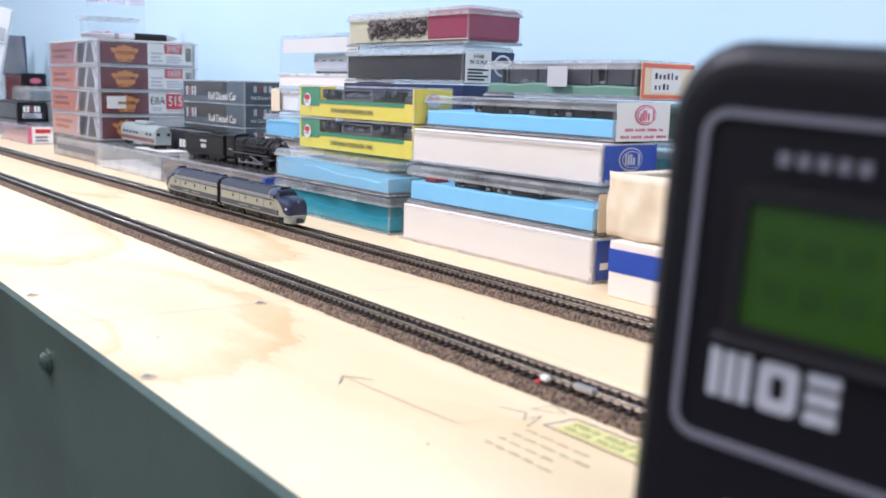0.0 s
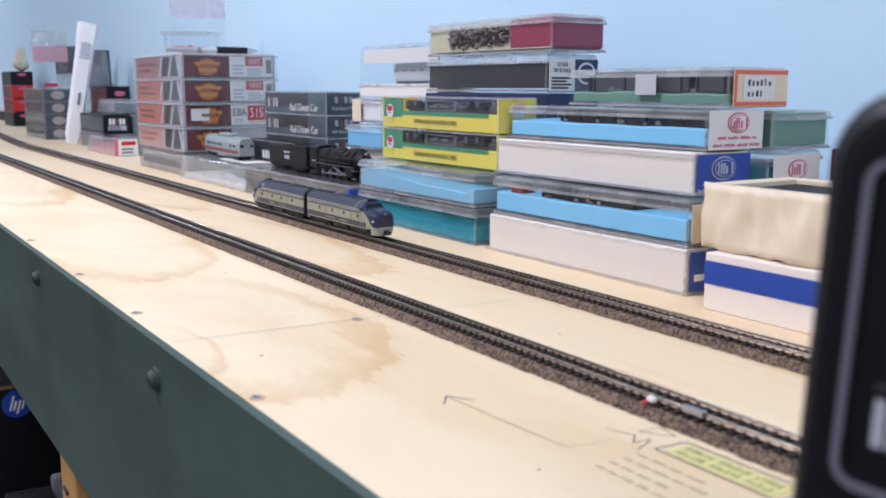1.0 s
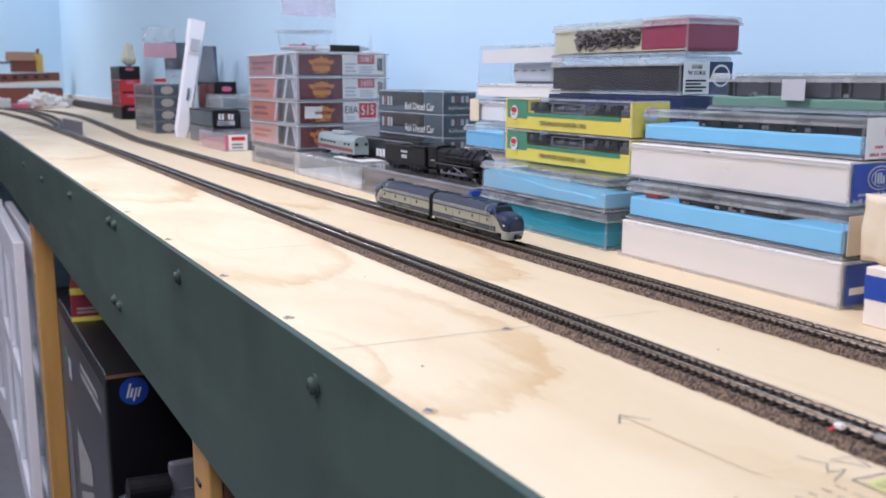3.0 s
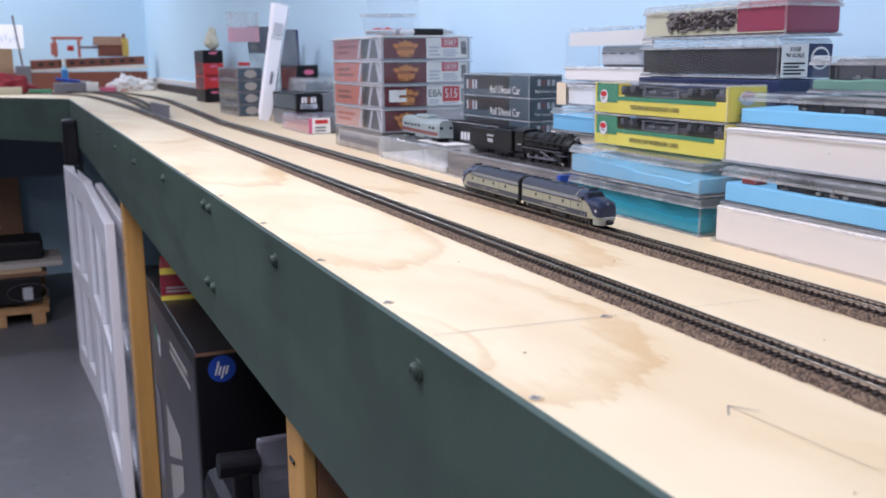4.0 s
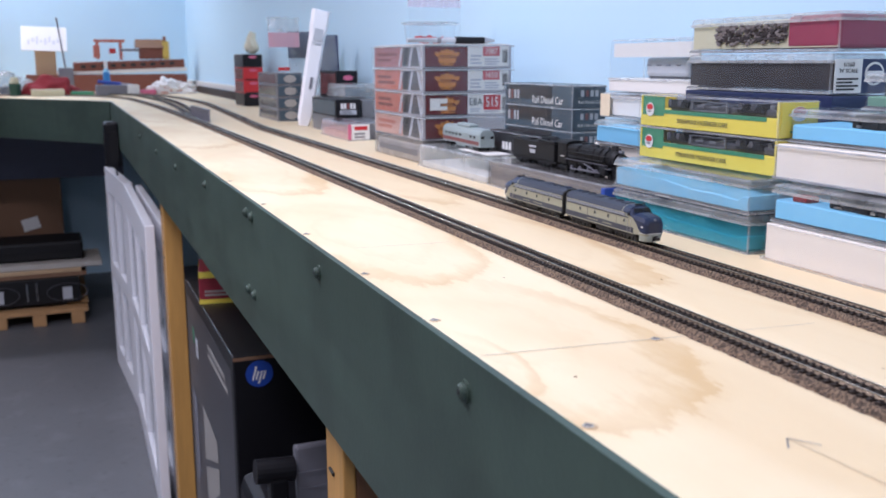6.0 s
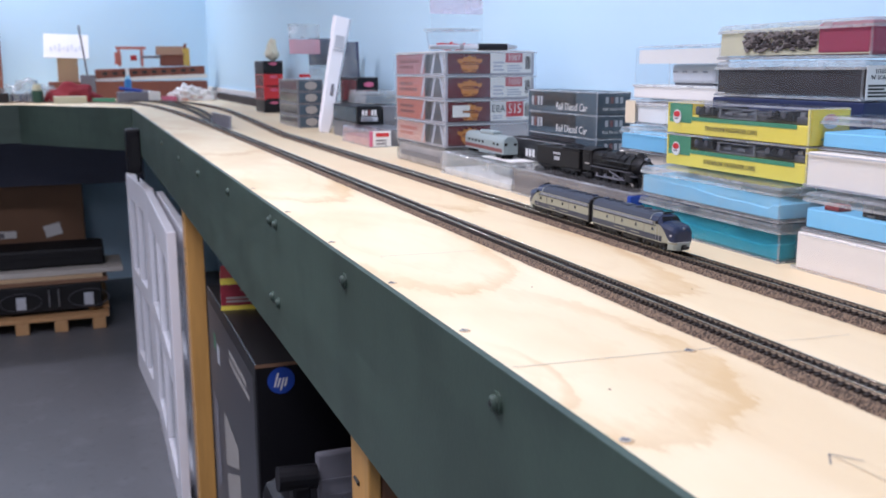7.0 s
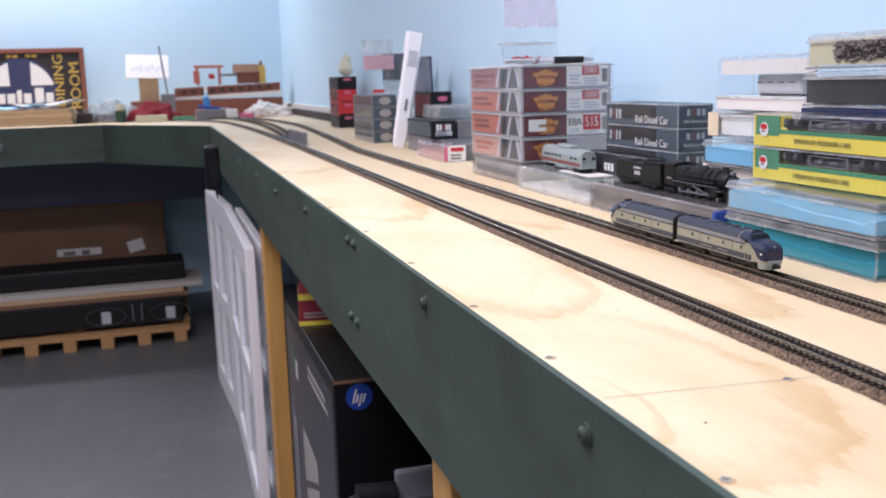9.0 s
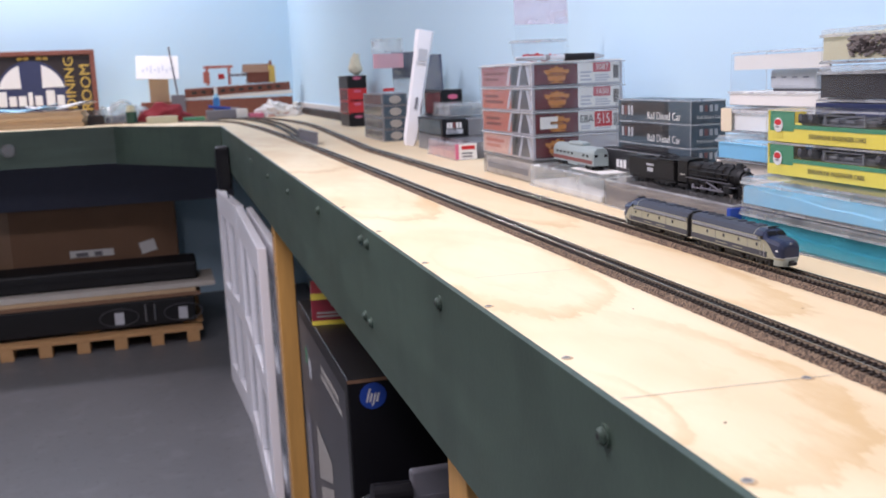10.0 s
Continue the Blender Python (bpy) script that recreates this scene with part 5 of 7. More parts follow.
        part("air_tank", cyl_bm((s * 0.0094, -0.0220, 0.0108), (s * 0.0094, 0.0020, 0.0108), 0.0015, seg=12), k, e)
        for y in (-0.028, -0.0135, 0.001, 0.0155):
            w = part("driving_wheel", cyl_bm((s * 0.0045, y, 0.0060), (s * 0.0078, y, 0.0060), 0.0060, seg=22), k, e)
            part("wheel_hub", cyl_bm((s * 0.0078, y, 0.0060), (s * 0.0092, y, 0.0060), 0.0016, seg=10), "grey_trim", w)
        for y in (-0.056, -0.0465, 0.0290, 0.0380):
            part("small_wheel", cyl_bm((s * 0.0045, y, 0.0032), (s * 0.0068, y, 0.0032), 0.0032, seg=16), k, e)
        part("trailing_frame", box_bm(s * 0.0086 - 0.0006, s * 0.0086 + 0.0006, 0.0245, 0.0420, 0.0024, 0.0056, 0.0005), k, e)
    part("frame", box_bm(-0.0058, 0.0058, -0.053, 0.040, 0.0035, 0.0115, 0.0006), k, e)
    part("pilot", loft_bm([[(-0.0085, -0.054, 0.0098), (0.0085, -0.054, 0.0098), (0.0085, -0.054, 0.002), (-0.0085, -0.054, 0.002)], [(-0.006, -0.060, 0.0082), (0.006, -0.060, 0.0082), (0.003, -0.0635, 0.002), (-0.003, -0.0635, 0.002)]]), k, e)
    part("pilot_coupler", box_bm(-0.0012, 0.0012, -0.0665, -0.0610, 0.0044, 0.0064, 0.0004), k, e)
    # tender
    body = part("tender_body", box_bm(-0.0104, 0.0104, 0.047, 0.136, 0.0066, 0.0238, 0.0008), k, e, "oblong black tender")
    part("tender_rim", box_bm(-0.0107, 0.0107, 0.0468, 0.1362, 0.0228, 0.0236), k, body)
    part("coal_bunker", box_bm(-0.0098, 0.0098, 0.048, 0.082, 0.0238, 0.0262, 0.0008), k, body)
    bm = bmesh.new()
    for i in range(90):
        bmesh.ops.create_icosphere(bm, subdivisions=1, radius=random.uniform(0.0008, 0.0016), matrix=Matrix.Translation((random.uniform(-0.0080, 0.0080), random.uniform(0.050, 0.080), 0.0262 + random.uniform(-0.0004, 0.0006))))
    part("coal", bm, "black", body, "heaped black coal")
    part("water_hatch", box_bm(-0.004, 0.004, 0.108, 0.120, 0.0238, 0.0250, 0.0006), k, body)
    part("tender_frame", box_bm(-0.0090, 0.0090, 0.046, 0.136, 0.0048, 0.0068), k, body)
    for yc in (0.068, 0.117):
        t = part("tender_truck", box_bm(-0.0092, 0.0092, yc - 0.0140, yc + 0.0140, 0.0026, 0.0056, 0.0006), k, e)
        for dy in (-0.0098, 0, 0.0098):
            for s in (-1, 1):
                part("wheel", cyl_bm((s * 0.0042, yc + dy, 0.0031), (s * 0.0066, yc + dy, 0.0031), 0.0031, seg=16), k, t)
                part("axle_box", box_bm(s * 0.0094 - 0.0005, s * 0.0094 + 0.0005, yc + dy - 0.0014, yc + dy + 0.0014, 0.0022, 0.0046, 0.0003), k, t)
    for n, v, size, w in ((6, 0.0186, 0.0020, 0.0018), (4, 0.0138, 0.0036, 0.0022)):
        for i in range(n):
            y = 0.0915 + (i - (n - 1) / 2) * w * 1.35
            part("lettering_bar", box_bm(-0.0108, -0.0103, y - w / 2, y + w / 2, v - size / 2, v + size / 2), "silver", body, "white lettering")
    return e


steam_engine(pose(0.3210, 1.1830, Z + 0.0307, 0, 0, 0.0) @ Matrix.Scale(1.13, 4))


def rail_car(m):
    """A streamlined self-propelled rail car in silver with a red stripe."""
    e = thing("model_rail_car", "silver-grey model rail car with red stripe", "model train", m)
    L, W = 0.067, 0.0095
    ys = [(L, 0.92, 0.97), (L - 0.003, 1, 1), (-L + 0.003, 1, 1), (-L, 0.92, 0.97)]
    part("body", loft_bm(body_sections(ys, W, 0.0050, 0.0255, 0.62)), "car_grey", e, "silver-grey fluted body")
    for s in (-1, 1):
        x = s * (W + 0.0001)
        part("red_stripe", box_bm(x - 0.0003, x + 0.0003, -L + 0.003, L - 0.003, 0.0072, 0.0112), "dull_red", e, "dull red stripe")
        for i in range(9):
            y = -0.050 + i * 0.0125
            if i in (2, 3):
                continue
            part("window", box_bm(x - 0.0003, x + 0.0003, y - 0.0030, y + 0.0030, 0.0145, 0.0172), "black", e)
        part("equipment_box", box_bm(s * 0.0075 - 0.0015, s * 0.0075 + 0.0015, -0.016, 0.016, 0.0025, 0.0062, 0.0004), "car_grey", e)
    part("roof_blister", box_bm(-0.0058, 0.0058, -0.024, 0.022, 0.0245, 0.0292, 0.0018), "car_grey", e)
    part("end_door", box_bm(-0.003, 0.003, -L - 0.0006, -L, 0.0065, 0.0190, 0.0002), "car_grey", e)
    for s in (-1, 1):
        part("end_window", box_bm(s * 0.0058 - 0.0017, s * 0.0058 + 0.0017, -L - 0.0005, -L, 0.0150, 0.0180), "black", e)
    for yc in (0.048, -0.048):
        t = part("truck", box_bm(-0.0078, 0.0078, yc - 0.010, yc + 0.010, 0.0012, 0.0052, 0.0006), "matt_black", e)
        for dy in (-0.0068, 0.0068):
            for s in (-1, 1):
                part("wheel", cyl_bm((s * 0.0042, yc + dy, 0.0029), (s * 0.0066, yc + dy, 0.0029), 0.0029, seg=16), "matt_black", t)
    return e


rail_car(pose(0.3265, 1.512, Z + 0.0316, 0, 0, -3.0) @ Matrix.Scale(1.10, 4))
tagged(part("paper_slip", box_bm(0.309, 0.340, 1.405, 1.500, Z + 0.0306, Z + 0.0312), "card_white", None), "white paper slip on the clear case", "paper")

# ---- on top of the engine boxes ----
pen = thing("ballpoint_pen", "ballpoint pen with black grip and silver barrel", "pen", pose(0.288, 1.640, Z + 0.1745, 0, 0, -4))
part("barrel", cyl_bm((0, 0, 0), (0.072, 0, 0), 0.0030, 0.0036, seg=18), "silver", pen, "silver-grey barrel")
part("band", cyl_bm((0.044, 0, 0), (0.050, 0, 0), 0.0038, seg=18), "ink", pen)
part("clip", box_bm(0.002, 0.040, -0.0065, -0.0052, -0.0015, 0.0015, 0.0004), "steel", pen)
part("grip", cyl_bm((0.072, 0, 0), (0.116, 0, 0), 0.0052, 0.0048, seg=20), "black", pen, "black rubber grip")
part("tip", cyl_bm((0.116, 0, 0), (0.132, 0, 0), 0.0050, 0.0012, seg=18), "steel", pen, "silver tip")

tub = thing("plastic_tub", "clear tapered tub of small red parts", "tub", pose(0.346, 1.700, Z + 0.1692))
ring = [(0.036 * math.cos(a), 0.030 * math.sin(a)) for a in [i * math.tau / 28 for i in range(28)]]
part("cup", loft_bm([[(x, y, 0.0) for x, y in ring], [(x * 1.12, y * 1.12, 0.030) for x, y in ring]]), "clear", tub, "clear tapered cup")
part("rim", loft_bm([[(x * 1.10, y * 1.10, 0.029) for x, y in ring], [(x * 1.22, y * 1.22, 0.030) for x, y in ring], [(x * 1.22, y * 1.22, 0.0325) for x, y in ring]]), "clear_milky", tub)
for i in range(44):
    a, r = random.uniform(0, math.tau), random.uniform(0.002, 0.030)
    bm = box_bm(-0.004, 0.004, -0.002, 0.002, -0.0018, 0.0018, 0.0006)
    bmesh.ops.transform(bm, matrix=pose(r * math.cos(a), r * 0.8 * math.sin(a), random.uniform(0.0035, 0.0115), random.uniform(-25, 25), random.uniform(-25, 25), random.uniform(0, 180)), verts=bm.verts)
    part("red_part", bm, "red", tub, "red plastic part")
M["clear_pink"] = clear_plastic("pink_film", tint=(0.985, 0.92, 0.95), body=0.25, haze=(0.88, 0.78, 0.82))
M["lcd_mark"] = mat("display_mark", (0.017, 0.060, 0.004), 0.3)
M["stamp"] = mat("faded_stamp_ink", (0.60, 0.50, 0.34), 0.6, var=0.25, scale=300)
M["ledge_grey"] = mat("ledge_grey", (0.030, 0.030, 0.034), 0.5, var=0.1, scale=100)
M["soft_pencil"] = mat("soft_pencil", (0.36, 0.33, 0.29), 0.6, var=0.25, scale=120)
M["olive_ink"] = mat("olive_stamp_ink", (0.34, 0.33, 0.16), 0.6)
M["highlight"] = mat("yellow_highlighter", (0.66, 0.62, 0.24), 0.6, var=0.2, scale=200)


def pouch(name, label, m, w, h, header, header_mat, film="clear", fat=0.006):
    """A flat clear bag with a printed header."""
    p = thing(name, label, "bag", m)
    secs = []
    for k in range(7):
        t = k / 6
        f = fat * math.sin(math.pi * min(1, 0.12 + 0.88 * (1 - t))) + 0.0008
        secs.append([(-w / 2, -0.0004, t * h), (-w / 4, -f, t * h), (w / 4, -f * 0.9, t * h), (w / 2, -0.0004, t * h), (w / 2, 0.0004, t * h), (w / 4, f, t * h), (-w / 4, f * 0.9, t * h), (-w / 2, 0.0004, t * h)])
    part("film", loft_bm(secs), film, p, "clear film")
    part("header_card", box_bm(-w / 2, w / 2, -0.0016, 0.0016, h * (1 - header), h * 1.002), header_mat, p, "printed header")
    return p


pouch("parts_bag", "clear parts bag with pink printed header", pose(0.384, 1.775, Z + 0.1692, -4), 0.088, 0.110, 0.46, "clear_pink")

# ---- packets and boxes further along ----
b = Crate("model_case", "pink tinted clear case with red and white label", 0.316, 2.050, 2.245, Z, Z + 0.0315, 0.042, 0, "case")
b.block("insert", "salmon", 0.001, 0.004, 0.05, 0.5)
b.shell("clear_lid", "clear_pink", 0.0, 1.0)
b.decal("end_label", "end", 0.0, 1.0, 0.03, 0.95, "label", "white label")
b.decal("label_edge", "end", 0.0, 0.16, 0.03, 0.95, "pink", level=1)
b.decal("red_word", "end", 0.3, 0.9, 0.62, 0.84, "red", level=1)
b.bars("end", 0.3, 0.9, 0.12, 0.5, 2, "ink")
b = plain_box("purple-grey carton behind the pink case", 0.360, 2.060, 2.240, Z, Z + 0.0310, w=0.050, material="box_grey")
b = Crate("engine_carton", "black carton with white print and label", 0.345, 2.235, 2.430, Z + 0.0330, Z + 0.0690, 0.052)
b.block("body", "box_black", 0.0008)
b.decal("print", "side", 0.05, 0.95, 0.1, 0.9, "slate")
for i in range(5):
    b.decal("brand_stroke", "end", 0.20 + 0.125 * i, 0.29 + 0.125 * i, 0.46, 0.78, "dull_red" if i == 2 else "label", level=1)
b.decal("label", "end", 0.16, 0.84, 0.14, 0.40, "silver", "pale label")
b.bars("end", 0.20, 0.80, 0.16, 0.38, 2, "box_grey", 2)
plain_box("plain grey carton below black carton", 0.345, 2.250, 2.430, Z, Z + 0.0325, w=0.055, material="box_grey")
plain_box("pale violet carton beside black carton", 0.402, 2.240, 2.420, Z + 0.0330, Z + 0.0670, w=0.046, material="box_grey")
plain_box("plain grey carton in the back row", 0.402, 2.240, 2.430, Z, Z + 0.0325, w=0.055, material="box_grey")
b = Crate("model_case", "clear case with grey-green lining", 0.392, 2.330, 2.470, Z + 0.0695, Z + 0.0975, 0.090, 0, "case")
b.block("insert", "slate", 0.001, 0.003, 0.03, 0.6)
b.shell("clear_lid", "clear_milky", 0.0, 1.0)
b = plain_box("plain grey carton in the back row", 0.410, 2.480, 2.640, Z, Z + 0.0620, w=0.055, material="box_grey")
b = Crate("engine_carton", "black carton with red oval mark", 0.418, 2.490, 2.640, Z + 0.0625, Z + 0.1240, 0.050)
b.block("body", "box_black", 0.0008)
b.decal("print", "side", 0.05, 0.95, 0.1, 0.9, "maroon")
b.disc("mark", "end", 0.55, 0.74, 0.012, 0.006, "pink")
b.decal("stripe", "end", 0.0, 1.0, 0.40, 0.46, "silver")
pouch("navy_packet", "navy blue printed packet against the wall", pose(0.440, 2.665, Z, -6, 0, 0), 0.075, 0.210, 0.42, "navy", "clear_milky")

# white moulded strip packet leaning back
M["bright_card"] = mat("bright_white_plastic", (0.88, 0.88, 0.90), 0.35, var=0.03, scale=30)
st = thing("blister_strip", "long white blister packet leaning on grey boxes", "packet", Matrix.Translation((0.340, 2.500, Z)) @ pose(0, 0, 0, -3, 11.5, 0))
secs = []
for k in range(15):
    t = k / 14
    w = 0.0165 + 0.0035 * t + (0.002 if k > 11 else 0) - (0.005 if k == 0 else 0)
    d = 0.006 + 0.002 * math.sin(t * 9)
    secs.append([(-w, 0.0, t * 0.265), (-w * 0.7, -d, t * 0.265), (w * 0.7, -d, t * 0.265), (w, 0.0, t * 0.265), (w, 0.0015, t * 0.265), (-w, 0.0015, t * 0.265)])
part("blister", loft_bm(secs), "bright_card", st, "white translucent blister")
part("print_patch", box_bm(-0.010, 0.010, -0.0095, -0.0085, 0.195, 0.222), "silver", st, "grey print")
part("slot", box_bm(-0.0025, 0.0025, -0.0095, -0.0080, 0.085, 0.112), "grey_trim", st, "grey slot")
part("print_bar", box_bm(-0.012, 0.012, -0.0095, -0.0085, 0.188, 0.190), "silver", st)

for k in range(4):
    z = Z + 0.0296 * k
    b = Crate("car_case", "grey tinted car case with pale round label", 0.323, 2.690, 2.930, z, z + 0.0291, 0.062, group="grey car cases")
    b.block("body", "box_grey", 0.0008)
    b.decal("window", "side", 0.06, 0.94, 0.12, 0.88, "clear_grey")
    b.decal("label", "end", 0.05, 0.95, 0.10, 0.90, "slate")
    b.disc("round_label", "end", 0.52, 0.5, 0.016, 0.0105, "beige_label", 1, 8)
b = pouch("parts_bag", "clear bag with purple and red header card", pose(0.356, 2.745, Z + 0.1187, -4), 0.078, 0.135, 0.25, "clear_milky")
part("red_band", box_bm(-0.039, 0.039, -0.004, -0.003, 0.062, 0.098), "mauve", b, "purple-red printed band")
part("red_corner", box_bm(-0.018, 0.010, -0.006, -0.004, 0.004, 0.012), "red", b)
b = pouch("parts_bag", "clear bag with dark printed card", pose(0.405, 2.78, Z, -3), 0.060, 0.220, 0.3, "navy", "clear_milky")
for k in range(4):
    z = Z + 0.0425 * k
    b = Crate("engine_carton", "red engine carton in a pile by the wall" if k in (1, 2) else "black engine carton in a pile by the wall", 0.395, 3.550, 3.720, z, z + 0.0420, 0.064, group="red and black cartons")
    b.block("body", "red" if k in (1, 2) else "box_black", 0.0008)
    b.decal("side_print", "side", 0.05, 0.95, 0.06, 0.94, "maroon" if k in (1, 2) else "box_black")
    b.disc("mark", "end", 0.5, 0.78, 0.014, 0.0045, "pink", 1)
    b.decal("dark_band", "end", 0.1, 0.9, 0.0, 0.10, "box_black")
ft = thing("foam_tuft", "cream foam tuft on red cartons", "tuft", pose(0.440, 3.62, Z + 0.1702) @ Matrix.Diagonal((1.25, 1.25, 1.0, 1)))
bm = bmesh.new()
bmesh.ops.create_icosphere(bm, subdivisions=4, radius=1)
for v in bm.verts:
    up = v.co.z * 0.5 + 0.5
    k = (0.017 + 0.004 * math.sin(up * 7)) * (1 + 0.30 * noise.noise(v.co * 1.7) + 0.16 * noise.noise(v.co * 5.0))
    v.co = Vector((v.co.x * k, v.co.y * k, up * 0.072 * (1 + 0.12 * noise.noise(v.co * 2.0))))
part("tuft", bm, "fluff", ft, smooth=True)
tagged(part("bridge_strip", box_bm(0.455, 0.480, 3.75, 5.60, Z, Z + 0.030, 0.002), "brown_in", None), "dark brown model bridge strip along the wall", "model bridge")
structure("baseboard", box_bm(0.484, WALL, 3.75, FAR, Z, Z + 0.050), "card_white", "white trim board along the wall", "trim")

# ---- turnouts beyond the straight ----
model_track(smooth_path([(0.134, 2.75), (0.145, 3.0), (0.172, 3.45), (0.185, 4.1), (0.12, 4.9), (-0.35, 5.12), (-1.5, 5.15)]), "diverging model track beyond the switch", bed=False)
model_track(smooth_path([(0.165, 3.05), (0.195, 3.4), (0.225, 4.1), (0.16, 4.95), (-0.32, 5.19), (-1.5, 5.20)]), "second diverging model track beyond the switch", bed=False)
gp = thing("girder_plate", "grey plastic girder plate standing beside track", "model bridge", pose(0.157, 2.86, Z, 0, 0, 2))
part("plate", box_bm(-0.002, 0.002, -0.13, 0.13, 0.0, 0.030, 0.0008), "grey_trim", gp)
for i in range(9):
    part("stiffener", box_bm(-0.0035, -0.002, -0.118 + i * 0.0295, -0.116 + i * 0.0295, 0.002, 0.028), "grey_trim", gp)
for sgn in (0.001, 0.029):
    part("flange", box_bm(-0.0045, 0.0045, -0.13, 0.13, sgn - 0.001, sgn + 0.001), "grey_trim", gp)

M["worn_screw"] = mat("filled_screw_head", (0.42, 0.41, 0.36), 0.5, var=0.5, scale=500)

# ---- marks and screws on the plywood ----
for x, y in ((0.0105, 0.649), (0.0110, 0.822), (0.0100, 0.953), (0.0100, 1.122), (0.0105, 1.31), (0.0105, 1.52), (0.106, 0.743)):
    bm = cyl_bm((x, y, 0.0), (x, y, 0.0004), 0.0026, 0.0024, seg=16)
    s = part("screw_head", bm, "worn_screw", deck, "countersunk screw head")
    part("screw_slot", box_bm(x - 0.0018, x + 0.0018, y - 0.0004, y + 0.0004, 0.0004, 0.0006), "ink", s)
    part("screw_slot", box_bm(x - 0.0004, x + 0.0004, y - 0.0018, y + 0.0018, 0.0006, 0.0008), "ink", s)
    part("split_wood", cyl_bm((x + 0.0004, y - 0.0006, 0.0), (x + 0.0004, y - 0.0006, 0.0002), 0.0035, 0.0034, seg=9), "tan", s)


for x, y, r in ((0.036, 0.7045, 0.0008), (0.094, 0.905, 0.0006), (0.19, 0.86, 0.0006), (0.06, 0.53, 0.0005), (0.178, 0.66, 0.0005)):
    part("wood_speck", cyl_bm((x, y, 0.0001), (x, y, 0.0003), r, r * 0.8, seg=7), "card", deck, "small dark speck in the veneer")


def pencil(points, width=0.0007, name="pencil_line", material="ink"):
    bm = bmesh.new()
    for (x0, y0), (x1, y1) in zip(points, points[1:]):
        d = Vector((x1 - x0, y1 - y0, 0))
        n = Vector((-d.y, d.x, 0)).normalized() * width / 2
        a, b2 = Vector((x0, y0, 0.0004)), Vector((x1, y1, 0.0004))
        bm.faces.new([bm.verts.new(v) for v in (a - n, b2 - n, b2 + n, a + n)])
    return part(name, bm, material, deck, "thin pencil line")


pencil([(0.008, 0.750), (0.07, 0.7455), (0.122, 0.741)], 0.0005, material="soft_pencil")
pencil([(0.150, 0.739), (0.205, 0.735)], 0.0004, material="soft_pencil")
pencil([(0.030, 1.044), (0.110, 1.039)], 0.0005)
pencil([(0.0690, 0.6005), (0.0755, 0.6085), (0.0825, 0.598)], 0.0006)
pencil([(0.0755, 0.6085), (0.0775, 0.575), (0.0800, 0.540)], 0.0005, material="stamp")
pencil([(0.0800, 0.540), (0.0950, 0.537)], 0.0003, material="stamp")
pencil([(0.112, 0.537), (0.122, 0.5355), (0.119, 0.526), (0.112, 0.537)], 0.0004)
pencil([(0.104, 0.545), (0.108, 0.535), (0.102, 0.530), (0.110, 0.529), (0.098, 0.524)], 0.0004)
pencil([(0.1045, 0.522), (0.1185, 0.5205), (0.1190, 0.468), (0.1045, 0.472), (0.1045, 0.522)], 0.0006, "stamp_border", "ink")
part("stamp_panel", box_bm(0.1060, 0.1170, 0.474, 0.518, 0.0001, 0.0003), "highlight", deck, "yellow highlighted stamp")
for x, h in ((0.1078, 0.0026), (0.1124, 0.0032)):
    for i in range(19):
        y = 0.4770 + i * 0.0021
        if i % 7 != 5:
            part("stamp_bar", box_bm(x, x + h * random.choice((0.6, 1, 1)), y, y + random.uniform(0.0006, 0.0012), 0.0003, 0.0005), "olive_ink", deck)
for r in range(4):
    y = 0.522
    for i in range(random.randint(4, 6)):
        l = random.uniform(0.003, 0.007)
        part("stamp_bar", box_bm(0.0960 - r * 0.0062, 0.0970 - r * 0.0062 + random.uniform(-0.0003, 0.0004), y - l, y, 0.0002, 0.0004), "stamp", deck)
        y -= l + 0.0025
wf = thing("track_feeder", "white and red feeder wire clipped to rail", "wire", pose(0.1275, 0.547, Z))
part("clip", box_bm(-0.0008, 0.0018, -0.0018, 0.0018, 0.0056, 0.0078, 0.0006), "label", wf, "white clip")
part("red_end", cyl_bm((-0.0028, 0.002, 0.0050), (-0.0008, 0.001, 0.0060), 0.0007, seg=10), "red", wf)
part("joiner", box_bm(0.0015, 0.0042, -0.024, -0.014, 0.0058, 0.0084, 0.0004), "steel", wf, "bright rail joiner")

# ---- hand controller standing on the deck edge ----
axis_r, axis_u, axis_n = Vector((0.17973, -0.98181, -0.05418)), Vector((-0.00477, -0.05580, 0.99851)), Vector((-0.98299, -0.17907, -0.01504))
cm = Matrix.Identity(4)
for i, v in enumerate((axis_r, axis_u, axis_n)):
    cm.col[i][:3] = v
cm.translation = (-0.0001, 0.3844, 1.0653)
ct = thing("hand_controller", "black handheld train controller with green display", "controller", cm)


def rounded(x0, x1, y0, y1, z, r, seg=6):
    pts = []
    for cx, cy, a0 in ((x1 - r, y1 - r, 0), (x0 + r, y1 - r, 90), (x0 + r, y0 + r, 180), (x1 - r, y0 + r, 270)):
        for i in range(seg + 1):
            a = radians(a0 + 90 * i / seg)
            pts.append((cx + r * math.cos(a), cy + r * math.sin(a), z))
    return pts


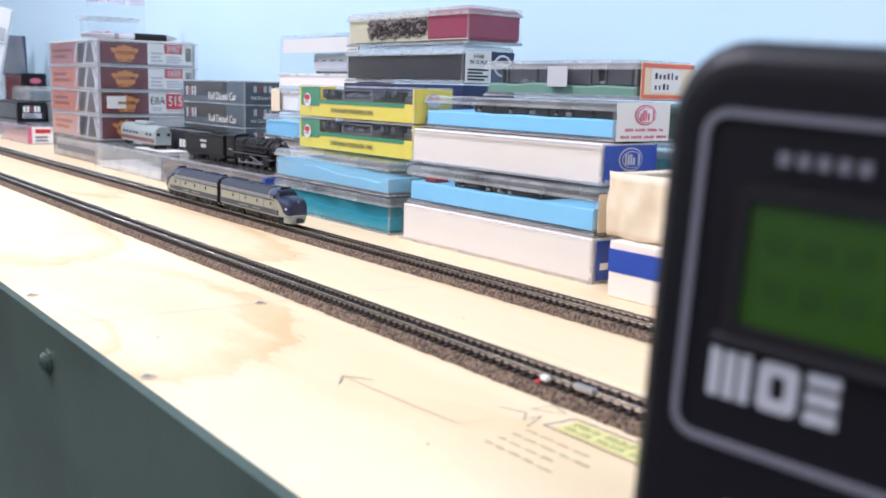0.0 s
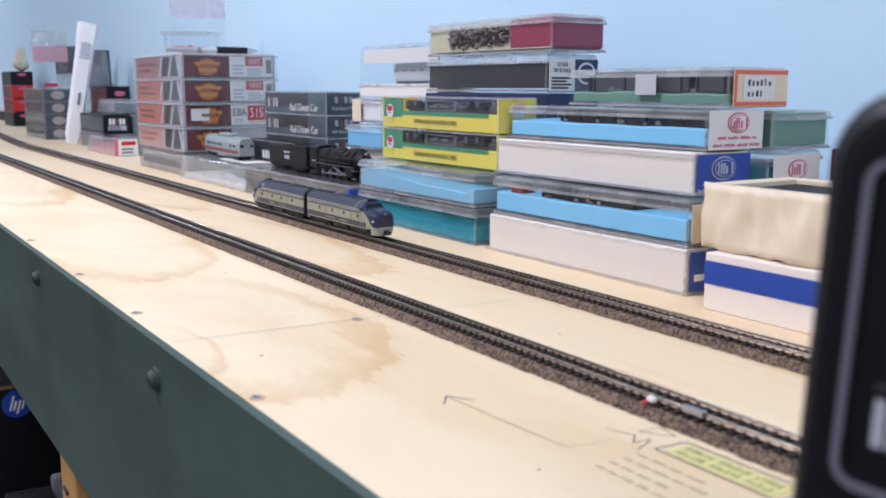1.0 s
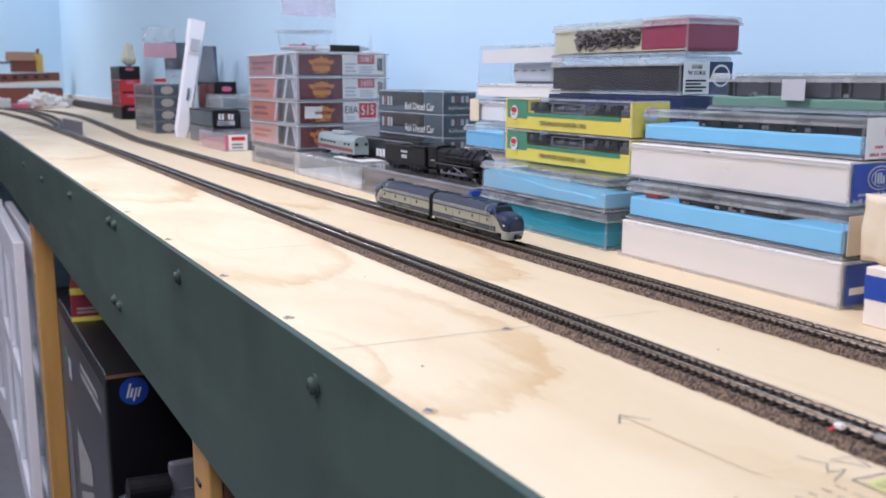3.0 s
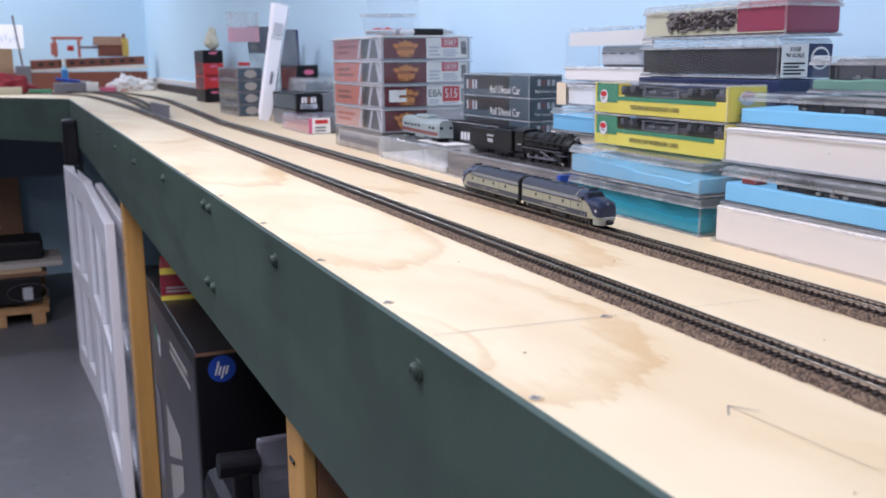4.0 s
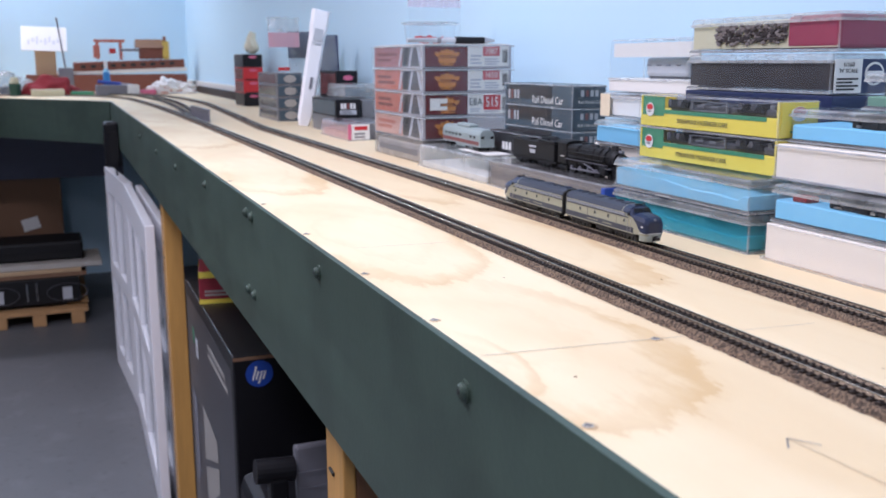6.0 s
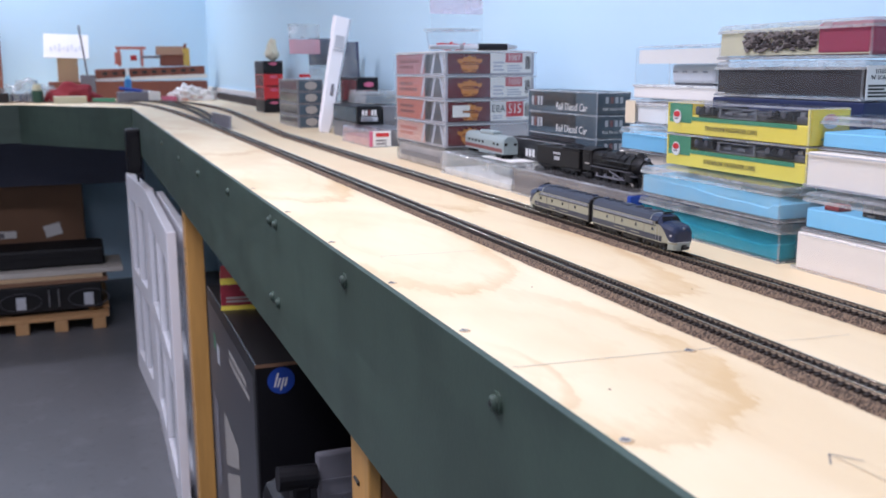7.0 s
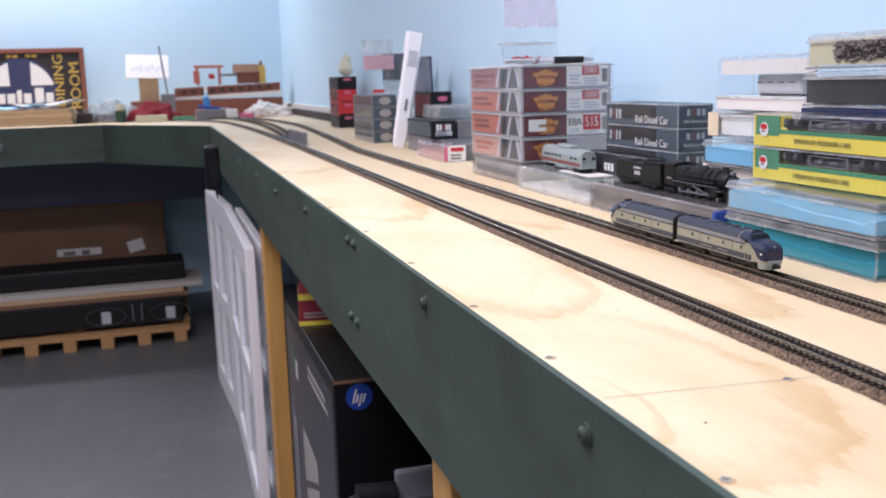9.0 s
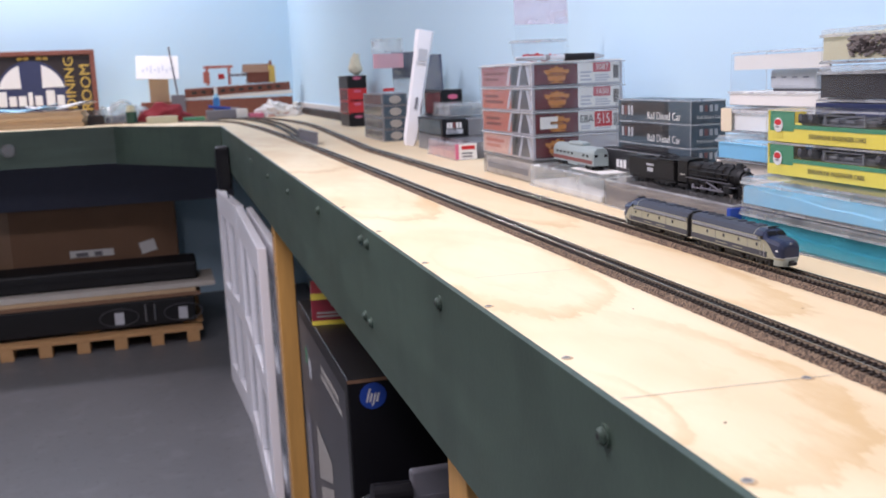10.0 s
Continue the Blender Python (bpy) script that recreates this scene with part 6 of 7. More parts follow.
x0, x1, y0, y1 = -0.0078, 0.090, -0.0640, 0.0580
part("case", loft_bm([rounded(x0 + 0.004, x1 - 0.004, y0 + 0.004, y1 - 0.004, -0.026, 0.006), rounded(x0, x1, y0, y1, -0.021, 0.012), rounded(x0, x1, y0, y1, -0.004, 0.012), rounded(x0 + 0.0012, x1 - 0.0012, y0 + 0.0012, y1 - 0.0012, -0.0016, 0.011), rounded(x0 + 0.0030, x1 - 0.0030, y0 + 0.0030, y1 - 0.0030, -0.0003, 0.0095), rounded(x0 + 0.0050, x1 - 0.0050, y0 + 0.0050, y1 - 0.0050, 0.0, 0.0078)]), "black", ct, "black moulded case")


def frame_bm(xa, xb, ya, yb, r, t, z0, z1):
    """A raised rounded frame of stroke t."""
    o0, o1 = rounded(xa, xb, ya, yb, z0, r), rounded(xa, xb, ya, yb, z1, r)
    i1, i0 = rounded(xa + t, xb - t, ya + t, yb - t, z1, max(r - t, 0.001)), rounded(xa + t, xb - t, ya + t, yb - t, z0, max(r - t, 0.001))
    bm = bmesh.new()
    rings = [[bm.verts.new(p) for p in q] for q in (o0, o1, i1, i0)]
    k = len(o0)
    for a, b2 in zip(rings, rings[1:]):
        for i in range(k):
            bm.faces.new((a[i], a[(i + 1) % k], b2[(i + 1) % k], b2[i]))
    bmesh.ops.recalc_face_normals(bm, faces=bm.faces)
    return bm


part("border_line", frame_bm(-0.0006, 0.0824, -0.0029, 0.0482, 0.0042, 0.0012, -0.0002, 0.0006), "grey_trim", ct, "grey border line")
part("display_bezel", frame_bm(0.0062, 0.0770, 0.0148, 0.0377, 0.0015, 0.0022, -0.0002, 0.0010), "matt_black", ct)
part("display", box_bm(0.0084, 0.0748, 0.0170, 0.0355, -0.0002, 0.0003), "lcd", ct, "green liquid crystal display")
for k in range(2):
    for i in range(11):
        part("display_bar", box_bm(0.0115 + i * 0.0056, 0.0150 + i * 0.0056, 0.0215 + k * 0.0068, 0.0218 + k * 0.0068 + 0.0026, 0.0003, 0.0004), "lcd_mark", ct)
for i in range(17):
    if i not in (5, 11):
        part("caption_bar", box_bm(0.0115 + i * 0.0028, 0.0132 + i * 0.0028, 0.0408, 0.0428, 0.0, 0.0004), "grey_trim", ct, "small grey caption")
part("ledge", loft_bm([[(x, 0.0134, 0.0), (x, 0.0136, 0.0012), (x, 0.0146, 0.0016), (x, 0.0148, 0.0)] for x in (0.0050, 0.0062, 0.0770, 0.0782)]), "ledge_grey", ct, "dark grey ledge under the display")
# maker's mark as plain shapes
for u in (0.0050, 0.0074, 0.0098):
    part("maker_mark", box_bm(u, u + 0.0017, 0.0050, 0.0124, 0.0, 0.0005), "silver", ct)
part("maker_mark", frame_bm(0.0128, 0.0187, 0.0050, 0.0124, 0.0012, 0.0018, 0.0, 0.0005), "silver", ct)
for v in (0.0050, 0.0078, 0.0106):
    part("maker_mark", box_bm(0.0200, 0.0246, v, v + 0.0018, 0.0, 0.0005), "silver", ct)
for r in range(3):
    for c in range(4):
        part("key", box_bm(0.010 + c * 0.018, 0.022 + c * 0.018, -0.050 + r * 0.015, -0.041 + r * 0.015, 0.0, 0.0018, 0.0006), "grey_trim", ct, "grey rubber key")


# ---- under the long shelf ----
def timber_post(x0, x1, y0, y1, z1):
    p = thing("timber_post", "orange-brown varnished pine leg under shelf", "post", pose((x0 + x1) / 2, (y0 + y1) / 2, 0))
    part("post", box_bm((x0 - x1) / 2, (x1 - x0) / 2, (y0 - y1) / 2, (y1 - y0) / 2, 0, z1, 0.002), "timber", p)
    for k in range(4):
        part("nail", cyl_bm(((x0 - x1) / 2, random.uniform(-0.015, 0.015), z1 - 0.19 - k * 0.035), ((x0 - x1) / 2 - 0.0008, 0, z1 - 0.19 - k * 0.035), 0.0018, seg=8), "ink_dark", p)
    return p


near_post = timber_post(0.018, 0.0290, 1.050, 1.105, TOP - 0.0125)
# darker, redder brown block beside the pale post
M["side_brown"] = mat("dark_brown_side", (0.20, 0.090, 0.040), 0.5, var=0.3, scale=40, stretch=(1, 1, 0.05))
part("brown_side", box_bm(0.0060, 0.0835, -0.0262, 0.0275, 0, TOP - 0.0125, 0.002), "side_brown", near_post, "darker brown side of the near leg")
timber_post(0.027, 0.067, 2.600, 2.665, TOP - 0.0125)
timber_post(0.018, 0.107, -0.40, -0.31, TOP - 0.0125)
timber_post(0.40, 0.49, 1.2, 1.29, TOP - 0.0125)

hb = Crate("printer_carton", "large glossy black printer carton with blue badge", 0.052, 1.830, 2.450, 0.0, 0.675, 0.40)
hb.block("body", "box_black", 0.003)
hb.decal("side_print", "side", 0.03, 0.97, 0.03, 0.96, "carton_print", "dark grey printed photo side")
# pale printed picture of the machine, lines of print
for pts in (((2.237, 0.458), (2.052, 0.446), (2.049, 0.405), (2.238, 0.340)), ((2.230, 0.325), (2.045, 0.395), (2.045, 0.345), (2.225, 0.245)), ((2.40, 0.45), (2.33, 0.44), (2.33, 0.26), (2.40, 0.22))):
    bm = bmesh.new()
    bm.faces.new([bm.verts.new((-0.2012, y - 2.14, z)) for y, z in pts])
    part("print_patch", bm, "beige_label" if pts[0][0] < 2.3 else "grey_trim", hb.ob, "pale printed picture")
hb.decal("print_patch", "side", 0.62, 0.92, 0.18, 0.34, "grey_trim", level=1)
hb.decal("green_mark", "side", 0.15, 0.19, 0.83, 0.88, "green", level=1)
hb.decal("print_patch", "side", 0.22, 0.28, 0.80, 0.86, "silver", level=1)
hb.bars("side", 0.52, 0.90, 0.87, 0.92, 2, "beige_label")
hb.decal("tape", "end", 0.0, 0.62, 0.991, 1.0, "card", "strip of brown edge wear")
hb.disc("badge", "end", 0.105, 0.955, 0.0225, 0.0225, "blue_print", 1, 32)
bm = bmesh.new()
for q in ((-0.0098, -0.0068, -0.010, 0.013), (-0.0045, -0.0012, -0.010, 0.0045), (0.0016, 0.0046, -0.016, 0.0045), (0.0070, 0.0102, -0.010, 0.0045)):
    box_bm(*q, -0.0002, 0.0002, 0.0, bm)
bmesh.ops.transform(bm, matrix=Matrix(((1, 0.28, 0, 0), (0, 1, 0, 0), (0, 0, 1, 0), (0, 0, 0, 1))), verts=bm.verts)
bmesh.ops.transform(bm, matrix=Matrix.Translation((hb.w * (0.105 - 0.5), -hb.l / 2 - 0.0013, 0.955 * hb.h)) @ END, verts=bm.verts)
part("badge_strokes", bm, "label", hb.ob, "white slanted strokes")

M["crimson"] = mat("crimson_print", (0.26, 0.02, 0.035), 0.4, var=0.4, scale=40)
sb = Crate("snack_box", "red and yellow printed box on the carton", 0.060, 2.200, 2.330, 0.675, 0.740, 0.130, -8)
sb.block("body", "crimson", 0.002)
for face in ("end", "side"):
    sb.decal("yellow_band", face, 0.0, 1.0, 0.0, 0.14, "yellow", "yellow printed band")
    sb.decal("yellow_corner", face, 0.0, 0.55, 0.80, 1.0, "yellow", "yellow printed corner")
    sb.bars(face, 0.08, 0.92, 0.22, 0.44, 2, "beige_label")
    sb.bars(face, 0.30, 0.70, 0.56, 0.70, 1, "beige_label")
# black machine with a pale grey cover in front of the carton
M["cover_grey"] = mat("grey_moulded_cover", (0.15, 0.15, 0.17), 0.45, var=0.15, scale=40)
mc = thing("black_appliance", "black office machine with pale cover under shelf", "appliance", pose(0.20, 1.62, 0.0))
part("body", box_bm(-0.16, 0.22, -0.12, 0.13, 0.0, 0.520, 0.02), "black", mc)
part("handle_arm", cyl_bm((-0.168, -0.07, 0.600), (-0.115, -0.07, 0.597), 0.017, seg=18), "black", mc, "rounded black arm")
part("arm_post", box_bm(-0.150, -0.125, -0.085, -0.055, 0.505, 0.590, 0.004), "black", mc)
bm = box_bm(-0.110, 0.10, -0.075, -0.055, 0.0, 0.105, 0.004)
for k in range(3):
    box_bm(-0.108, 0.10, -0.0765, -0.0750, 0.022 + 0.022 * k, 0.025 + 0.022 * k, 0.0, bm)
bmesh.ops.transform(bm, matrix=pose(0, 0, 0.508, -8, 0, 0), verts=bm.verts)
part("cover", bm, "cover_grey", mc, "pale grey ribbed cover")
part("side_label", box_bm(-0.166, -0.152, -0.126, -0.122, 0.40, 0.545), "label", mc)


def sash(m, w, h, t, label):
    """A white window sash of four panes, t thick."""
    s = thing("window_sash", label, "window sash", m, "white window sashes")
    f = 0.085
    for nm, q in (("stile", (0, f, 0, h)), ("stile", (w - f, w, 0, h)), ("rail", (f, w - f, 0, f)), ("rail", (f, w - f, h - f, h)), ("rail", (f, w - f, h * 0.5 - 0.03, h * 0.5 + 0.03)), ("muntin", (w / 2 - 0.025, w / 2 + 0.025, f, h * 0.5 - 0.03)), ("muntin", (w / 2 - 0.025, w / 2 + 0.025, h * 0.5 + 0.03, h - f))):
        part(nm, box_bm(-t / 2, t / 2, q[0], q[1], q[2], q[3], 0.003), "white", s, "white painted wood")
    for z0, z1 in ((f, h * 0.5 - 0.03), (h * 0.5 + 0.03, h - f)):
        for y0, y1 in ((f, w / 2 - 0.025), (w / 2 + 0.025, w - f)):
            part("pane", box_bm(-0.0015, 0.0015, y0, y1, z0, z1), "clear", s, "glass pane")
    return s


sash(Matrix.Translation((0.011, 3.56, 0.0)) @ pose(0, 0, 0, 0, 0, 3.4), 0.57, 0.76, 0.030, "white wooden window sash standing under the shelf")
sash(Matrix.Translation((0.002, 2.69, 0.0)) @ pose(0, 0, 0, 0, 0, -0.4), 0.85, 0.76, 0.024, "white wooden window sash standing beside the pine leg")
sash(Matrix.Translation((0.042, 2.70, 0.0)), 0.85, 0.755, 0.022, "white wooden window sash standing behind its twin")
bt = thing("black_speaker", "black plastic box hung on the green fascia", "box", pose(-0.017, 3.72, 0.80))
part("body", box_bm(-0.030, 0.0180, -0.03, 0.05, 0.0, 0.150, 0.010), "black", bt)
part("grille", box_bm(-0.012, 0.012, -0.0315, -0.030, 0.02, 0.12), "matt_black", bt)
part("cable", cyl_bm((0.0, 0.0, 0.0), (0.006, 0.0, -0.03), 0.003, seg=8), "black", bt)

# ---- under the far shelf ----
# added sheet, its navy imitates shade on the wall below the far shelf
structure("shelf_shade", box_bm(-3.5, 0.10, 5.40, 5.41, 0.585, TOP - 0.013), "shade_navy", "dark navy sheet standing in for the shade under the far shelf", "panel")
M["tape_brown"] = mat("brown_packing_tape", (0.30, 0.18, 0.11), 0.35)
cb = Crate("cardboard_carton", "long brown cardboard carton with white labels", -1.45, 5.45, 5.63, 0.0, 0.60, 1.25)
cb.block("body", "card", 0.006)
cb.decal("tape", "end", 0.30, 0.36, 0.0, 1.0, "tape_brown", "strip of packing tape")
cb.decal("shipping_label", "end", 0.575, 0.745, 0.54, 0.60, "label", "white shipping label")
cb.decal("shipping_label", "end", 0.60, 0.645, 0.545, 0.58, "ink", level=1)
cb.decal("shipping_label", "end", 0.67, 0.70, 0.545, 0.585, "ink", level=1)
lb = part("small_label", box_bm(-0.04, 0.04, -0.0008, 0.0, -0.03, 0.03), "label", cb.ob, "white sticker")
lb.matrix_basis = pose(0.475, -0.0905, 0.355, 0, -14, 0)
pl = thing("pallet", "low orange-brown wooden pallet on dark floor", "pallet", pose(-1.05, 5.05, 0.0, 0, 0, 0.6))
for i in range(12):
    x = 0.8805 - i * 0.159
    part("block", box_bm(x - 0.028, x + 0.028, -0.29, -0.20, 0.0, 0.052, 0.003), "pallet", pl)
for i in range(3):
    y = -0.29 + i * 0.26
    part("slat", box_bm(-1.0, 0.925, y, y + 0.09, 0.052, 0.070, 0.002), "pallet", pl)
for i in range(5):
    part("deck_board", box_bm(-1.0 + i * 0.46, -0.91 + i * 0.46, -0.20, 0.32, 0.0705, 0.084, 0.002), "pallet", pl)
bk = thing("black_case", "low black equipment case with white tags on pallet", "case", pose(-0.75, 4.99, 0.0845, 0, 0, 0.6))
part("body", box_bm(-0.9, 0.60, -0.17, 0.22, 0.0, 0.118, 0.006), "matt_black", bk)
for x in (0.264, 0.545):
    part("tag", box_bm(x - 0.02, x + 0.02, -0.1725, -0.1705, 0.018, 0.074), "silver", bk, "white tag")
    hoop = bmesh.new()
    ring = [(x + 0.085 * math.cos(i * math.tau / 24), -0.178, 0.052 + 0.040 * math.sin(i * math.tau / 24)) for i in range(24)]
    for p, q in zip(ring, ring[1:] + ring[:1]):
        cyl_bm(p, q, 0.0022, seg=6, bm=hoop)
    part("hose_loop", hoop, "lining_grey", bk, "grey hose loop round the tag")
part("hinge", cyl_bm((0.38, -0.172, 0.02), (0.38, -0.172, 0.10), 0.004, seg=10), "steel", bk)
part("hinge", cyl_bm((0.42, -0.172, 0.02), (0.42, -0.172, 0.10), 0.004, seg=10), "steel", bk)
tb = thing("board_pile", "long pale wooden boards across the black case", "boards", pose(-0.80, 5.0, 0.203, 0, 0, 0.8))
part("lower_board", box_bm(-1.0, 0.68, -0.17, 0.10, 0.0, 0.018, 0.002), "card", tb)
part("middle_board", box_bm(-1.0, 0.66, -0.168, 0.12, 0.0185, 0.036, 0.002), "tan", tb, "tan board edge")
part("upper_board", box_bm(-1.0, 0.75, -0.16, 0.14, 0.0365, 0.060, 0.003), "grey_board", tb, "whitish board edge")
bb = thing("black_bar", "long black upholstered bar lying on boards", "bar", pose(-0.80, 5.02, 0.2635, 0, 0, 0.8))
part("pad", box_bm(-1.0, 0.675, -0.11, 0.13, 0.0, 0.086, 0.012), "matt_black", bb)
part("ridge", box_bm(-1.0, 0.675, -0.112, -0.109, 0.042, 0.048), "black", bb)

# ---- on the far shelf ----
sg = thing("framed_sign", "framed railway sign with dark panel leaning on wall", "sign", Matrix.Translation((-0.787, 5.66, Z)) @ pose(0, 0, 0, -5, 0, 0) @ Matrix.Diagonal((1, 1, 1.06, 1)))
w, h = 0.255, 0.345
part("panel", box_bm(-w + 0.015, w - 0.015, -0.004, 0.006, 0.015, h - 0.015), "brown_in", sg, "dark brown panel")
for nm, q in (("frame_rail", (-w, w, 0, 0.022)), ("frame_rail", (-w, w, h - 0.022, h)), ("frame_stile", (-w, -w + 0.022, 0.022, h - 0.022)), ("frame_stile", (w - 0.022, w, 0.022, h - 0.022))):
    part(nm, box_bm(q[0], q[1], -0.016, 0.008, q[2], q[3], 0.003), "brick", sg, "red-brown wooden frame")


def flat_round(cx, cz, r, a0, a1, y, t=0.002, k=0.86, seg=28):
    """A slice of a disc that faces -y."""
    pts = [(cx, cz)] if a1 - a0 < 359 else []
    pts += [(cx + r * math.cos(radians(a0 + (a1 - a0) * i / seg)), cz + k * r * math.sin(radians(a0 + (a1 - a0) * i / seg))) for i in range(seg + (0 if a1 - a0 >= 359 else 1))]
    return loft_bm([[(x, y, z) for x, z in pts], [(x, y - t, z) for x, z in pts]])


cx, cz, r = -0.058, 0.125, 0.176
part("badge_disc", flat_round(cx, cz, r, 0, 360, -0.0045, k=1.0, seg=40), "navy", sg, "navy blue badge")
for sd in (-1, 1):
    pts = [(cx + sd * 0.050, cz + 0.045)]
    for i in range(15):
        a = radians(71 - i * 3.9)
        pts.append((cx + sd * 0.93 * r * math.cos(a), cz + 0.93 * r * math.sin(a)))
    part("badge_field", loft_bm([[(x, -0.0068, z) for x, z in pts], [(x, -0.0088, z) for x, z in pts]]), "label", sg, "white badge quarter")
x = cx - 0.166
for wd, hh in ((0.044, 0.072), (0.036, 0.048), (0.038, 0.048), (0.022, 0.064), (0.036, 0.048), (0.0, 0.0), (0.042, 0.072), (0.036, 0.048)):
    if wd:
        part("badge_stroke", box_bm(x, x + wd, -0.0105, -0.0070, 0.086, 0.086 + hh, 0.003), "label", sg, "white badge stroke")
    x += wd + 0.009
for wds, px, size, zc in (("DINING", 0.128, 0.072, 0.190), ("ROOM", 0.204, 0.076, 0.165)):
    bm = text_bm(wds, size)
    bmesh.ops.scale(bm, vec=(1.0, 0.95, 8), verts=bm.verts)
    bmesh.ops.transform(bm, matrix=Matrix.Translation((px, -0.0062, zc)) @ END @ pose(0, 0, 0, 0, 0, 90), verts=bm.verts)
    part("gold_lettering", bm, "brass", sg, "gold lettering")
for i in range(5):
    if i != 2:
        part("gold_mark", box_bm(-0.115 + i * 0.030, -0.091 + i * 0.030, -0.0075, -0.0045, 0.303, 0.317, 0.003), "brass", sg, "gold mark")

for k in range(4):
    z = Z + 0.0175 * k
    tagged(part("wooden_board", box_bm(-1.5 + 0.02 * k, -0.555 - 0.008 * (k % 2), 4.93 + 0.01 * (k % 2), 5.25, z, z + 0.0170, 0.0015), "tan", None), "flat tan wooden board in a pile on shelf", "board", "tan boards")
for k, (x, y, a, mm) in enumerate(((-0.80, 5.05, 6, "sky_print"), (-0.64, 5.06, -5, "card_white"), (-0.68, 5.10, 10, "label"))):
    pp = thing("paper_sheet", ("pale blue" if k == 0 else "white") + " curled paper on the boards", "paper", pose(x, y, Z + 0.0756 + 0.003 * k, 3, 0, a))
    secs = []
    for i in range(9):
        t = i / 8
        zz = 0.060 * abs(t - 0.4) ** 1.5 + 0.008 * t
        secs.append([(-0.13 + 0.26 * t, -0.09, zz), (-0.13 + 0.26 * t, 0.09, zz * 0.6), (-0.13 + 0.26 * t, 0.09, zz * 0.6 + 0.0015), (-0.13 + 0.26 * t, -0.09, zz + 0.0015)])
    part("sheet", loft_bm(secs), mm, pp)
tagged(part("dark_block", box_bm(-0.545, -0.475, 5.0, 5.09, Z, Z + 0.045, 0.004), "brown_in", None), "small dark brown block beside the boards", "block")

M["faint_pencil"] = mat("faint_pencil", (0.64, 0.64, 0.68), 0.6)
nt = thing("note_card", "white handwritten card propped on brown block", "note", pose(-0.225, 5.50, Z))
part("block", box_bm(-0.045, 0.050, -0.02, 0.05, 0.0, 0.205, 0.004), "tan", nt, "brown wooden block")
bm = box_bm(-0.104, 0.104, -0.002, 0.002, 0.0, 0.140, 0.0)
bmesh.ops.transform(bm, matrix=pose(0.0, -0.045, 0.200, -34, 2, 0), verts=bm.verts)
part("card", bm, "label", nt, "white card")
for i in range(8):
    bm = box_bm(-0.075 + i * 0.019, -0.064 + i * 0.019, -0.004, -0.0035, 0.035 + 0.012 * (i % 2), 0.060 + 0.010 * (i % 3), 0.0)
    bmesh.ops.transform(bm, matrix=pose(0.0, -0.045, 0.200, -34, 2, 0), verts=bm.verts)
    part("writing_bar", bm, "faint_pencil", nt)
pk = thing("grey_mast", "thin grey mast on square foot beside card", "mast", pose(-0.140, 5.42, Z))
part("rod", cyl_bm((0.006, 0, 0.11), (-0.020, 0, 0.355), 0.0042, seg=10), "grey_trim", pk)
part("foot", box_bm(-0.028, 0.040, -0.03, 0.03, 0.0, 0.118, 0.004), "grey_trim", pk)

# model wharf building with a crane and a hut on its deck
wh = thing("model_warehouse", "long red-brown model wharf building with white band", "model building", pose(0.125, 5.40, Z, 0, 0, 1))
part("lower_wall", box_bm(-0.44, 0.315, 0.0, 0.16, 0.0, 0.085, 0.002), "brick", wh)
bm = loft_bm([[(-0.30, 0.02, 0.085), (-0.30, 0.16, 0.085), (-0.30, 0.16, 0.100), (-0.30, 0.02, 0.098)], [(0.315, 0.0, 0.100), (0.315, 0.16, 0.100), (0.315, 0.16, 0.122), (0.315, 0.0, 0.120)]])
part("white_band", bm, "card_white", wh, "white band")
part("upper_wall", loft_bm([[(-0.22, 0.015, 0.100), (-0.22, 0.16, 0.100), (-0.22, 0.16, 0.145), (-0.22, 0.015, 0.140)], [(0.305, 0.005, 0.119), (0.305, 0.16, 0.119), (0.305, 0.16, 0.160), (0.305, 0.005, 0.160)]]), "brick", wh)
for i in range(10):
    x = -0.19 + i * 0.047
    part("window_opening", box_bm(x, x + 0.022, 0.000, 0.014, 0.116 + 0.0018 * i, 0.130 + 0.0018 * i), "ink_dark", wh)
cr = thing("model_crane", "orange model gantry crane on wharf building", "model crane", pose(0.075, 5.47, Z + 0.158))
for x in (-0.055, 0.055):
    part("leg", box_bm(x - 0.006, x + 0.006, -0.02, -0.008, 0.0, 0.085, 0.001), "orange", cr)
    part("leg", box_bm(x - 0.006, x + 0.006, 0.02, 0.032, 0.0, 0.085, 0.001), "orange", cr)
part("beam", box_bm(-0.07, 0.075, -0.02, 0.032, 0.085, 0.098, 0.001), "orange", cr)
part("cabin", box_bm(-0.075, -0.045, -0.026, 0.036, 0.01, 0.070, 0.003), "orange", cr)
part("hook_block", box_bm(0.0, 0.03, -0.01, 0.01, 0.030, 0.055, 0.002), "red", cr)
ht = thing("model_hut", "tan model hut with brown roof and yellow end", "model building", pose(0.285, 5.47, Z + 0.160))
part("wall", box_bm(-0.065, 0.052, -0.04, 0.05, 0.0, 0.060, 0.001), "brick", ht)
part("yellow_end", box_bm(0.044, 0.075, -0.045, 0.05, 0.0, 0.088, 0.001), "brass", ht, "yellow end wall")
part("roof", loft_bm([[(-0.085, -0.055, 0.055), (-0.085, 0.005, 0.098), (-0.085, 0.06, 0.055)], [(0.050, -0.055, 0.055), (0.050, 0.005, 0.098), (0.050, 0.06, 0.055)]]), "card", ht, "brown shingle roof")
part("chimney", box_bm(0.052, 0.066, 0.0, 0.012, 0.085, 0.112), "brick", ht)
part("pipe_run", cyl_bm((-0.16, -0.02, 0.045), (-0.06, -0.02, 0.045), 0.006, seg=10), "grey_trim", ht)

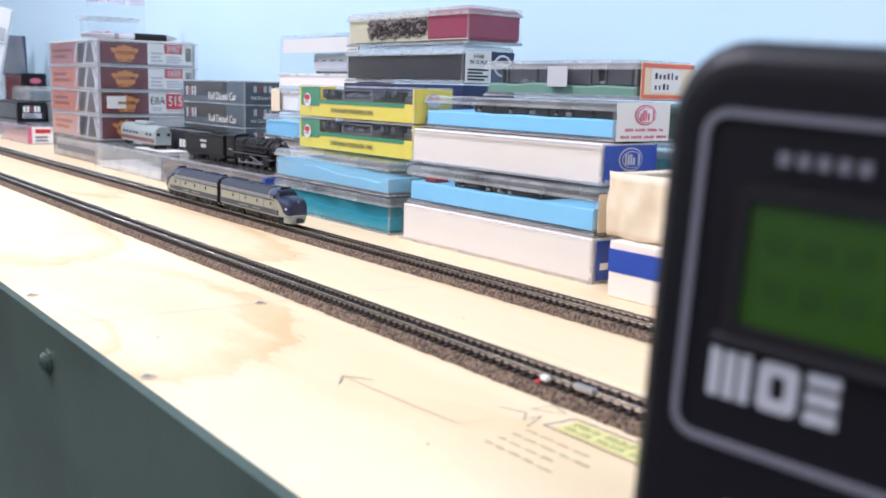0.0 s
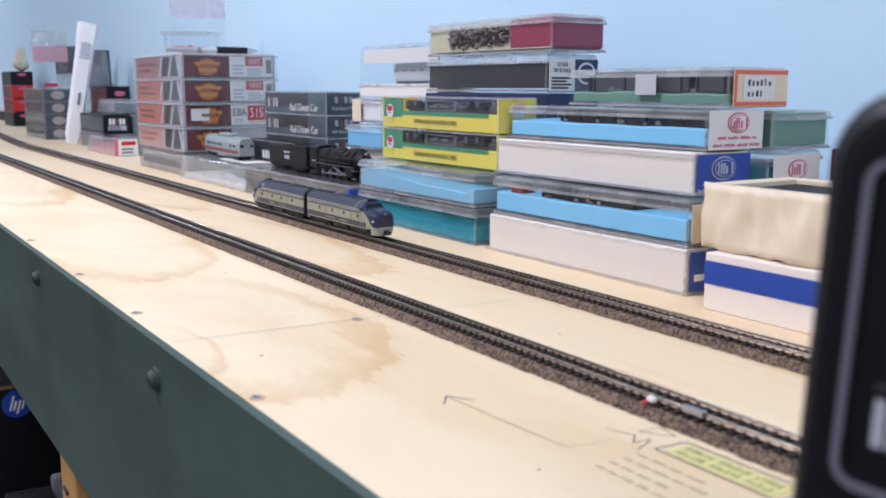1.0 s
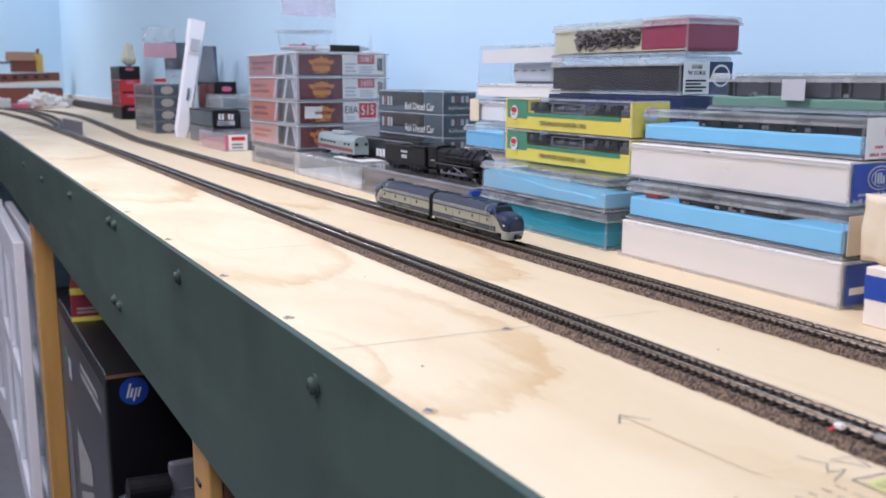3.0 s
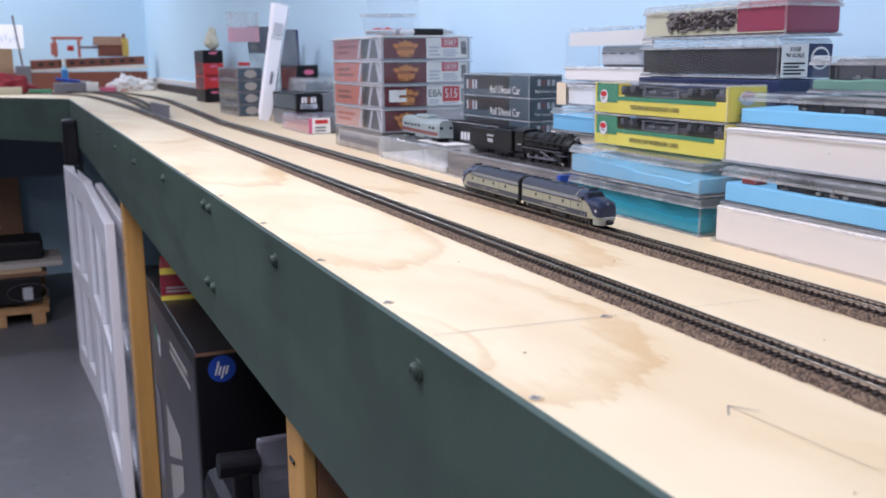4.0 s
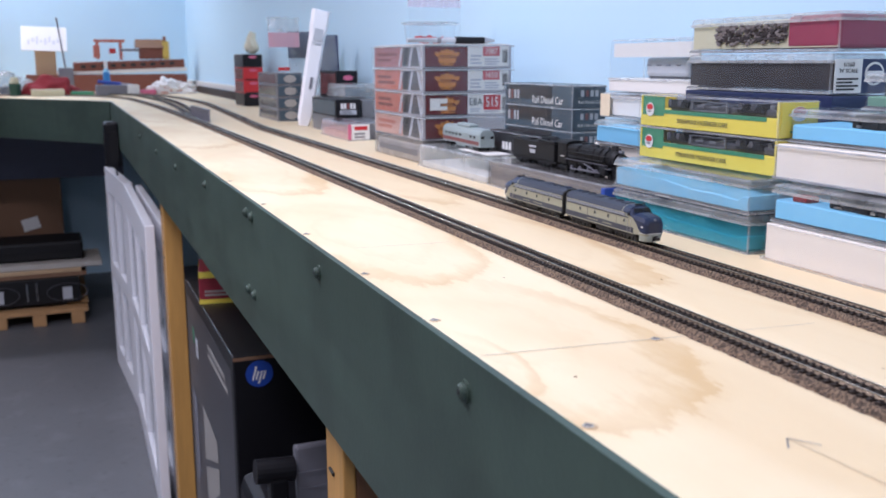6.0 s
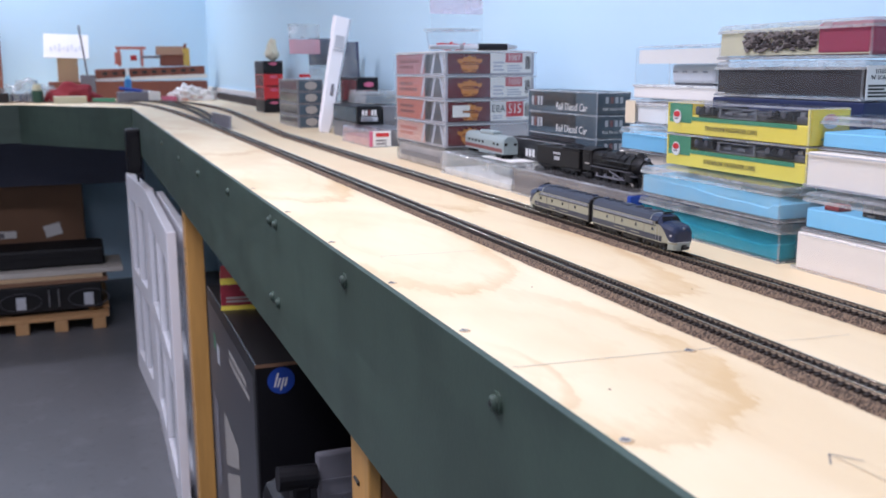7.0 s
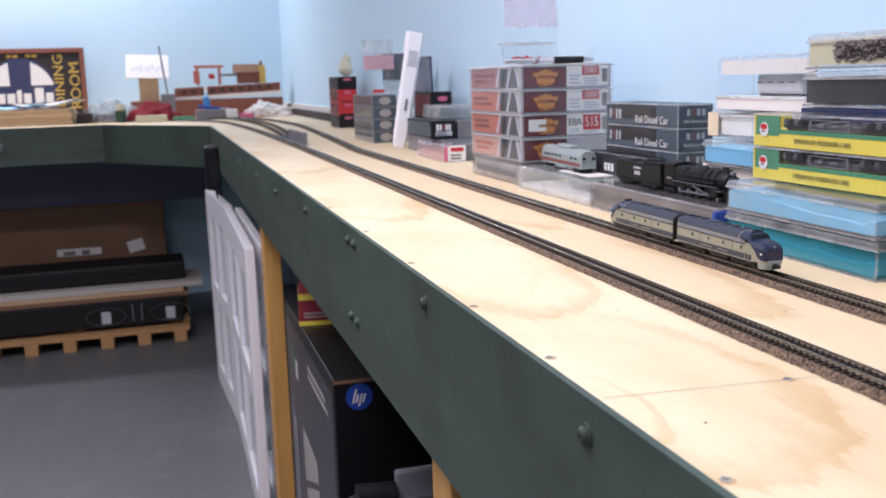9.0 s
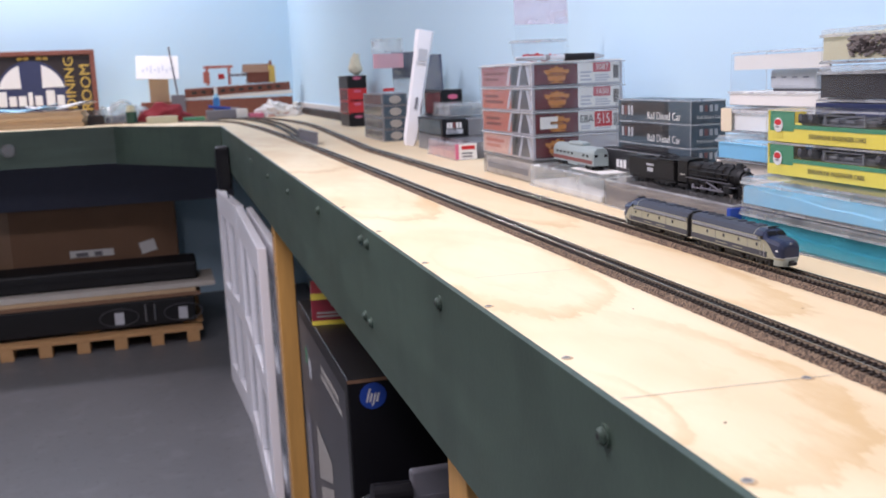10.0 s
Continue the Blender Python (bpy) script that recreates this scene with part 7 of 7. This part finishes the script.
bo = thing("glue_bottle", "small blue glue bottle with white cap", "bottle", pose(0.033, 5.00, Z))
part("bottle", cyl_bm((0, 0, 0.0), (0, 0, 0.100), 0.016, 0.015, seg=20), "bottle_blue", bo)
part("shoulder", cyl_bm((0, 0, 0.100), (0, 0, 0.118), 0.015, 0.007, seg=20), "sky_print", bo)
part("cap", cyl_bm((0, 0, 0.118), (0, 0, 0.150), 0.009, 0.007, seg=16), "label", bo, "white cap")
pr = thing("pliers", "blue-handled pliers lying among the clutter", "pliers", pose(0.06, 4.93, Z + 0.050, 0, 4, -8))
part("handle", cyl_bm((-0.07, 0, 0.006), (0.03, 0.008, 0.0), 0.007, seg=12), "blue_print", pr, "blue handle")
part("handle", cyl_bm((-0.07, 0.02, 0.006), (0.03, 0.008, 0.0), 0.007, seg=12), "blue_print", pr)
part("jaw", box_bm(0.03, 0.075, 0.002, 0.014, -0.005, 0.005, 0.002), "steel", pr)
tagged(part("tool_case", box_bm(-0.02, 0.16, 4.88, 4.99, Z, Z + 0.044, 0.004), "grey_trim", None), "low grey tool case", "case")
rb = thing("red_cloth", "crumpled red cloth heap on shelf", "cloth", pose(-0.205, 5.02, Z))
bm = bmesh.new()
bmesh.ops.create_icosphere(bm, subdivisions=4, radius=1)
for v in bm.verts:
    n = noise.noise(v.co * 2.3) * 0.35
    v.co = Vector((v.co.x * 0.115 * (1 + n), v.co.y * 0.07 * (1 + n), max(0, v.co.z) * 0.080 * (1 + n * 1.0)))
part("cloth", bm, "red_cloth", rb, smooth=True)
tagged(part("notepad", box_bm(-0.285, -0.150, 4.83, 4.91, Z, Z + 0.030, 0.002), "yellow_foam", None), "thick cream notepad lying on shelf", "notepad")
M["dark_green"] = mat("dark_green_plastic", (0.015, 0.07, 0.05), 0.4)
cu = thing("green_cup", "dark green cup with pale contents", "cup", pose(-0.352, 4.96, Z))
part("cup", cyl_bm((0, 0, 0), (0, 0, 0.055), 0.020, 0.025, seg=20), "dark_green", cu)
part("contents", cyl_bm((0, 0, 0.055), (0, 0, 0.082), 0.022, 0.014, seg=14), "yellow_foam", cu, "pale contents")
dm = thing("plastic_bag", "heap of clear bags with purple print", "bag", pose(-0.40, 5.08, Z))
bm = bmesh.new()
bmesh.ops.create_icosphere(bm, subdivisions=4, radius=1)
for v in bm.verts:
    n = noise.noise(v.co * 2.7 + Vector((5, 0, 0))) * 0.4 + noise.noise(v.co * 8.0) * 0.22
    v.co = Vector((v.co.x * 0.13 * (1 + n), v.co.y * 0.07 * (1 + n), max(0, v.co.z) * 0.088 * (1 + n)))
part("bag", bm, "clear_milky", dm, smooth=True)
part("purple_content", box_bm(-0.07, 0.07, -0.03, 0.03, 0.0, 0.040, 0.008), "navy", dm)
tagged(part("small_box", box_bm(0.112, 0.162, 4.86, 4.91, Z, Z + 0.046, 0.002), "label", None), "small white and pink cardboard box", "box")
tagged(part("red_pad", box_bm(0.170, 0.235, 4.88, 4.95, Z, Z + 0.022, 0.003), "pink", None), "flat dark pink packet", "packet")
pw = thing("paper_pile", "rumpled white papers and packets in a heap", "paper", pose(0.315, 4.98, Z))
for i, (dx, dz, mm) in enumerate(((0.0, 0.0, "salmon"), (0.02, 0.012, "card_white"), (-0.025, 0.022, "label"))):
    bm = bmesh.new()
    bmesh.ops.create_icosphere(bm, subdivisions=4, radius=1)
    for v in bm.verts:
        n = noise.noise(v.co * 3.1 + Vector((i * 7, 2, 0))) * 0.55
        v.co = Vector((dx + v.co.x * (0.105 - 0.02 * i) * (1 + n), v.co.y * 0.05 * (1 + n), max(0, dz + v.co.z * (0.034 + 0.006 * i) * (1 + n))))
    part("crumpled_sheet", bm, mm, pw)
tagged(part("green_strip", box_bm(-0.125, -0.03, 4.88, 4.95, Z, Z + 0.018, 0.003), "green", None), "short green strip of scenery mat", "mat")
for x, y, sx, sy, h, mm, lbl in ((-1.25, 5.4, 0.2, 0.12, 0.14, "box_grey", "grey cardboard box on shelf"), (-1.75, 5.35, 0.3, 0.2, 0.10, "tan", "tan cardboard box on shelf")):
    tagged(part("storage_box", box_bm(x - sx / 2, x + sx / 2, y - sy / 2, y + sy / 2, Z, Z + h, 0.004), mm, None), lbl, "box")
kn = part("control_knob", cyl_bm((-0.847, 4.712, -0.078), (-0.847, 4.690, -0.078), 0.030, 0.026, seg=24), "clear_grey", deck, "round grey knob on the fascia")
